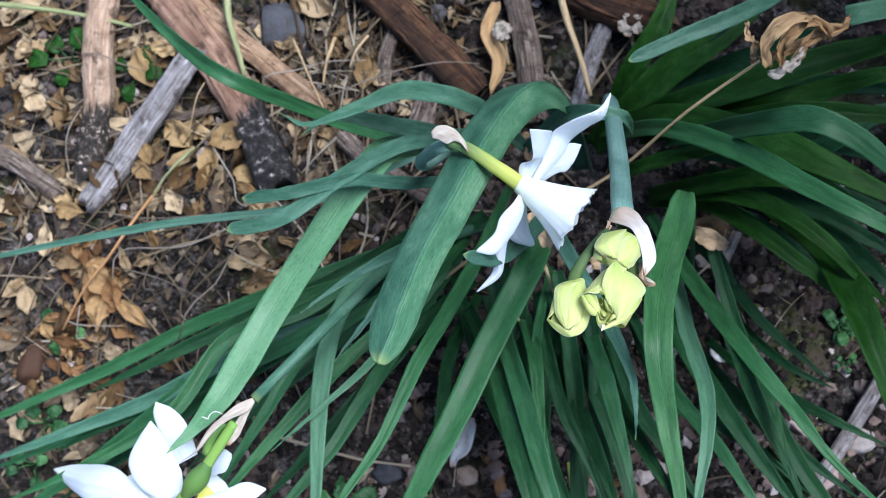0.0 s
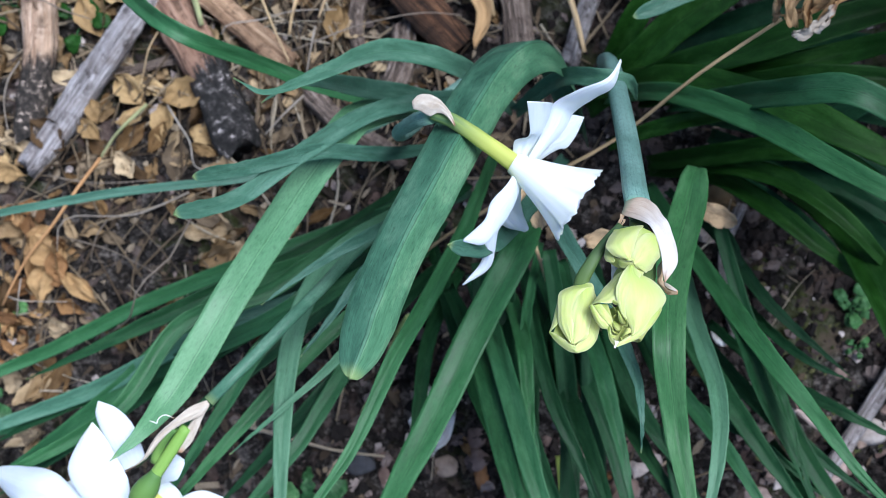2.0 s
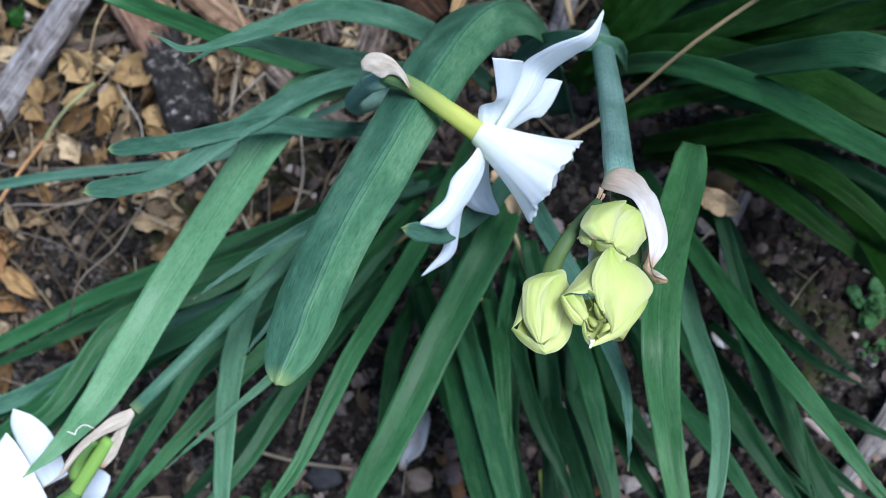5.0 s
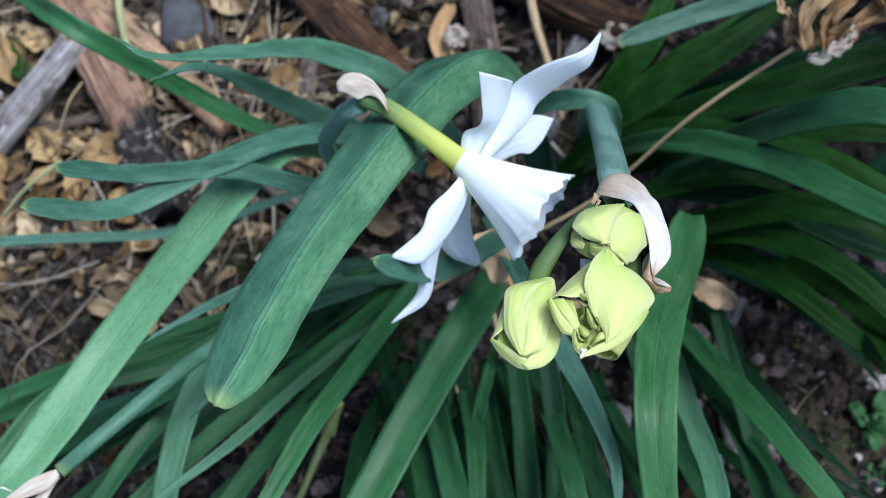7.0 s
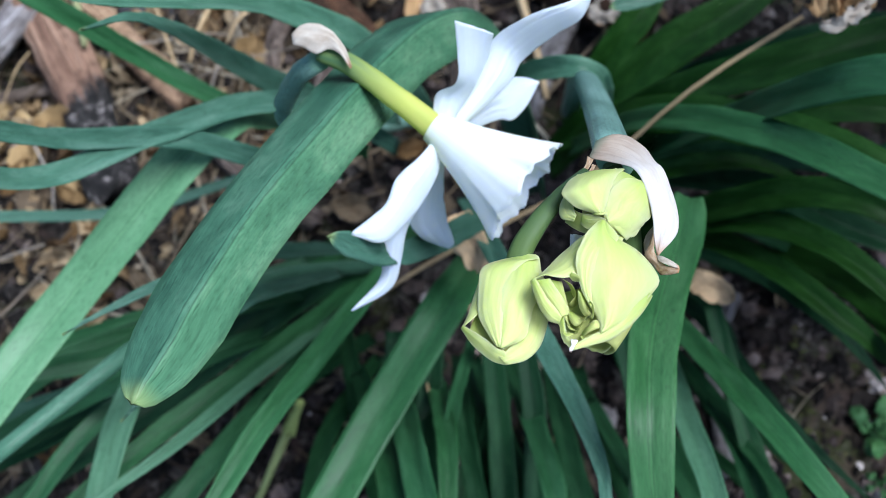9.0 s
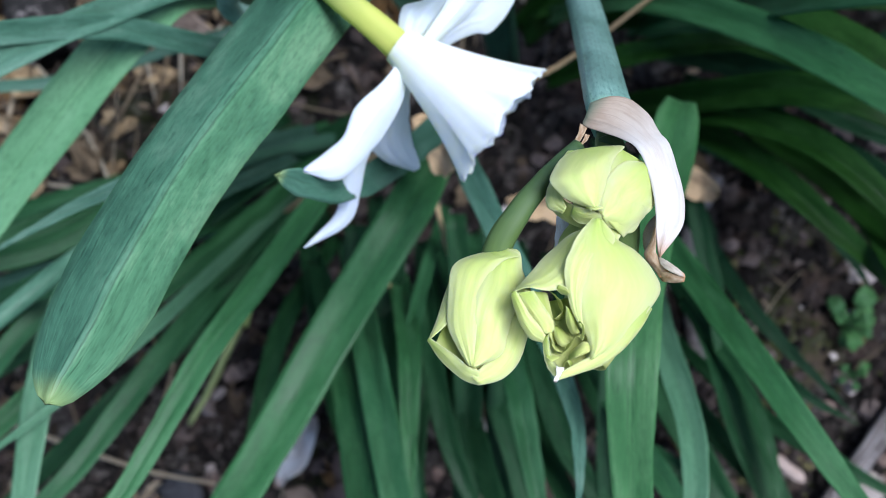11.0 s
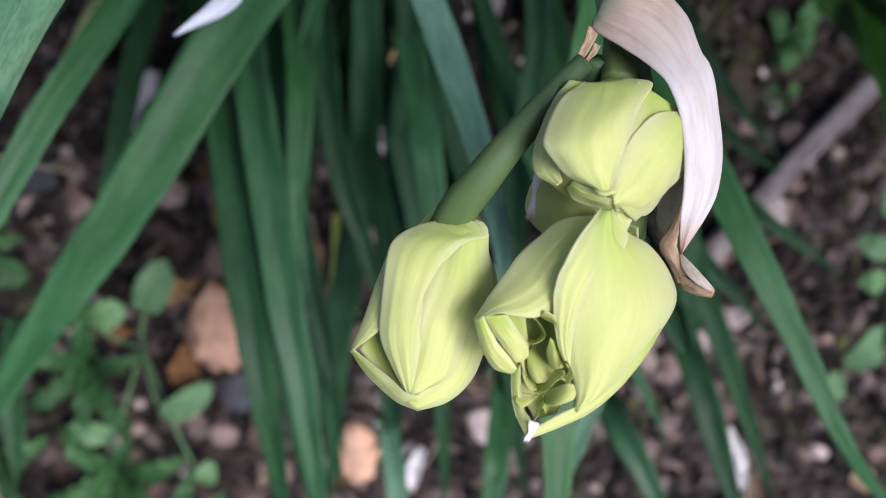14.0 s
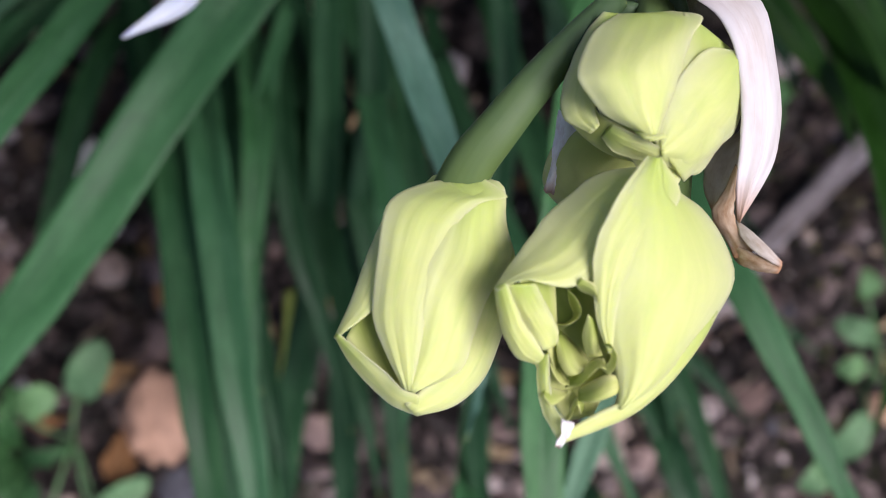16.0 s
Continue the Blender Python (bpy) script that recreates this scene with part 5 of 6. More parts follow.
sheet([(14.9, -25.6, 243.5), (15.1, -27.3, 242.5), (15.9, -28.6, 242.0), (16.7, -28.4, 242.0)], [(15.8, -26.2, 242.5), (16.1, -26.9, 242.5), (16.3, -27.6, 242.5), (16.8, -28.3, 242.0)], 0.9, BUD_IN, bud, name="inner_petal", fold=0.5)
sheet([(13.8, -27.9, 241.0), (14.1, -29.3, 241.5), (14.9, -30.1, 242.0), (15.9, -29.5, 242.0)], [(14.4, -27.5, 239.5), (15.4, -28.1, 240.0), (16.1, -28.8, 240.5), (16.2, -29.1, 241.0)], 1.6, BUD_IN, bud, name="inner_petal", fold=0.5)
sheet([(14.8, -30.9, 242.0), (15.5, -30.3, 243.0), (16.2, -29.0, 243.5), (16.8, -29.0, 243.5)], [(15.2, -30.7, 240.5), (15.6, -29.7, 241.5), (16.3, -28.8, 242.0), (16.8, -28.5, 242.5)], 0.8, BUD_IN, bud, name="inner_petal", fold=0.5)
sheet([(15.7, -31.6, 242.5), (16.5, -31.2, 243.5), (17.6, -30.6, 243.5), (18.0, -30.4, 243.0)], [(15.7, -30.9, 242.0), (16.3, -30.1, 242.5), (17.1, -29.4, 243.0), (17.8, -29.4, 243.0)], 1.2, BUD_IN, bud, name="inner_petal", fold=0.5)
sheet([(13.6, -28.4, 240.0), (13.8, -29.9, 241.0), (14.3, -30.6, 242.0), (15.0, -30.7, 242.0)], [(14.2, -28.8, 239.0), (14.5, -29.8, 240.0), (14.9, -30.4, 241.0), (15.1, -30.5, 241.5)], 0.5, BUD_IN, bud, name="inner_petal", fold=0.5)
sheet([(13.2, -31.4, 243.0), (13.7, -31.9, 243.2), (14.2, -31.7, 243.0), (14.9, -31.1, 242.5)], [(13.3, -30.9, 242.0), (13.9, -31.0, 242.2), (14.7, -31.1, 242.0), (15.1, -31.0, 242.0)], 0.7, BUD_IN, bud, name="inner_petal", fold=0.5)
sheet([(15.9, -32.3, 243.0), (15.5, -31.7, 243.0), (15.1, -32.5, 243.4), (14.9, -32.7, 243.5)], [(16.3, -31.7, 242.0), (15.8, -31.3, 242.0), (15.3, -31.8, 242.5), (15.1, -32.4, 243.0)], 0.4, BUD_IN, bud, name="inner_petal", fold=0.5)
sheet([(16.3, -27.5, 243.0), (16.6, -27.3, 244.0), (16.9, -28.3, 243.5), (16.6, -29.1, 243.0)], [(16.5, -27.1, 244.5), (17.0, -27.8, 244.5), (17.1, -28.8, 244.0), (17.0, -29.3, 243.5)], 0.7, BUD_IN, bud, name="inner_petal", fold=0.5)
v, f, uv = ribbon([(14.7, -32.4, 243.8), (14.6, -33.0, 244.1), (14.4, -33.6, 244.3), (14.2, -34.1, 244.2)], lambda u: 0.85 * (1 - 0.7 * u), UP, 0.3, 0.25, 8, 4, (0, 20), 0.2, 2, 0.2, 4)
mesh_object("petal_tip", v, f, PAPER, bud, "white papery tip", uv)
# short bud beside the sheath
bud = stem("bud", [(19.8, 1.2, 222.0), (19.7, -1.2, 224.0), (19.6, -3.6, 226.6), (19.5, -6.4, 229.5)], 1.3, 1.7, PEDICEL, clump, "short rounded yellow-green flower bud")
fr = bud_frame((19.7, -6.4, 230.0), (19.1, -15.5, 234.0), UP)
tepal(bud, fr, 4.0, 180, 100, 0, 0.97, -0.3, 0.25, seed=51)
tepal(bud, fr, 4.0, 0, 120, 0, 0.97, 0.0, 0.25, seed=56, narrow=0.9)
sheet([(14.3, -6.2, 234.0), (13.4, -7.7, 234.0), (12.5, -10.1, 235.0), (12.0, -11.9, 236.0), (12.3, -13.8, 236.8), (14.1, -14.5, 237.6)], [(16.2, -6.1, 234.4), (15.1, -8.0, 235.4), (14.2, -10.0, 236.6), (14.0, -11.5, 237.6), (14.0, -12.9, 238.2), (14.4, -13.8, 238.4)], 0.6, BUD, bud, fold=0.2, sharp=0.7, wrinkle=0.06)
sheet([(19.6, -5.3, 235.0), (18.8, -7.9, 237.4), (18.2, -10.6, 238.8), (17.8, -13.0, 239.3), (18.1, -14.3, 239.2)], [(24.2, -7.3, 234.0), (25.0, -8.9, 234.0), (25.0, -10.9, 234.6), (23.8, -13.8, 235.8), (21.4, -16.6, 236.8)], 1.4, BUD, bud, fold=0.2, sharp=0.7, wrinkle=0.05)
sheet([(15.2, -6.2, 234.8), (13.6, -7.5, 236.0), (12.6, -9.3, 237.6), (12.2, -11.0, 239.0), (13.3, -12.3, 239.4), (14.5, -13.2, 239.6), (17.1, -13.9, 239.6)], [(18.9, -5.3, 234.4), (21.0, -5.3, 234.8), (19.9, -7.0, 236.8), (19.2, -9.3, 238.4), (18.6, -11.5, 239.2), (18.0, -13.8, 239.6)], 1.5, BUD, bud, fold=0.2, sharp=1.1, wrinkle=0.03)
sheet([(23.6, -7.2, 235.4), (21.2, -7.5, 237.1), (19.6, -8.9, 238.4), (18.6, -10.6, 239.1), (18.3, -12.3, 239.4), (18.3, -14.1, 239.4)], [(24.3, -7.3, 234.6), (25.1, -9.6, 234.6), (24.8, -12.4, 235.4), (23.6, -14.0, 236.0), (22.2, -16.0, 236.6), (19.0, -15.6, 238.4)], 1.2, BUD, bud, fold=0.2, sharp=1.3, wrinkle=0.03)
sheet([(15.0, -14.6, 237.2), (15.9, -15.4, 237.4), (17.4, -15.6, 237.8), (18.9, -15.7, 238.2)], [(15.2, -13.6, 238.6), (16.4, -13.9, 239.0), (17.4, -14.2, 239.4), (18.7, -14.6, 239.2)], 0.3, BUD, bud, fold=0.2, roll=0.3, wrinkle=0.04)
sheet([(12.9, -13.8, 235.0), (14.3, -14.9, 235.6), (16.1, -15.7, 236.0), (18.3, -15.9, 236.6)], [(13.2, -11.7, 237.4), (14.4, -13.1, 238.0), (16.3, -13.7, 238.4), (18.2, -14.3, 238.4)], 0.3, BUD_IN, bud, fold=0.1, wrinkle=0.02)
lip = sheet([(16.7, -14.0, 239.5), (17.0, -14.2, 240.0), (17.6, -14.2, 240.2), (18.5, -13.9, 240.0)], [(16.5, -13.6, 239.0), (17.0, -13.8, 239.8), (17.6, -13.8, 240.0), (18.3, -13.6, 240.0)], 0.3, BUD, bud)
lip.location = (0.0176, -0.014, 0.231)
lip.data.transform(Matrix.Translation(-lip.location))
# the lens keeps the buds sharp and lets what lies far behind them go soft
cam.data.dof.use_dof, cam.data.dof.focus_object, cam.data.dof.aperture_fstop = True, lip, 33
sheet([(16.8, -14.0, 236.2), (17.6, -15.8, 236.8), (18.9, -17.2, 237.5)], [(20.4, -13.8, 236.2), (21.2, -15.4, 236.8), (20.7, -17.3, 237.5)], 0.5, BUD, bud)
# small bud in the shade of the others
bud = stem("bud", [(17.4, -4.5, 228.0), (17.7, -9.0, 227.0), (17.4, -13.6, 227.0), (17.3, -15.4, 227.0)], 1.2, 1.5, PEDICEL, clump, "small shaded green flower bud")
fr = bud_frame((17.5, -14.0, 227.0), (17.8, -21.7, 228.0), UP)
tepal(bud, fr, 3.4, 180, 90, 0, 1.0, 0, 0.4, seed=61)
tepal(bud, fr, 3.6, 0, 95, 0, 1.0, 0.1, 0.4, edge=0.2, seed=62)

# papery sheath round the buds
sheet([(16.4, -0.8, 229.3), (16.2, -2.0, 230.0), (18.5, -3.0, 231.5), (20.7, -4.0, 233.2), (22.2, -5.2, 234.8), (23.3, -7.2, 236.0), (24.6, -10.9, 236.1), (24.9, -12.6, 236.0), (25.1, -14.2, 236.2), (25.2, -15.9, 236.4), (25.4, -17.6, 236.8), (25.6, -18.6, 237.0)], [(17.0, 1.4, 228.4), (19.3, 2.2, 229.2), (21.6, 2.2, 229.0), (23.2, 1.2, 229.0), (24.7, -0.2, 229.4), (25.8, -2.4, 230.4), (26.9, -4.1, 231.6), (28.6, -9.9, 233.0), (28.9, -12.1, 233.2), (28.7, -14.1, 233.8), (27.7, -15.9, 235.0), (26.4, -17.7, 236.4), (25.7, -18.7, 237.0)], 1.1, SHEATH, bud_stalk, "sheath", "white papery sheath with tan veined collar", fold=0.6, sharp=0.9, wrinkle=0.09)
# inside of the white sheath; the tan paper colour stands for its shade
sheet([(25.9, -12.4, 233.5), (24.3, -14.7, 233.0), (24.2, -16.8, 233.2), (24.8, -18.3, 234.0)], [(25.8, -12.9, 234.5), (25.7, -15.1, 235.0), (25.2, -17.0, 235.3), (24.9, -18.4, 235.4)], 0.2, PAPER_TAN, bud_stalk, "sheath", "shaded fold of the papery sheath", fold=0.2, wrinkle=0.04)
sheet([(25.1, -14.8, 236.0), (24.5, -17.0, 236.2), (23.9, -18.4, 236.4), (25.0, -19.9, 237.0), (25.8, -21.1, 237.6)], [(25.1, -15.1, 236.4), (25.2, -17.2, 236.9), (25.5, -18.7, 237.3), (25.9, -19.6, 237.9), (26.7, -20.3, 238.4)], 0.3, PAPER_BROWN, bud_stalk, "sheath", "tan inner fold of the sheath", fold=0.2, wrinkle=0.08)
sheet([(25.5, -18.5, 237.0), (26.3, -19.0, 238.2), (27.3, -19.8, 239.2), (28.3, -20.6, 239.6)], [(25.7, -19.5, 238.0), (26.2, -20.1, 238.8), (27.1, -20.6, 239.4), (28.3, -21.0, 239.6)], 0.15, PAPER_TAN, bud_stalk, "sheath", "pale twisted tip of the sheath", fold=0.15, wrinkle=0.04)
sheet([(25.3, -20.2, 237.2), (26.1, -20.3, 238.2), (27.1, -20.6, 239.0), (28.4, -20.8, 239.5)], [(26.1, -21.3, 237.0), (26.3, -21.5, 237.8), (27.2, -21.6, 238.6), (28.3, -21.5, 239.3)], 0.25, PAPER_BROWN, bud_stalk, "sheath", "brown dry edge of the sheath tip", fold=0.15, wrinkle=0.05)
v, f, uv = ribbon([(16.3, -1.9, 230.0), (16.1, -2.9, 230.3), (15.7, -3.9, 230.6), (15.3, -4.8, 231.0), (15.1, -5.7, 231.0)], lambda u: 1.0 * (1 - 0.55 * u), UP, 0.3, 0.15, 12, 4, (0, 40), 0.05, 2, 0.08, 4)
mesh_object("sheath", v, f, PAPER_BROWN, bud_stalk, "torn papery sheath edge", uv)
v, f, uv = ribbon([(16.8, -3.2, 230.4), (16.6, -3.9, 230.5), (16.2, -4.5, 230.6), (16.0, -5.0, 230.8)], lambda u: 0.6 * (1 - 0.5 * u), UP, 0.3, 0.15, 10, 4, (0, 50), 0.05, 2, 0.06, 9)
mesh_object("sheath", v, f, PAPER_BROWN, bud_stalk, "torn papery sheath edge", uv)

v, f, uv = ribbon([(14.8, -13.4, 228.0), (14.3, -17.4, 229.0), (14.1, -19.5, 229.0)], lambda u: 1.8 * (1 - 0.6 * u), (-0.2, 0, 1), -0.3, 0.25, 10, 6, (0, 20), 0.2, 2, 0.3, 16)
mesh_object("sheath", v, f, PAPER, bud_stalk, "torn papery sheath edge", uv)

# ---- withered flower on its long dry stalk ----
withered = new("withered_daffodil")
withered.location = (-0.093, -0.006, 0.0)
tagged(withered, "withered tan daffodil head on a long dry stalk", "dead flower")
stem("stalk", [(-93, -7, 2), (-75, 4, 10), (-48, 20, 30), (-27, 30, 48), (-2, 41, 62), (21, 52, 74), (47, 67, 106), (73, 82, 120)], 0.75, 0.6, DRYSTALK, withered, "thin straw-coloured stalk", 0)
for k, pts in enumerate([[(68.3, 77.0, 132.0), (68.9, 81.4, 136.0), (66.2, 86.1, 138.0), (66.3, 90.0, 138.0)], [(74.0, 74.4, 134.0), (72.1, 80.2, 142.0), (76.6, 86.0, 146.0), (84.8, 89.7, 144.0), (89.7, 88.7, 138.0)], [(78.3, 73.9, 132.0), (78.6, 81.5, 138.0), (83.1, 86.3, 142.0), (90.3, 88.9, 140.0), (96.2, 84.6, 134.0)], [(82.7, 76.7, 130.0), (87.2, 82.7, 134.0), (92.3, 86.9, 134.0), (100.7, 89.6, 132.0), (104.3, 94.6, 130.0)], [(74.0, 72.3, 134.0), (77.7, 71.5, 136.0), (82.5, 74.9, 137.0), (86.8, 80.9, 136.0)], [(71.6, 79.1, 130.0), (77.0, 80.8, 128.0), (91.7, 87.7, 126.0), (104.0, 92.9, 126.0)]]):
    petal(pts, (2.6, 5.5, 4.5, 4.0, 3.5, 3.5)[k], PAPER_TAN if k == 4 else WITHERED, withered, (0.2, -0.3, 1), "withered_petal", 0.5, 0.5, 1.8, 0.4, 2.5)
v, f, uv = ribbon([(104, 96, 126), (115, 99, 124), (135, 106, 115), (179, 143, 60)], 8, (0, 0, 1), 0.5, 0.8, 14, 6)
mesh_object("green_stalk", v, f, BLADE_LIGHT, withered, "pale green flattened stalk", uv)


# ---- wood on the ground ----
def stick(points, w, h, material, label, seed, sink=0.35):
    """A split or round piece of wood lying on the soil: uneven section, ragged ends."""
    pts = [(x, y, z + ground_height(x * MM, y * MM) * 1000 + h * (0.5 - sink) + 1.5) for x, y, z in points]
    r = random.Random(seed)
    jag = [r.uniform(-1, 1) for _ in range(12)]
    n, m = 40, 12
    c, t = spline(pts, n)
    side = unit(np.cross(t, (0, 0, 1)))
    nor = np.cross(side, t)
    verts, uv, faces = [], [], []
    for i in range(n + 1):
        u = i / n
        for j in range(m):
            a = 2 * math.pi * j / m
            ca, sa = math.cos(a), math.sin(a)
            sq = (abs(ca) ** 3 + abs(sa) ** 3) ** (-1 / 3)
            k = sq * (1 + 0.2 * noise.noise(Vector((seed * 3.3 + u * 5, ca * 1.4, sa * 1.4))) + 0.09 * noise.noise(Vector((seed + u * 21, ca * 2.5, sa * 2.5))) + 0.10 * jag[j] * (0.5 + 0.5 * math.sin(3 * u + jag[(j + 3) % 12] * 6)))
            k *= 0.9 if i in (0, n) else 1
            e = (jag[(j * 5) % 12] * 0.22 * w) * (1 if i == n else (-1 if i == 0 else 0))
            verts.append((c[i] + side[i] * ca * w / 2 * k + nor[i] * sa * h / 2 * k + t[i] * e) * MM)
            uv.append((j / m * 0.6, u))
    for i in range(n):
        for j in range(m):
            q = (j + 1) % m
            faces.append((i * m + j, (i + 1) * m + j, (i + 1) * m + q, i * m + q))
    faces += [tuple(range(m)), tuple(n * m + j for j in range(m - 1, -1, -1))]
    ob = tagged(mesh_object("stick", verts, faces, material, uvs=uv), label, "stick", "pieces of wood on the soil")
    for k in range(5 if w > 8 else 2):
        lo = r.uniform(0.02, 0.6)
        hi, off = min(0.99, lo + r.uniform(0.2, 0.5)), r.uniform(-0.33, 0.33)
        path = []
        for s in np.linspace(lo, hi, 5):
            i = int(s * n)
            path.append(c[i] + side[i] * (off + 0.03 * math.sin(9 * s + k)) * w + nor[i] * h * 0.47)
        v, f, tuv = tube(path, lambda u: 0.05 * w * (0.35 + math.sin(math.pi * min(0.98, 0.05 + u))), 12, 6, 0.7, (0, 0, 1), 0.4, seed + k)
        mesh_object("splinter", v, f, material, ob, "", [(0.3 + 0.2 * p, lo + (hi - lo) * q) for p, q in tuv])
    return ob


stick([(-239, 188, 8), (-207, 159, 8), (-171, 109, 8), (-147, 61, 5)], 20, 11, BARK, "pinkish-brown bark strip with a charred end", 1)
stick([(-221, 184, 8), (-189, 152, 7), (-157, 127, 7), (-126, 101, 6)], 12, 9, SPLIT, "split tan stick with dark grain", 2)
stick([(-246, 183, 6), (-248, 145, 6), (-247, 108, 6), (-249, 66, 3)], 16, 10, PALEWOOD, "pale wooden stake with a rotten end", 3)
stick([(-193, 133, 14), (-208, 111, 12), (-229, 81, 8), (-249, 53, 4)], 14, 9, GREYWOOD, "weathered grey stick on the soil", 4)
stick([(-118, 180, 8), (-90, 152, 8), (-69, 130, 8), (-49, 110, 5)], 17, 13, DARKWOOD, "dark brown splintered stick", 5)
stick([(-33, 176, 4), (-26, 145, 4), (-22, 122, 4), (-19, 95, 2)], 13, 8, OLDWOOD, "old fibrous grey-brown wood chip", 6)
stick([(-19, 168, 6), (4, 155, 7), (23, 146, 7), (46, 137, 4)], 18, 14, DARKWOOD, "dark brown splintered stick", 7)
stick([(17, 145, 3), (8, 124, 3), (1, 102, 2)], 8, 6, GREYWOOD, "weathered grey stick on the soil", 8)
stick([(159, -1, 6), (138, -32, 6), (120, -60, 6), (106, -80, 4)], 6.8, 5, OLDPALE, "weathered pale stick with flaking bark", 9)
stick([(-175, 108, 3), (-196, 103, 3), (-223, 96, 3), (-245, 89, 2)], 5, 4, OLDWOOD, "thin grey-brown twig on soil", 10)
stick([(76, 38, 4), (68, 14, 4), (74, -24, 3)], 5, 4, OLDPALE, "weathered pale sliver of wood", 11)
stick([(-91, 147, 4), (-96, 123, 4), (-92, 100, 3)], 7, 5, OLDWOOD, "old fibrous grey-brown wood chip", 12)
stick([(-73, 120, 3), (-75, 100, 3), (-83, 82, 3)], 12, 5, OLDWOOD, "old fibrous grey-brown wood chip", 13)
stick([(-117, 88, 5), (-100, 73, 5), (-71, 56, 3)], 9, 7, OLDWOOD, "old fibrous grey-brown wood chip", 14)
stick([(-313, 88, 4), (-286, 73, 4), (-264, 59, 3)], 10, 6, OLDWOOD, "old fibrous grey-brown wood chip", 15)


# ---- stones ----
def stone(x, y, r, material, label, seed, shape=(1, 0.8, 0.55), turn=0.0):
    v, f = lump(r * shape[0], r * shape[1], r * shape[2], seed, 0.35, 14, 10)
    ob = mesh_object("stone", v, f, material)
    ob.matrix_basis = pose(x * MM, y * MM, ground_height(x * MM, y * MM) + r * shape[2] * 0.45 * MM, rng.uniform(-12, 12), rng.uniform(-12, 12), turn)
    return tagged(ob, label, "stone", "stones on the soil")


stone(-30, -114, 12.5, PINK_STONE, "pinkish stone on the soil", 1, (0.85, 1.1, 0.5), 10)
stone(-31, -125, 6.5, PINK_STONE, "pinkish stone on the soil", 16, (0.9, 0.9, 0.5), 40)
stone(-23, -137, 6.5, SLATE, "grey textured lump on soil", 17, (1, 1, 0.4), 20)
stone(16, -153, 9.5, PINK_STONE, "pinkish stone on the soil", 2, (0.8, 1.2, 0.5), 15)
stone(99, -102, 6, PEBBLE, "pale pebble on the soil", 3)
stone(-114, -123, 8, PINK_STONE, "pinkish stone on the soil", 4, (1.2, 0.8, 0.5), -20)
stone(125, -62, 3.5, PEBBLE, "pale pebble on the soil", 5)
stone(-88, -77, 7, SLATE, "grey angular stone on soil", 6)
stone(-151, 147, 14, SLATE, "grey angular stone on soil", 8, (0.9, 1.1, 0.4), 30)
stone(-71, 155, 6, SLATE, "grey angular stone on soil", 10)
stone(98, -109, 7, PEBBLE, "pale pebble on the soil", 11)
stone(-51, -78, 6, PEBBLE, "pale pebble on the soil", 12)
stone(184, -84, 6, PINK_STONE, "pinkish stone on the soil", 13)
stone(130, -57, 7, PEBBLE, "pale pebble on the soil", 14)
stone(-278, -27, 11, DARKWOOD, "smooth brown oval woody lump", 15, (0.62, 1.1, 0.55), -15)
for k in range(26):
    x, y = rng.uniform(-60, 190), rng.uniform(-170, 20)
    stone(round(x), round(y), rng.uniform(1.5, 3.6), SLATE if k % 4 else PEBBLE, "small pebble on the soil", 30 + k, turn=rng.uniform(0, 180))


for k in range(64):
    x, y = rng.uniform(-115, 195), rng.uniform(-205, -60 if k % 4 else 0)
    stone(round(x), round(y), rng.uniform(2.5, 7.5), FLAT_CHIP, "pinkish-brown flat chip on soil", 70 + k, (1, 0.75, 0.3), rng.uniform(0, 180))

# flat chips of bark under the buds
stone(114, -76, 6.5, PINK_CHIP, "flat pinkish bark chip on soil", 200, (1.5, 0.6, 0.3), 35)
stone(98, -103, 6.5, PINK_CHIP, "flat pinkish bark chip on soil", 201, (1.2, 0.9, 0.3), 60)
stone(127, -92, 6.5, FLAT_CHIP, "pinkish-brown flat chip on soil", 202, (1.2, 0.7, 0.3), 20)
stone(89, -73, 6.5, FLAT_CHIP, "pinkish-brown flat chip on soil", 203, (1.0, 0.6, 0.3), 70)
stone(54, -97, 6.5, PINK_CHIP, "flat pinkish bark chip on soil", 204, (1.7, 0.6, 0.3), -60)
stone(141, -56, 6.5, FLAT_CHIP, "pinkish-brown flat chip on soil", 205, (0.9, 0.7, 0.3), 10)
stone(83, -86, 6.5, FLAT_CHIP, "pinkish-brown flat chip on soil", 206, (0.9, 0.6, 0.3), 0)
stone(11, -80, 6.5, PINK_CHIP, "flat pinkish bark chip on soil", 207, (0.9, 0.5, 0.3), 80)
stone(-35, -80, 6.5, ORANGE_CHIP, "orange-brown bark chip on soil", 209, (0.5, 1.3, 0.3), 10)
stone(67, -104, 6.5, FLAT_CHIP, "pinkish-brown flat chip on soil", 211, (0.9, 0.6, 0.3), 40)
stone(105, -53, 6.5, PINK_CHIP, "flat pinkish bark chip on soil", 212, (1.2, 0.35, 0.3), -30)
stone(140, -87, 6.5, FLAT_CHIP, "pinkish-brown flat chip on soil", 213, (1.1, 0.8, 0.3), 15)
stone(106, -89, 6.5, FLAT_CHIP, "pinkish-brown flat chip on soil", 214, (0.8, 0.5, 0.3), 50)


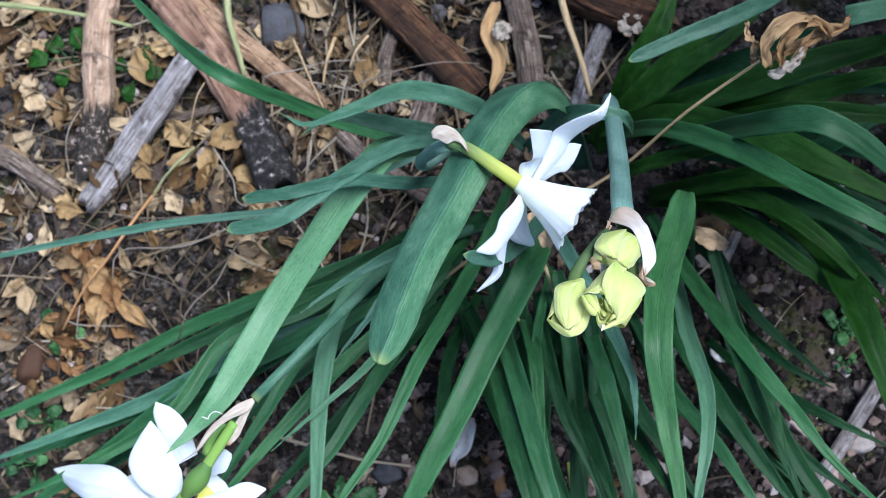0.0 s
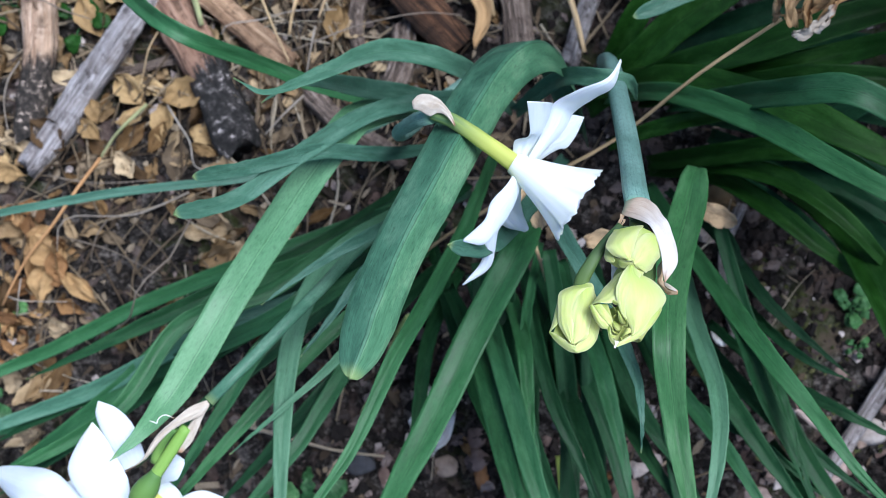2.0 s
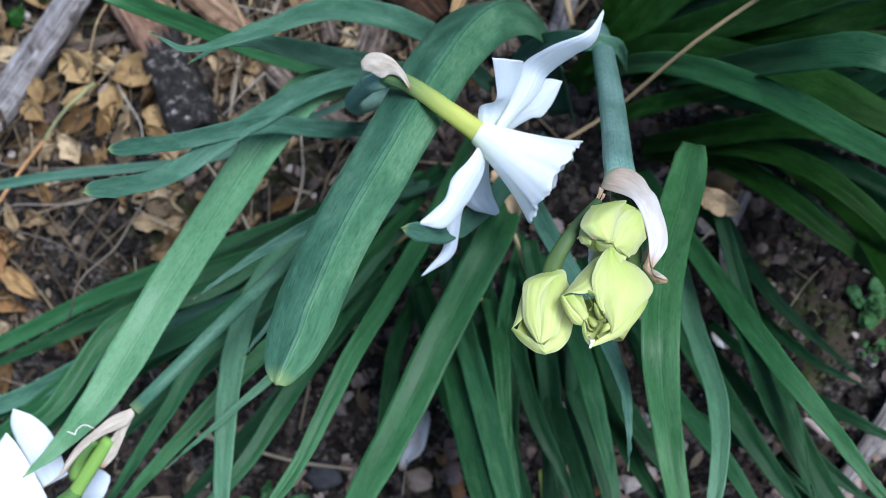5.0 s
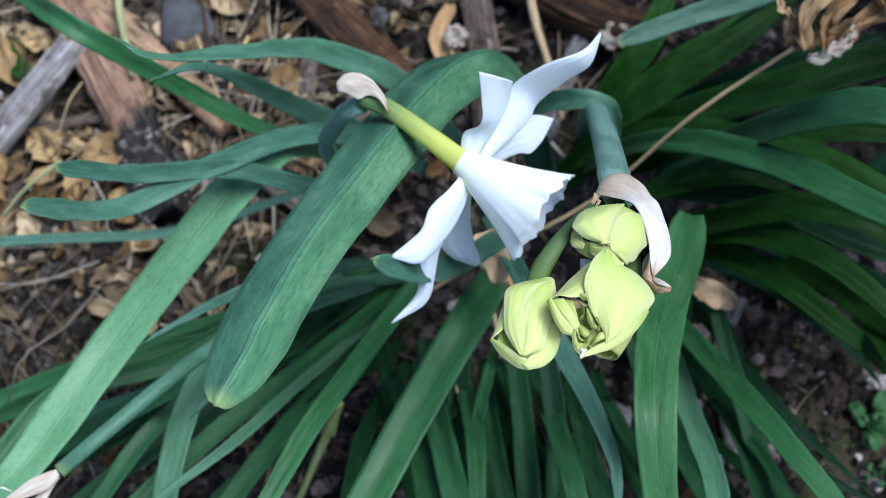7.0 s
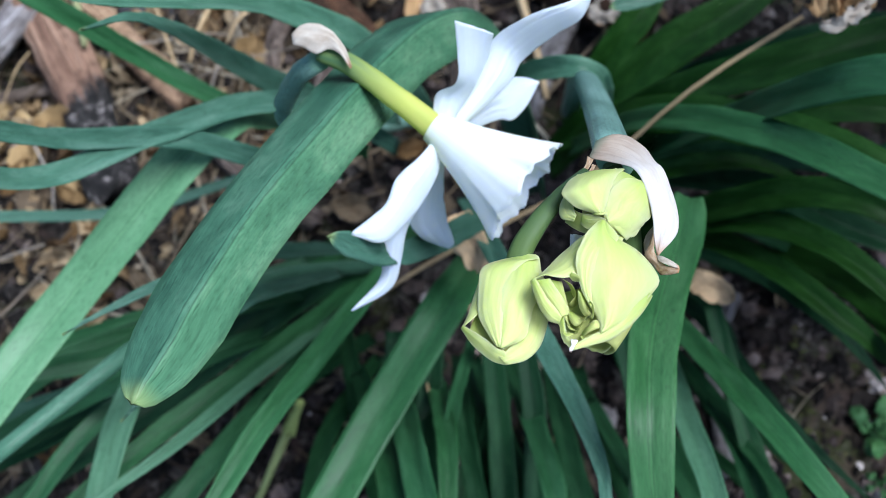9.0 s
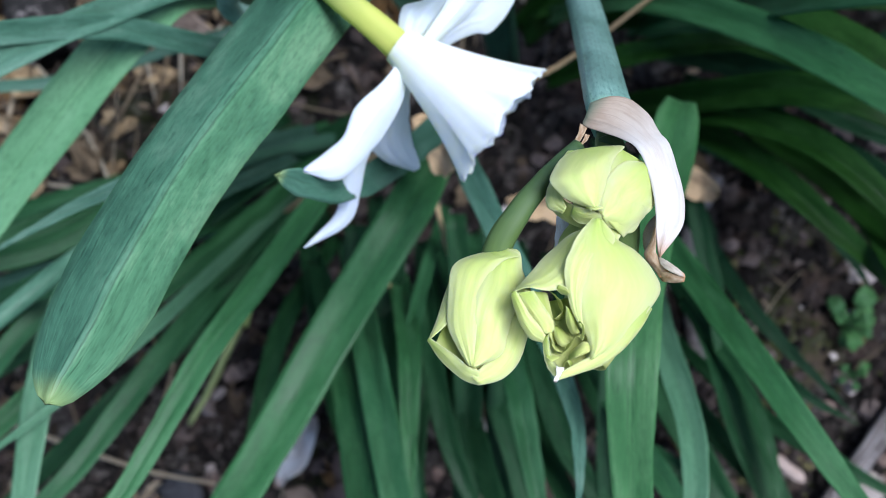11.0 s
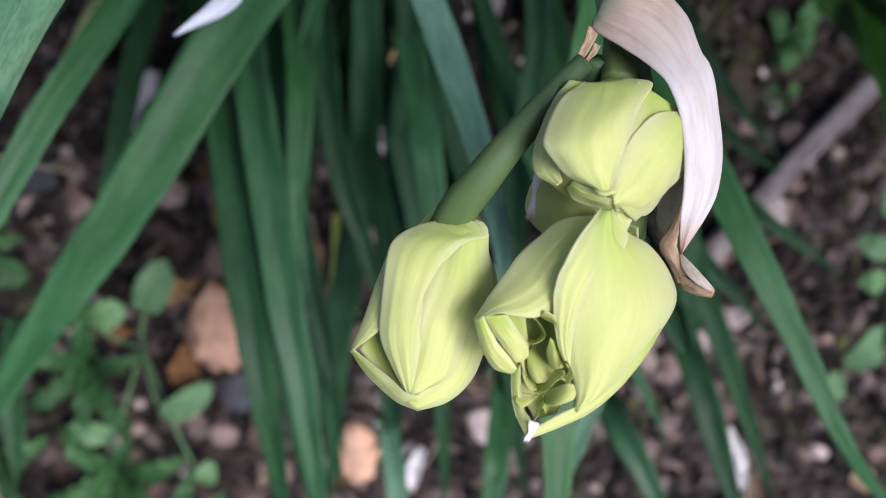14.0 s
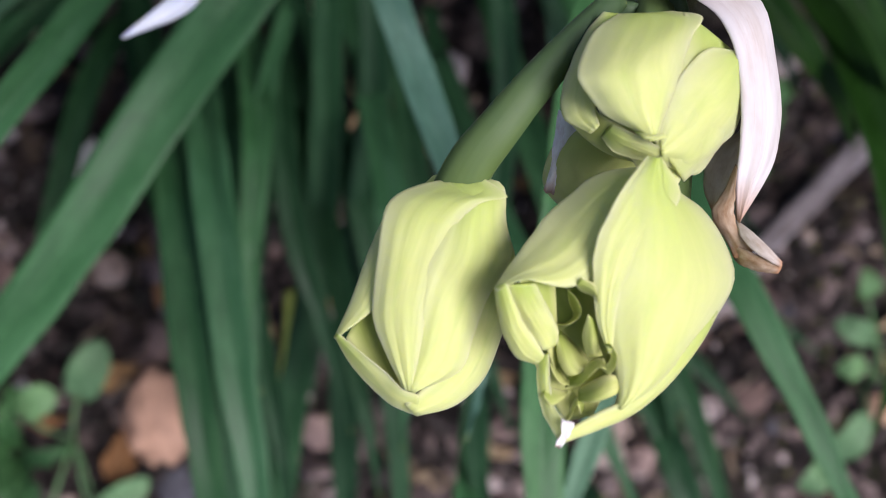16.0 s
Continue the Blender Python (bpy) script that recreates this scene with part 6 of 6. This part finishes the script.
# ---- fallen white petals ----
def fallen_petal(points, w, label="shrivelled white petal fallen on the soil"):
    pts = [(x, y, ground_height(x * MM, y * MM) * 1000 + z) for x, y, z in points]
    leaf_seed[0] += 1
    v, f, uv = ribbon(pts, petal_width(w), (0, 0, 1), 0.4, 0.35, 14, 8, (0, 25), 0.5, 2.2, 1.3, leaf_seed[0])
    return tagged(mesh_object("fallen_petal", v, f, PAPER, None, "", uv), label, "petal", "fallen petals")


fallen_petal([(-50, -51, 4), (-51, -62, 6), (-58, -74, 4)], 9)
fallen_petal([(5, -46, 6), (7, -53, 8), (10, -58, 6)], 6)
fallen_petal([(36, -147, 4), (35, -156, 6), (36, -164, 4)], 4)
fallen_petal([(131, -128, 4), (135, -137, 6), (142, -149, 4)], 4)
fallen_petal([(131, -127, 4), (136, -134, 6), (142, -146, 4)], 4)
fallen_petal([(64, -15, 4), (66, -20, 5), (69, -23, 4)], 4)
fallen_petal([(-58, -43, 9), (-61, -53, 11), (-66, -63, 8)], 6)


def clod(x, y, r, seed):
    v, f = lump(r, r * 0.85, r * 0.7, seed, 0.5, 14, 10)
    ob = mesh_object("clod", v, f, SOIL)
    ob.matrix_basis = pose(x * MM, y * MM, ground_height(x * MM, y * MM) + r * 0.3 * MM, 0, 0, seed * 37)
    return tagged(ob, "dark lump of damp soil", "clod", "lumps of soil")


clods = random.Random(77)
for k in range(26):
    clod(-194 + clods.uniform(-30, 30), 14 + clods.uniform(-19, 19), clods.uniform(2.0, 5.5), k)


# ---- leaf litter ----
def litter_mesh(kind, seed):
    """One dry leaf, 1 unit long, curled and dented."""
    r = random.Random(seed)
    curl, cup, bend = r.uniform(-0.4, 0.5), r.uniform(0.2, 1.1), r.uniform(-0.5, 0.8)
    n, m = 14, 8
    verts, uv, faces = [], [], []
    for i in range(n + 1):
        u = i / n
        w = (0.15 + 0.085 * (kind % 3)) * (1 + 0.35 * noise.noise(Vector((seed * 2.7, u * 2.5, 1.0)))) * math.sin(math.pi * (0.03 + 0.95 * u**0.85)) ** 1.05 + 0.008
        for j in range(m + 1):
            q = 2 * j / m - 1
            k = noise.noise(Vector((seed * 3.7 + u * 2.5, q * 1.8, seed)))
            x = u - 0.5
            y = q * w * (1 + 0.25 * noise.noise(Vector((seed + u * 6, q * 2, 5))))
            z = cup * w * q * q + bend * (x * x) + curl * x * q * 0.9 + 0.26 * k + 0.10 * noise.noise(Vector((seed + u * 7, q * 5, 9))) + (0.02 if j == m // 2 else 0)
            verts.append((x, y, z))
            uv.append((q * 0.5 + 0.5, u))
    w = m + 1
    for i in range(n):
        for j in range(m):
            faces.append((i * w + j, (i + 1) * w + j, (i + 1) * w + j + 1, i * w + j + 1))
    return verts, faces, uv


def dry_leaf_kind(seed, material):
    v, f, uv = litter_mesh(seed, seed)
    me = bpy.data.meshes.new("dry_leaf")
    me.from_pydata(v, [], f)
    layer = me.uv_layers.new(name="uv")
    idx = np.zeros(len(me.loops), dtype=np.int32)
    me.loops.foreach_get("vertex_index", idx)
    layer.data.foreach_set("uv", np.asarray(uv, dtype=np.float32)[idx].ravel())
    me.polygons.foreach_set("use_smooth", [True] * len(me.polygons))
    me.materials.append(material)
    return me


TAN_KINDS = [dry_leaf_kind(s, LITTER) for s in range(1, 13)]
ORANGE_KINDS = [dry_leaf_kind(s, LITTER_ORANGE) for s in range(21, 27)]


def dry_leaf(x, y, size, me, label, lift=2.0, turn=None, tilt=None):
    ob = new("dry_leaf", me)
    t = tilt or (rng.uniform(-28, 28), rng.uniform(-28, 28))
    m = pose(x * MM, y * MM, ground_height(x * MM, y * MM) + lift * MM, t[0], t[1], rng.uniform(0, 360) if turn is None else turn)
    ob.matrix_basis = m @ Matrix.Diagonal((size * MM, size * MM, size * MM, 1))
    return tagged(ob, label, "dry leaf", "dry leaves on the soil")


def bare(x, y):
    """The patch of dark lumpy soil that the litter leaves open."""
    return math.hypot((x + 194) / 33, (y - 14) / 22) < 1


def litter(count, x0, x1, y0, y1, size, kinds, label, lift=(1.5, 6)):
    for _ in range(count):
        x, y = rng.uniform(x0, x1), rng.uniform(y0, y1)
        while bare(x, y) or (math.hypot((x + 216) / 52, (y - 14) / 32) < 1 and kinds is TAN_KINDS):
            x, y = rng.uniform(x0, x1), rng.uniform(y0, y1)
        dry_leaf(x, y, rng.uniform(*size), kinds[rng.randrange(len(kinds))], label, rng.uniform(*lift))


litter(100, -320, -110, -20, 175, (9, 23), TAN_KINDS, "curled tan dry leaf lying in the litter")
litter(40, -110, -20, 60, 170, (6, 16), TAN_KINDS, "curled tan dry leaf lying in the litter")
litter(26, -300, -200, -100, 0, (10, 24), TAN_KINDS, "curled tan dry leaf lying in the litter")
litter(30, -266, -224, -22, 34, (6, 15), ORANGE_KINDS, "orange-brown crumpled dry leaf", (2, 12))
litter(12, -290, -240, -40, -10, (7, 15), ORANGE_KINDS, "orange-brown crumpled dry leaf", (2, 8))
litter(14, -30, 190, -180, 60, (8, 16), TAN_KINDS, "small tan dry leaf on bare soil")
litter(8, -60, 20, -140, -60, (8, 16), ORANGE_KINDS, "orange-brown crumpled dry leaf")
GOLD_KINDS = [dry_leaf_kind(s, LITTER_GOLD) for s in (31, 32, 35, 38, 41)]
for k, (x, y, size, turn) in enumerate([(-193, 92, 19, -20), (-203, 90, 19, -43), (-221, 126, 24, -67), (-213, 136, 16, -20), (-185, 75, 19, -97), (-199, 78, 18, -150), (-221, 71, 13, -43), (-217, 79, 12, -76), (-175, 87, 22, -165), (-166, 69, 16, -30), (-164, 61, 13, -20), (-258, 50, 15, -9), (-263, 58, 12, -19), (-104, 119, 18, -98)]):
    dry_leaf(x, y, size, GOLD_KINDS[k % 5], "golden-tan cupped dry leaf on the litter", 6 + k % 3, turn, (6 * (k % 3) - 6, 5))
for k, (x, y, size, turn) in enumerate([(-187, 68, 18, -118), (-179, 63, 17, -117), (-200, 54, 16, -57), (-222, 56, 15, -149), (-211, 34, 14, -66), (-216, 23, 13, -170), (-206, 20, 13, -19), (-178, 34, 12, -57), (-160, 30, 14, -10), (-163, 22, 17, 0), (-153, 19, 12, -149), (-257, 24, 18, -9), (-176, 56, 16, -10), (-206, 61, 12, -107)]):
    dry_leaf(x, y, 0.9 * size, TAN_KINDS[(5 * k) % 12], "crumpled pale tan dry leaf on the litter", 5 + k % 3, turn, (9 * (k % 3) - 9, 8))
for k, (x, y, size, turn) in enumerate([(-244, 10, 27, -85), (-238, -3, 27, -96), (-233, 13, 25, -56), (-218, -3, 30, -37), (-245, 24, 16, -85), (-228, 5, 22, -71), (-252, -18, 19, -9), (-241, 18, 21, -117)]):
    dry_leaf(x, y, 0.8 * size, ORANGE_KINDS[k % 6], "long orange-brown crumpled dry leaf", 9 + k % 4, turn, (8 * (k % 3) - 8, 6))
dry_leaf(64, 39, 22, TAN_KINDS[4], "pale tan dry leaf on soil", 5, -10, (8, 5))
dry_leaf(25, -23, 22, TAN_KINDS[5], "pale tan dry leaf on soil", 5, -50, (8, 5))


def litter_bed(count, x0, x1, y0, y1, size, material, seed):
    """Smaller dry leaves under the others, joined."""
    r = random.Random(seed)
    kinds = [litter_mesh(k, k + 40) for k in range(8)]
    verts, faces, uvs, k = [], [], [], 0
    for _ in range(count):
        v, f, uv = kinds[r.randrange(8)]
        x, y, s = r.uniform(x0, x1), r.uniform(y0, y1), r.uniform(*size)
        if bare(x, y):
            continue
        m = pose(x * MM, y * MM, ground_height(x * MM, y * MM) + r.uniform(0.5, 3.5) * MM, r.uniform(-30, 30), r.uniform(-30, 30), r.uniform(0, 360)) @ Matrix.Diagonal((s * MM, s * MM, s * MM, 1))
        verts += [m @ Vector(p) for p in v]
        faces += [tuple(i + k for i in q) for q in f]
        uvs += uv
        k += len(v)
    return tagged(mesh_object("leaf_litter", verts, faces, material, uvs=uvs), "layer of small crumpled brown leaves on soil", "leaf litter", kind="stuff")


litter_bed(330, -325, -105, -30, 178, (6, 17), LITTER_BED, 51)
litter_bed(60, -110, -20, 70, 172, (5, 13), LITTER_BED, 52)


# dry leaves caught among the green ones
def caught_leaf(points, w, label="tan dry leaf caught among green leaves"):
    leaf_seed[0] += 1
    v, f, uv = ribbon(points, petal_width(w), (0.1, -0.1, 1), 0.5, 0.3, 14, 8, (0, 30), 0.4, 1.7, 1.2, leaf_seed[0])
    return tagged(mesh_object("dry_leaf", v, f, WITHERED, None, "", uv), label, "dry leaf", "dry leaves caught in the clump")


caught_leaf([(-39, 154, 10), (-42, 137, 13), (-36, 122, 12), (-41, 107, 8)], 7.5, "long tan dry leaf standing in litter")
caught_leaf([(51, 27, 62), (58, 24, 65), (66, 21, 62)], 8)
caught_leaf([(-12, 24, 120), (-8, 17, 118), (-6, 11, 115)], 9)
caught_leaf([(-14, 34, 80), (-8, 27, 82), (-3, 18, 84)], 7)
caught_leaf([(9, 12, 70), (17, 13, 72), (27, 11, 70)], 8)


caught_leaf([(-7.2, -75.5, 20.0), (-5.3, -85.1, 22.0), (-3.1, -96.0, 20.0)], 5)


# ---- straws and thin stems ----
def straw(points, r, label="thin dry straw lying on the litter", material=None):
    v, f, uv = tube(points, lambda u: r * (1 - 0.45 * u), 14, 5, 1.0, (0.1, 0.2, 1), 0.1, rng.random() * 9)
    return tagged(mesh_object("straw", v, f, material or STRAW, None, "", uv), label, "straw", "dry straws")


def straws(count, x0, x1, y0, y1, lo, hi, r0, r1, a0=0.0, a1=math.pi):
    for _ in range(count):
        x, y, a, ln = rng.uniform(x0, x1), rng.uniform(y0, y1), rng.uniform(a0, a1), rng.uniform(lo, hi)
        bend = rng.uniform(-0.35, 0.35)
        pts = []
        for s in (-0.5, -0.17, 0.17, 0.5):
            px = x + ln * s * math.cos(a) - bend * ln * (s * s) * math.sin(a)
            py = y + ln * s * math.sin(a) + bend * ln * (s * s) * math.cos(a)
            pts.append((px, py, ground_height(px * MM, py * MM) * 1000 + rng.uniform(1.5, 9)))
        straw(pts, rng.uniform(r0, r1))


straws(190, -320, -60, -30, 175, 25, 100, 0.25, 0.7)
straws(50, -120, 20, 70, 170, 25, 80, 0.3, 0.9)
straws(46, -165, -95, 60, 175, 30, 85, 0.4, 0.95, 1.1, 2.2)
straws(26, -290, -150, -100, 0, 20, 70, 0.25, 0.7)
straws(30, -60, 190, -170, 30, 15, 55, 0.25, 0.6)
straw([(-190, 81, 12), (-198, 72, 14), (-204, 65, 14), (-210, 56, 13)], 1.0, "thin green stem on litter", GREEN_STRAW)
straw([(-210, 56, 13), (-220, 41, 14), (-230, 24, 15), (-242, 7, 15), (-253, -12, 11)], 0.95, "thin orange-brown stem on litter", ORANGE_STRAW)
for points, r in [
    ([(-253, 131, 14), (-243, 130, 16), (-232, 125, 16), (-219, 121, 14)], 0.8),
    ([(-181, 81, 10), (-174, 72, 14), (-168, 63, 14), (-166, 53, 13), (-162, 51, 9)], 0.85),
    ([(-238, 49, 7), (-223, 46, 9), (-208, 45, 9), (-185, 47, 7)], 0.6),
    ([(-169, 41, 9), (-179, 35, 13), (-192, 30, 13), (-206, 29, 13), (-220, 29, 13), (-228, 25, 12), (-230, 13, 8)], 0.85),
    ([(-205, 28, 12), (-210, 21, 11), (-213, 10, 9), (-208, 9, 7)], 0.6),
    ([(-227, 20, 7), (-207, 15, 8), (-195, 10, 8), (-181, 3, 6)], 0.6),
    ([(-243, 0, 15), (-243, -9, 16), (-244, -17, 14)], 0.6),
    ([(-249, -8, 14), (-241, -10, 15), (-221, -10, 13)], 0.6),
    ([(-255, 103, 8), (-259, 93, 10), (-260, 82, 10), (-258, 69, 8)], 0.7),
    ([(-123, 105, 14), (-109, 108, 20), (-94, 113, 22), (-78, 117, 22), (-62, 120, 20), (-46, 120, 16)], 0.75),
    ([(-113, 117, 12), (-114, 107, 14), (-116, 96, 12)], 0.9),
    ([(-117, 85, 12), (-125, 76, 14), (-134, 67, 12)], 0.9),
    ([(-156, 113, 14), (-152, 117, 16), (-138, 119, 16), (-122, 123, 16), (-103, 124, 14)], 0.6)]:
    straw(points, 0.62 * r, "pale bleached straw bent over the litter", PALE_STRAW)
for points, r in [([(-187, 115, 12), (-190, 106, 14), (-192, 93, 14), (-195, 88, 11)], 0.55), ([(-102, 136, 16), (-107, 128, 18), (-111, 120, 15)], 1.3), ([(-141, 136, 14), (-136, 126, 16), (-131, 115, 16), (-124, 100, 13)], 1.0), ([(-120, 137, 12), (-123, 124, 14), (-125, 113, 12)], 1.6)]:
    straw(points, 0.7 * r, "brown dead stem in the litter", DRYSTALK)
straw([(-164, 33, 12), (-165, 19, 26), (-165, 7, 40), (-169, 0, 48), (-174, -7, 50), (-180, -16, 40), (-186, -19, 30), (-200, -24, 16)], 0.5, "grey-white bent twig over a green leaf", PALE_STRAW)
straw([(-178, 170, 16), (-174, 147, 18), (-170, 133, 16), (-166, 118, 12)], 2.4, "pale green drying stem on litter", GREEN_STRAW)
straw([(-317, 163, 10), (-284, 158, 12), (-255, 153, 12), (-229, 147, 10)], 1.8, "pale green drying stem on litter", GREEN_STRAW)
straw([(-8, 159, 20), (-3, 138, 22), (3, 121, 20), (8, 103, 15)], 2.0, "brown jointed dead stem standing up", DRYSTALK)
straw([(-118, 123, 8), (-107, 137, 9), (-96, 150, 9), (-87, 161, 8)], 0.9, "thin orange-brown stem on litter")
straw([(12, -15, 30), (0, -38, 30), (-17, -27, 40), (-22, -9, 60)], 0.7, "thin brown stem among the leaves", DRYSTALK)
straw([(-14, 24, 70), (-7, 2, 60), (0, -15, 50), (7, -33, 40)], 0.8, "thin brown stem among the leaves", DRYSTALK)
straw([(-66, -22, 38), (-72, -31, 26), (-79, -43, 13), (-87, -56, 3)], 1.7, "yellow-green bent stem over soil", PALE_STEM)
straw([(-66, -23, 37), (-63, -19, 46), (-60, -16, 54)], 2.5, "pale swollen foot of a broken stem", PALE_STEM)
straw([(-145, -61, 5), (-116, -68, 6), (-97, -72, 6), (-76, -74, 5)], 1.0, "pale dry twig on the soil")


# ---- seed heads ----
def seed_head(x, y, r):
    head = new("seed_head")
    head.location = (x * MM, y * MM, ground_height(x * MM, y * MM))
    tagged(head, "dry papery pinkish seed head", "seed head", "dry seed heads")
    for k in range(7):
        a = k * 0.9
        ca, sa = math.cos(a), math.sin(a)
        petal([(x, y, 16), (x + ca * r * 0.5, y + sa * r * 0.5, 19), (x + ca * r, y + sa * r, 17)], r * 0.9, PAPER_TAN, head, (0, 0, 1), "bract", 0.4, 0.4, 1.0, 0.4)
    v, f, uv = tube([(x + 2, y - 12, 2), (x + 1, y - 5, 9), (x, y, 16)], 0.8)
    mesh_object("stalk", v, f, DRYSTALK, head, "", uv)


seed_head(27, 138, 6.5)
seed_head(-35, 136, 5)


# ---- weeds ----
def weed(x, y, count, size, label, seed, height=8.0, material=None):
    r = random.Random(seed)
    root = new("weed")
    root.location = (x * MM, y * MM, ground_height(x * MM, y * MM))
    tagged(root, label, "weed", "weeds in the bed")
    g = ground_height(x * MM, y * MM) * 1000
    for k in range(count):
        a, d = k * 2.4 + r.uniform(-0.3, 0.3), r.uniform(0.5, 1.0) * size * (0.6 + 0.07 * k)
        ca, sa, h = math.cos(a), math.sin(a), g + height * r.uniform(0.6, 1.2)
        s = size * r.uniform(0.65, 1.0)
        v, f, uv = tube([(x, y, g), (x + ca * d * 0.5, y + sa * d * 0.5, h * 0.7), (x + ca * d, y + sa * d, h)], 0.45, 6, 6)
        st = mesh_object("stem", v, f, WEED, root, "", uv)
        v, f, uv = ribbon([(x + ca * d, y + sa * d, h), (x + ca * (d + s * 0.5), y + sa * (d + s * 0.5), h + 1.5), (x + ca * (d + s), y + sa * (d + s), h - 1)], petal_width(s * (0.62 if size > 14 else 0.85)), (0, 0, 1), 0.2, 0.35, 10, 6, (0, 0), 0.15, 2, 0.5, seed * 9 + k)
        mesh_object("leaf", v, f, material or (WEED_LIGHT if k % 3 == seed % 3 else WEED), root, "", uv)


def lobed_weed(x, y, count, length, label, seed, spread=(0.0, 6.28)):
    """A low weed with feathery, deeply lobed leaves."""
    r = random.Random(seed)
    root = new("weed")
    g = ground_height(x * MM, y * MM) * 1000
    root.location = (x * MM, y * MM, g * MM)
    tagged(root, label, "weed", "weeds in the bed")
    for k in range(count):
        a = spread[0] + (spread[1] - spread[0]) * (k + r.uniform(0.2, 0.8)) / count
        ca, sa, ln = math.cos(a), math.sin(a), length * r.uniform(0.75, 1.1)
        w, teeth = ln * 0.36, r.uniform(5.0, 6.5)
        shape = lambda u: w * (0.16 + 0.84 * math.sin(math.pi * min(1, 0.12 + 0.86 * u)) ** 0.8 * (0.42 + 0.58 * abs(math.sin(math.pi * teeth * u)))) * (1 - 0.5 * max(0, u - 0.7))
        v, f, uv = ribbon([(x + ca * ln * s, y + sa * ln * s, g + 3 + h) for s, h in ((0.05, 0), (0.35, 9), (0.7, 12), (1.0, 8))], shape, (0, 0, 1), 0.25, 0.35, 44, 6, (0, r.uniform(-15, 15)), 0.12, 3, 0.6, seed * 7 + k)
        mesh_object("leaf", v, f, WEED, root, "", uv)


weed(123, -7, 4, 5.5, "small round-leaved green seedling", 1, 5, WEED_LIGHT)
weed(125, -22, 5, 4, "small round-leaved green seedling", 2, 4, WEED_LIGHT)
weed(-109, -102, 5, 17, "leafy green weed in the bed", 13, 12)
weed(-264, -58, 6, 10, "light green seedling with oval leaves", 14, 10)
weed(-268, -78, 5, 9, "light green seedling with oval leaves", 15, 9)
weed(-266, 132, 5, 13, "dark green round-leaved weed", 16, 8, BLADE_DEEP)
weed(-229, 123, 4, 12, "dark green round-leaved weed", 17, 8, BLADE_DEEP)
weed(-262, -10, 3, 11, "light green seedling with oval leaves", 18, 5)
weed(121, -5, 4, 8, "small round-leaved green seedling", 22, 6, WEED_LIGHT)
lobed_weed(-108, -100, 5, 26, "feathery lobed green weed in the bed", 31)
weed(122, -4, 4, 7, "small round-leaved green seedling", 38, 6, WEED_LIGHT)

def seedling(x, y, leaves, label, material):
    """A seedling with oval leaves on thin stalks. leaves: middle, length, width and turn in degrees."""
    root = new("weed")
    g = ground_height(x * MM, y * MM) * 1000
    root.location = (x * MM, y * MM, g * MM)
    tagged(root, label, "weed", "weeds in the bed")
    for k, (cx, cy, cz, ln, w, turn) in enumerate(leaves):
        dx, dy = math.cos(radians(turn)) * ln / 2, math.sin(radians(turn)) * ln / 2
        v, f, uv = ribbon([(cx - dx, cy - dy, cz - 2), (cx, cy, cz + 1), (cx + dx, cy + dy, cz - 1)], petal_width(w), (0, 0, 1), 0.22, 0.4, 14, 8, (0, 8), 0.1, 1.5, 0.5, k + ln)
        mesh_object("leaf", v, f, material, root, "", uv)
        v, f, uv = tube([(x, y, g), ((x + cx - dx) / 2, (y + cy - dy) / 2, 0.6 * cz), (cx - dx, cy - dy, cz - 2)], 0.5, 8, 6)
        mesh_object("stem", v, f, material, root, "", uv)


seedling(-52.7, -126.6, [(-48.7, -100.9, 16, 17.2, 10.3, 75), (-62.2, -112.5, 12, 12.2, 9.4, 30), (-36.3, -136.3, 12, 18.8, 8.8, 45), (-63.3, -150.8, 10, 14.4, 7.8, 175), (-28.3, -159.7, 10, 8.8, 6.6, 80)], "pale green seedling with broad oval leaves", WEED_PALE)
seedling(177.1, -78.0, [(149.9, -56.4, 30, 12.2, 7.0, 170), (152.2, -66.6, 28, 8.4, 6.4, 200), (144.2, -80.2, 50, 14.2, 9.0, 65), (139.4, -94.3, 45, 8.5, 7.1, 240), (151.3, -43.7, 28, 8.1, 6.4, 110)], "pale green seedling with broad oval leaves", WEED_PALE)
lobed_weed(-67, -131, 6, 22, "feathery lobed green weed in the bed", 41)
lobed_weed(-55, -164, 6, 24, "feathery lobed green weed in the bed", 44)
lobed_weed(-36, -177, 6, 22, "feathery lobed green weed in the bed", 46)
lobed_weed(-90, -164, 5, 24, "feathery lobed green weed in the bed", 48)
